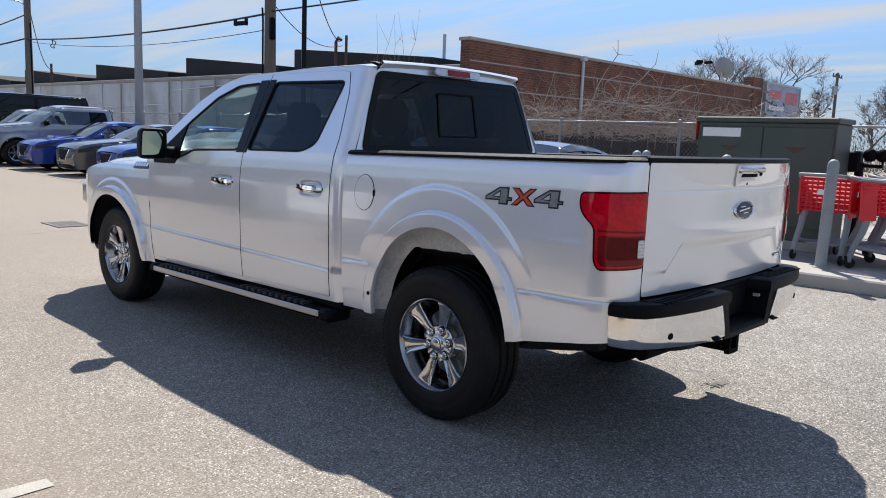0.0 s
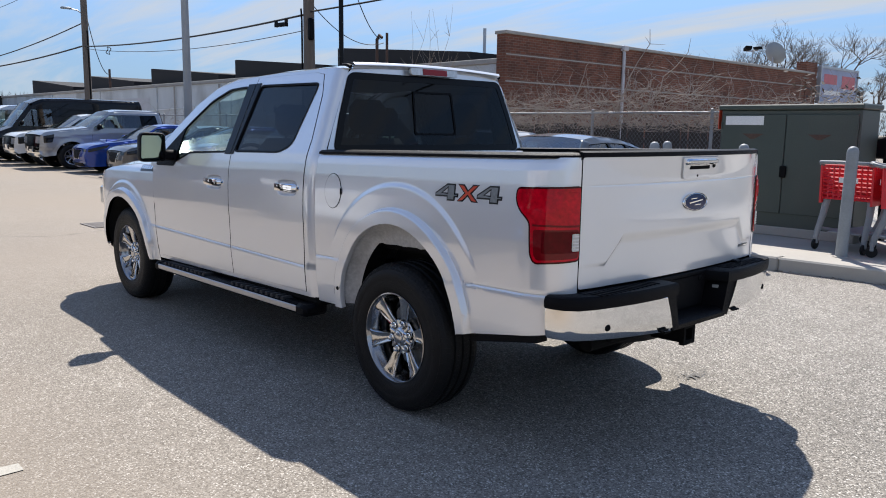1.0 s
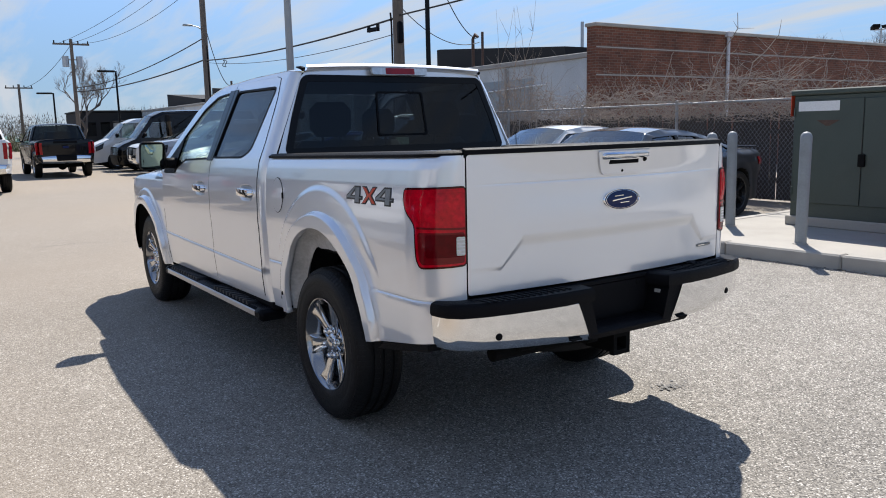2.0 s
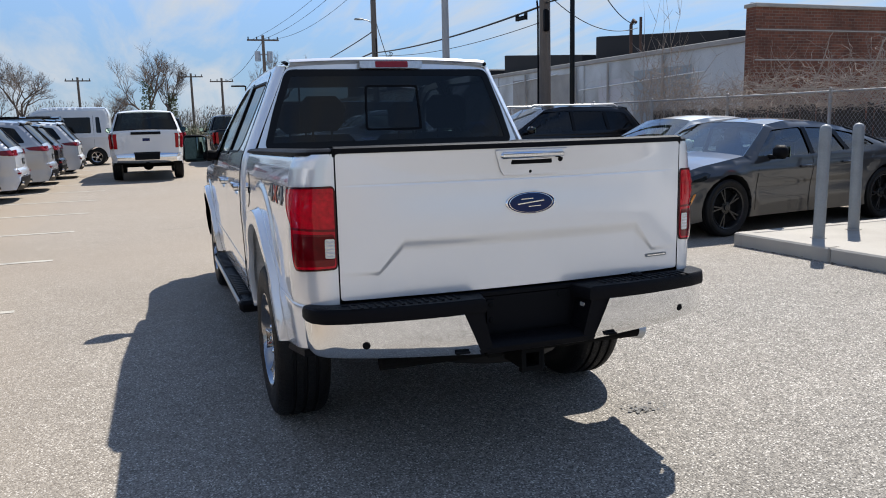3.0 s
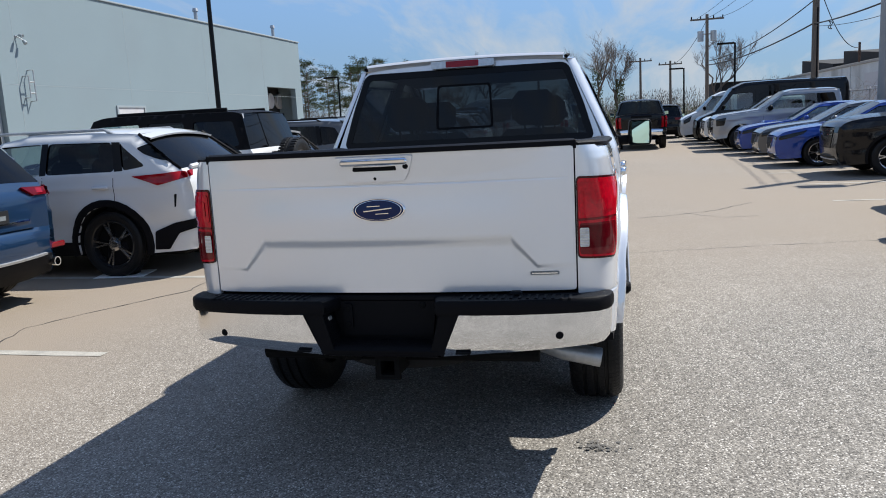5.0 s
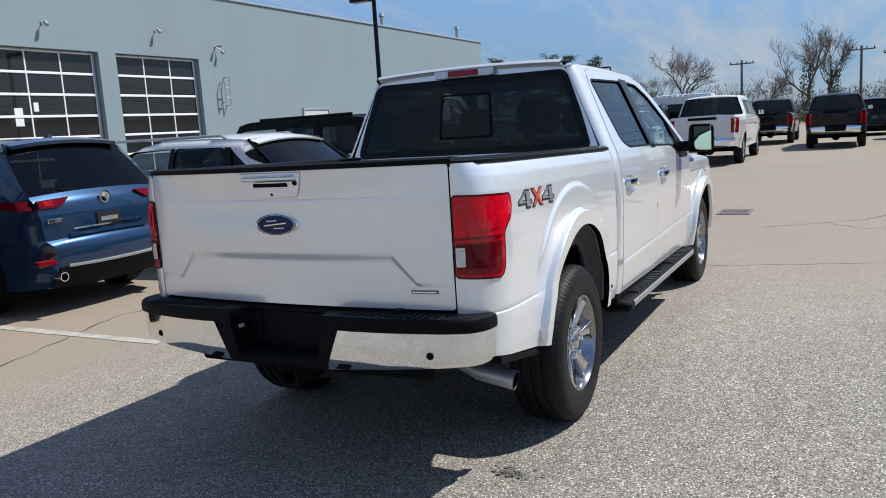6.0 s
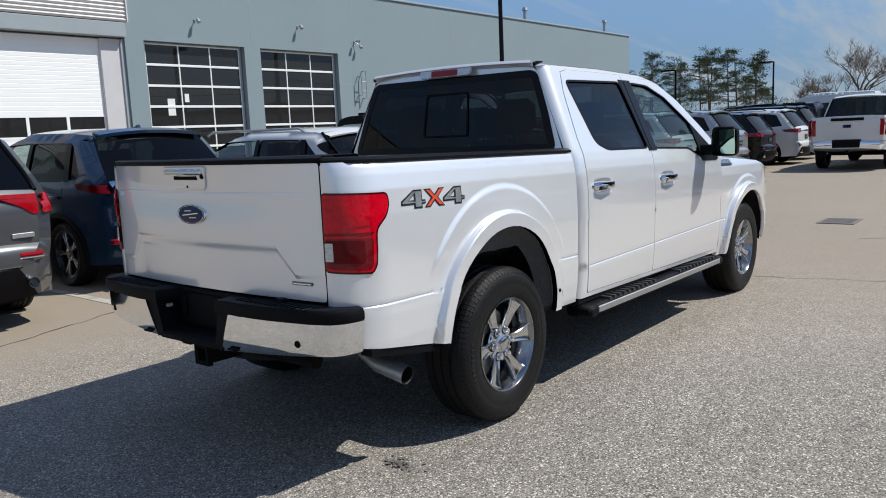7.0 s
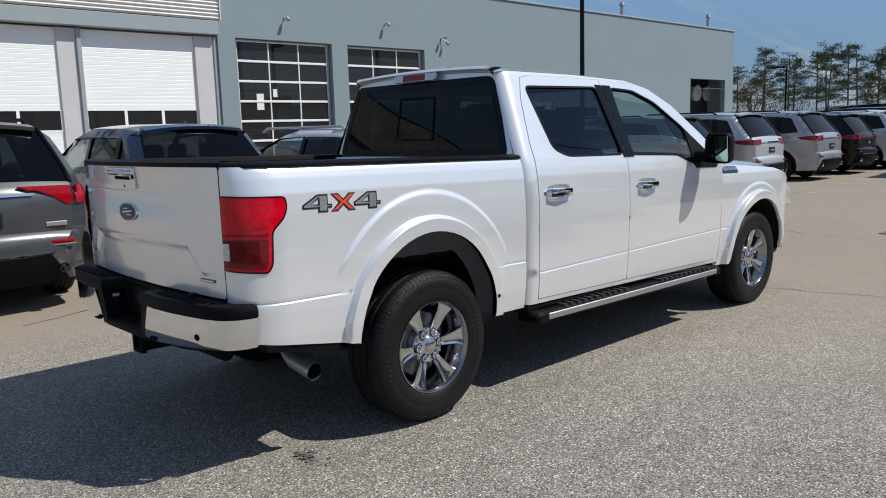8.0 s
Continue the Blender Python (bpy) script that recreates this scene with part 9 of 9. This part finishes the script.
def shopping_cart(m, label):
    t = thing("shopping_cart", m, label, "shopping cart", group="shopping carts")
    # handle end at x = 0, nose at x = 0.95
    a, b = .29, .22
    bk = Mesh()
    zt, zb = 1.0, .56
    lattice(bk, (.0, -a, zb + .05), (.92, -b, zb + .16), (.98, -b - .02, zt - .06), (-.03, -a - .02, zt), 17, 8, .0105)
    lattice(bk, (.0, a, zb + .05), (.92, b, zb + .16), (.98, b + .02, zt - .06), (-.03, a + .02, zt), 17, 8, .0105)
    lattice(bk, (.92, -b, zb + .16), (.92, b, zb + .16), (.98, b + .02, zt - .06), (.98, -b - .02, zt - .06), 8, 6, .0105)
    lattice(bk, (.0, -a, zb + .05), (.92, -b, zb + .16), (.92, b, zb + .16), (.0, a, zb + .05), 16, 8, .0095)
    lattice(bk, (.0, -a, zb + .05), (.0, a, zb + .05), (-.03, a, zt), (-.03, -a, zt), 9, 8, .0105)
    part("basket", bk, MT['cartred'], t, "red plastic lattice basket", fix=False)
    for s in (-1, 1):
        part("side_panel", Mesh().prism([(-.03, .55), (.14, .56), (.12, 1.0), (-.05, 1.0)], s * (a - .005), s * (a + .02)), MT['cartred'], t)
    part("seat_flap", Mesh().box(.10, .13, -.22, .22, .66, .95, .01), MT['cartred'], t)
    part("label_patch", Mesh().box(-.055, -.048, -.14, .08, .80, .86, .002), MT['paper'], t)
    rim = Mesh().tube([(-.05, -a - .02, zt + .01), (.98, -b - .03, zt - .05), (1.0, 0, zt - .05), (.98, b + .03, zt - .05), (-.05, a + .02, zt + .01)], .02, 6)
    part("rim", rim, MT['cartgrey'], t, smooth=50)
    part("handle", Mesh().tube([(-.02, -a, zt), (-.13, -a + .02, zt + .03), (-.15, 0, zt + .035), (-.13, a - .02, zt + .03), (-.02, a, zt)], .022, 8), MT['cartgrey'], t, "grey handle bar", smooth=50)
    for s in (-1, 1):
        part("leg", Mesh().tube([(.06, s * .26, .60), (.02, s * .27, .42), (-.06, s * .28, .22), (-.08, s * .28, .13)], [.045, .04, .035, .03], 8), MT['cartgrey'], t, smooth=50)
        part("base_rail", Mesh().tube([(-.05, s * .28, .25), (.3, s * .26, .20), (.90, s * .20, .17)], .024, 8), MT['cartgrey'], t, smooth=50)
        for xx, yy in ((-.08, .285), (.88, .20)):
            w = Mesh(); w.lathe([(.0, -.018), (.055, -.018), (.062, -.01), (.062, .01), (.055, .018), (0, .018)], 18, pose(xx, s * yy, .063))
            part("castor", w, MT['rubber'], t, smooth=40)
            part("fork", Mesh().box(xx - .02, xx + .02, s * yy - .03, s * yy + .03, .07, .17, .008), MT['cartgrey'], t)
    part("tray", Mesh().box(.0, .88, -.2, .2, .20, .225, .01), MT['cartgrey'], t)
    return t


shopping_cart(pose(-.34, 6.04, .147, 0, 0, 83), "red plastic shopping cart with grey frame")
shopping_cart(pose(0.03, 6.12, .147, 0, 0, 20), "red plastic shopping cart standing beside a bollard")
shopping_cart(pose(.06, 6.85, .147, 0, 0, 18), "red plastic shopping cart behind another cart")


# ---- poles, lamps and wires ----
def pole(x, y, h, r0, r1, mt, label, name="utility_pole", cat="pole"):
    t = thing(name, pose(x, y, 0), label, cat, group="poles")
    part("shaft", Mesh().tube([(0, 0, 0), (0, 0, h * .5), (0, 0, h)], [r0, (r0 + r1) / 2, r1], 14), MT[mt], t, smooth=50)
    return t


p1 = pole(-38.15, 10.25, 11.5, .19, .13, 'wood', "tall weathered wooden utility pole with a street lamp arm")
part("lamp_arm", Mesh().tube([(0, 0, 6.75), (-.05, -.3, 6.95), (-.1, -.6, 7.0)], .03, 6), MT['steel'], p1)
part("lamp_head", Mesh().box(-.22, .02, -1.05, -.55, 6.97, 7.07, .04), MT['fascia'], p1, smooth=40)
part("riser", Mesh().cyl((.19, .05, 0), (.15, .05, 6.0), .035, n=8), MT['trim'], p1)
p2 = pole(-17.0, 9.55, 11.0, .185, .13, 'wood', "weathered wooden utility pole with black cable box")
part("cable_box", Mesh().box(.12, .26, -.13, .03, 4.0, 4.62, .03), MT['trim'], p2, smooth=40)
part("riser", Mesh().tube([(-.16, -.14, 0), (-.16, -.14, 4.6), (-.1, -.2, 4.9)], .028, 6), MT['trim'], p2)
p3 = pole(-25.4, 9.6, 9.0, .165, .12, 'greypole', "smooth grey concrete lamp pole", "lamp_post", "lamp post")
p4 = pole(-15.3, 9.5, 8.0, .075, .06, 'gloss', "slim dark steel lamp pole", "lamp_post", "lamp post")
part("lamp_head", Mesh().box(-.25, .25, -.9, -.1, 7.9, 8.05, .05), MT['gloss'], p4)
p5 = pole(-16.0, -9.95, 5.45, .075, .06, 'gloss', "slim dark steel lamp pole in the car park", "lamp_post", "lamp post")
part("lamp_head", Mesh().box(-.16, .16, -.75, -.12, 5.30, 5.42, .03), MT['gloss'], p5, smooth=40)
part("arm", Mesh().cyl((0, 0, 5.36), (0, -.3, 5.36), .035), MT['gloss'], p5)
part("base", Mesh().lathe([(.25, 0), (.25, .6), (.1, .62)], 20, pose(0, 0, 0, 90, 0, 0)), MT['concrete'], p5, smooth=40)
for x, y, h in ((-64.0, 7.8, 8.9), (-92, 3.2, 7.6), (-91, 6.5, 7.0), (-92, -8.7, 7.2), (-22.7, 77.3, 8.8)):
    p = pole(x, y, h, .17, .12, 'wood', "distant wooden utility pole with a cross-arm")
    part("cross_arm", Mesh().box(-.06, .06, -1.3, 1.3, h - .45, h - .32), MT['wood'], p)
    if x > -70:
        for s in ((-1, 1) if x < -60 else (-1,)):
            part("transformer", Mesh().cyl((0, s * .50, h - 2.1), (0, s * .50, h - 1.3), .24, n=14).box(-.03, .03, 0, s * .3, h - 1.6, h - 1.5), MT['steel'], p, smooth=40)
    for s in (-1.2, -.5, .5, 1.2):
        part("insulator", Mesh().cyl((0, s, h - .32), (0, s, h - .12), .05, n=8), MT['trim'], p)
for x, y, h in ((-50, 8.1, 5.5), (-60, 5.7, 4.6), (-58, -14.5, 5.6), (-52.0, -19.5, 5.2)):
    p = pole(x, y, h, .07, .06, 'gloss', "distant slim dark lamp pole", "lamp_post", "lamp post")
    part("lamp_head", Mesh().box(-.15, .15, -1.1, -.05, h - .08, h + .04, .03), MT['gloss'], p)


def cable(a, b, sag, r, label="black overhead cable between poles"):
    a, b = Vector(a), Vector(b)
    pts = []
    for i in range(25):
        t = i / 24
        p = a.lerp(b, t); p.z -= sag * 4 * t * (1 - t)
        pts.append(p)
    tagged(part("overhead_cable", Mesh().tube(pts, r, 5), MT['wire'], smooth=60), label, "cable", group="overhead cables")


TOP1, TOP2 = (-38.15, 10.2), (-17.0, 9.5)
cable((*TOP1, 5.25), (*TOP2, 4.75), .22, .032)
cable((*TOP1, 5.15), (*TOP2, 4.3), .35, .012)
cable((*TOP2, 4.8), (14, 12.5, 7.2), .5, .026)
cable((*TOP2, 5.3), (14, 12.5, 7.6), .5, .014)
for dz, sg_, y2 in ((10.8, .5, 7.0), (10.2, .6, 7.8), (9.2, .7, 8.6)):
    cable((*TOP1, dz), (-64, y2, 8.6), sg_, .014)
    cable((*TOP1, dz), (*TOP2, dz - .4), .6, .014)
cable((*TOP1, 6.4), (-64, 7.8, 5.2), .5, .03)
cable((*TOP1, 5.3), (-64, 7.8, 4.9), .35, .04)
cable((*TOP1, 7.6), (-47.8, 14.8, 4.55), 1.0, .022)
cable((-64, 7.8, 8.5), (-92, 6.5, 6.6), .8, .02)
cable((*TOP2, 5.2), (-20.4, 15.0, 4.6), .5, .014)
cable((-15.3, 9.5, 6.5), (-20.6, 15.0, 4.75), .5, .016)
t = thing("splice_box", pose(-18.55, 9.55, 4.60, 0, 1.5, 2), "black cable splice box hanging on the overhead cable", "cable box")
part("case", Mesh().box(-.33, .33, -.055, .055, -.08, .045, .03), MT['trim'], t, smooth=40)
for x in (-.28, .28):
    part("strap", Mesh().box(x - .012, x + .012, -.06, .06, -.085, .13, .005), MT['wire'], t)
t = thing("cable_coil", pose(-34.7, 10.1, 4.95), "coil of spare black cable on the overhead line", "cable")
part("coil", Mesh().tube([(.22 * math.cos(a), .05 * math.sin(3 * a), -.12 + .16 * math.sin(a)) for a in np.linspace(0, 12.5, 30)], .018, 5), MT['wire'], t)
t = thing("service_mast", pose(-47.8, 14.8, 3.7), "rusty service mast with insulators at the roof edge", "mast")
part("shaft", Mesh().cyl((0, 0, 0), (0, 0, 1.15), .07), MT['rusty'], t)
part("arm", Mesh().box(-.25, .25, -.03, .03, .55, .62).box(-.2, .2, -.03, .03, .3, .36), MT['rusty'], t)


# ---- trees ----
def bare_tree(x, y, h, seed, ivy=False, spread=1.0, label="leafless tree with a wide twiggy crown"):
    rnd = random.Random(seed)
    t = thing("bare_tree", pose(x, y, 0), label, "tree", group="bare trees")
    limbs, twigs = Mesh(), Mesh()

    def grow(p, d, ln, r, depth):
        n = 4
        pts, rs = [p.copy()], [r]
        for i in range(n):
            d = (d + Vector((rnd.gauss(0, .16), rnd.gauss(0, .16), rnd.gauss(.03, .10)))).normalized()
            p = p + d * ln / n
            pts.append(p.copy()); rs.append(r * (1 - .42 * (i + 1) / n))
        (limbs if depth < 3 else twigs).tube(pts, rs, 6 if depth < 2 else 4 if depth < 3 else 3, caps=False)
        if depth >= 6:
            return
        for k in range(rnd.randint(2, 3) if depth < 3 else rnd.randint(3, 5)):
            q = pts[rnd.randint(2, n)]
            nd = (d + Vector((rnd.uniform(-1, 1) * spread, rnd.uniform(-1, 1) * spread, rnd.uniform(-.25, .65)))).normalized()
            grow(q, nd, ln * rnd.uniform(.58, .82), max(r * .58, .0085), depth + 1)

    tr = Mesh()
    tp = [Vector((rnd.gauss(0, .06) * i, rnd.gauss(0, .06) * i, h * .32 * i / 4)) for i in range(5)]
    tr.tube(tp, [h * .024 * (1 - .10 * i) for i in range(5)], 9)
    part("trunk", tr, MT['bark'], t, smooth=60)
    for k in range(rnd.randint(3, 4)):
        grow(tp[rnd.randint(3, 4)], Vector((rnd.uniform(-1, 1) * .7 * spread, rnd.uniform(-1, 1) * .7 * spread, 1)).normalized(), h * .27, h * .013, 1)
    part("limb", limbs, MT['bark'], t, smooth=60, fix=False)
    tagged(part("crown", twigs, MT['twig'], t, fix=False), kind="stuff")
    if ivy:
        m = Mesh()
        for k in range(900):
            z = rnd.uniform(.3, h * .62)
            a = rnd.uniform(0, 6.28)
            rr = h * .05 * rnd.uniform(.5, 1.5)
            p = Vector((rr * math.cos(a), rr * math.sin(a), z)); u = Vector((rnd.gauss(0, 1), rnd.gauss(0, 1), rnd.gauss(0, 1))).normalized() * .09
            v = u.orthogonal().normalized() * .07
            m.add([p - u, p + v, p + u, p - v], [(0, 1, 2, 3)])
        tagged(part("ivy", m, MT['needles'], t, fix=False), kind="stuff")


def pine(x, y, h, seed):
    rnd = random.Random(seed)
    t = thing("pine_tree", pose(x, y, 0), "tall pine with a bare trunk and ragged green crown", "tree", group="pine trees")
    lean = (rnd.gauss(0, .25), rnd.gauss(0, .25))
    pts = [(lean[0] * i / 5, lean[1] * i / 5, h * i / 5) for i in range(6)]
    part("trunk", Mesh().tube(pts, [.11 * (1 - .15 * i) for i in range(6)], 7), MT['bark'], t, smooth=60)
    br, nd = Mesh(), Mesh()
    for k in range(34):
        f = rnd.uniform(.40, 1.0)
        z = h * f
        a = rnd.uniform(0, 6.28)
        ln = (1.12 - f) * h * .34 * rnd.uniform(.4, 1.2) + .2
        c0 = Vector((lean[0] * f, lean[1] * f, z))
        tip = c0 + Vector((math.cos(a) * ln, math.sin(a) * ln, rnd.uniform(-.05, .45)))
        br.tube([c0, tip], [.035, .012], 4, caps=False)
        for j in range(rnd.randint(1, 3)):
            c = c0.lerp(tip, rnd.uniform(.6, 1.05)) + Vector((rnd.gauss(0, .12), rnd.gauss(0, .12), rnd.gauss(.05, .10)))
            R = rnd.uniform(.28, .58)
            for q in range(44):
                u = Vector((rnd.gauss(0, 1), rnd.gauss(0, 1), rnd.gauss(0, .5))).normalized()
                p = c + Vector((u.x, u.y, u.z * .7)) * R * rnd.random() ** .6
                v = (u + Vector((rnd.gauss(0, .6), rnd.gauss(0, .6), rnd.gauss(.3, .6)))).normalized() * rnd.uniform(.10, .22)
                w = v.orthogonal().normalized() * .035
                nd.add([p - w, p + w, p + v], [(0, 1, 2)])
    part("branch", br, MT['bark'], t, fix=False)
    tagged(part("crown", nd, MT['needles'], t, fix=False), kind="stuff")


for k, (x, y, h) in enumerate(((-75, -31.5, 8.2), (-77, -29.9, 8.0), (-74, -28.2, 7.3), (-76, -26.7, 7.8), (-75, -25.4, 8.2), (-77, -24.2, 8.1), (-75, -22.6, 8.1), (-76, -21.5, 7.6), (-79, -33.5, 7.6), (-80, -27.3, 8.6), (-78, -35.6, 7.4), (-74, -20.6, 6.4))):
    pine(x, y, h, 100 + k)
for k, (x, y, h, iv, sp_t) in enumerate(((-85, -13.6, 9.2, False, 1.1), (-86, -16.5, 6.5, False, 1.0), (-84, -1.6, 10.2, True, .9), (-85, .8, 8.2, True, .5), (-88, -18.8, 6.0, False, 1.0), (-88, -5.8, 6.4, False, 1.0),
                                     (-72, 9.5, 8.5, False, .8), (-39, 70.3, 9.6, False, .8), (-31.5, 74.0, 12.4, False, 1.2), (-28.6, 75.0, 11.6, False, 1.1), (-34.5, 72.0, 9.8, False, 1.0), (-24.8, 76.7, 8.6, False, 1.0), (-19.6, 78.2, 8.0, False, 1.0), (-16.5, 78.8, 8.6, False, 1.0), (-13.0, 79.0, 8.2, False, 1.0), (-48, -30, 8.0, False, 1.0), (-90, -40, 8, False, 1.0), (-83, 46, 8.6, False, 1.0), (-72, 52, 8.6, False, 1.0))):
    bare_tree(x, y, h, 200 + k, iv, sp_t, "leafless tree with an ivy-covered trunk" if iv else "leafless tree with a wide twiggy crown")


def brush_belt(name, x0, y0, x1, y1, n, h, mat_key, label, seed):
    """A belt of far thicket: thin upright stems and twigs of uneven height."""
    rnd = random.Random(seed)
    m = Mesh()
    ph = [rnd.uniform(0, 6.28) for _ in range(4)]
    for k in range(n):
        t = rnd.random()
        x, y = x0 + (x1 - x0) * t + rnd.gauss(0, 2.0), y0 + (y1 - y0) * t + rnd.gauss(0, 2.0)
        top = h * (.62 + .16 * math.sin(t * 37 + ph[0]) + .13 * math.sin(t * 91 + ph[1]) + .1 * math.sin(t * 17 + ph[2]))
        z = rnd.random() ** 1.7 * top
        ln = rnd.uniform(.18, .55)
        d = Vector((rnd.gauss(0, .5), rnd.gauss(0, .5), 1)).normalized() * ln
        w = Vector((-d.y + .1, d.x, 0)).normalized() * rnd.uniform(.014, .042)
        p = Vector((x, y, z))
        m.add([p - w, p + w, p + d], [(0, 1, 2)])
    tagged(part(name, m, MT[mat_key], fix=False), label, "thicket", kind="stuff")


brush_belt("far_thicket", -98, -60, -96, 34, 105000, 5.0, 'brush', "brown leafless thicket along the far edge", 1)
brush_belt("far_scrub", -90, -45, -90, 12, 26000, 2.3, 'scrub', "olive green scrub at the far edge", 2)
brush_belt("far_thicket", -70, 60, 40, 62, 34000, 5.2, 'brush', "brown leafless thicket beyond the brick building", 3)
brush_belt("far_thicket", -95, -48, -30, -46, 12000, 5.0, 'brush', "brown leafless thicket behind the workshop", 4)

# low far buildings
for x, y, w_, d_, h, mt, lab in ((-78, 12.5, 8, 6, 3.6, 'roofdark', "low dark building at the end of the yard"), (-66, -36, 10, 5, 2.4, 'coping', "low pale shed beyond the workshop"), (-70, 14.8, 14, 5, 2.6, 'oldwall', "low grey building at the end of the yard")):
    t = thing("far_building", pose(x, y, 0), lab, "building")
    part("wall", Mesh().box(-w_ / 2, w_ / 2, -d_ / 2, d_ / 2, 0, h, .05), MT[mt], t)
    part("roof", Mesh().box(-w_ / 2 - .1, w_ / 2 + .1, -d_ / 2 - .1, d_ / 2 + .1, h, h + .15, .03), MT['roofdark'], t)
    for k in range(4):
        part("window", Mesh().box(w_ / 2 - .01, w_ / 2 + .03, -d_ / 2 + .5 + k * 1.2, -d_ / 2 + 1.3 + k * 1.2, h * .4, h * .75), MT['dark'], t)


# weighted black sign foot left standing at a parking line
wf = thing("sign_weight", pose(-3.43, -4.50, 0, 0, 0, 12), "black fabric-covered weight on a white board beside a car wheel", "sign weight")
part("board", Mesh().box(-.20, .20, -.28, .28, .004, .014, .003), MT['paper'], wf, "flat white board")
sw = Mesh()
sw.grid([[(r_ * .11 * math.copysign(abs(math.cos(a_)) ** .5, math.cos(a_)), r_ * .155 * math.copysign(abs(math.sin(a_)) ** .5, math.sin(a_)), z_) for a_ in np.linspace(0, 2 * math.pi, 25)]
         for r_, z_ in ((.98, .014), (1.0, .05), (.97, .20), (.90, .32), (.82, .38), (.6, .41), (.0, .415))])
part("bag", sw, MT['trim'], wf, smooth=60)
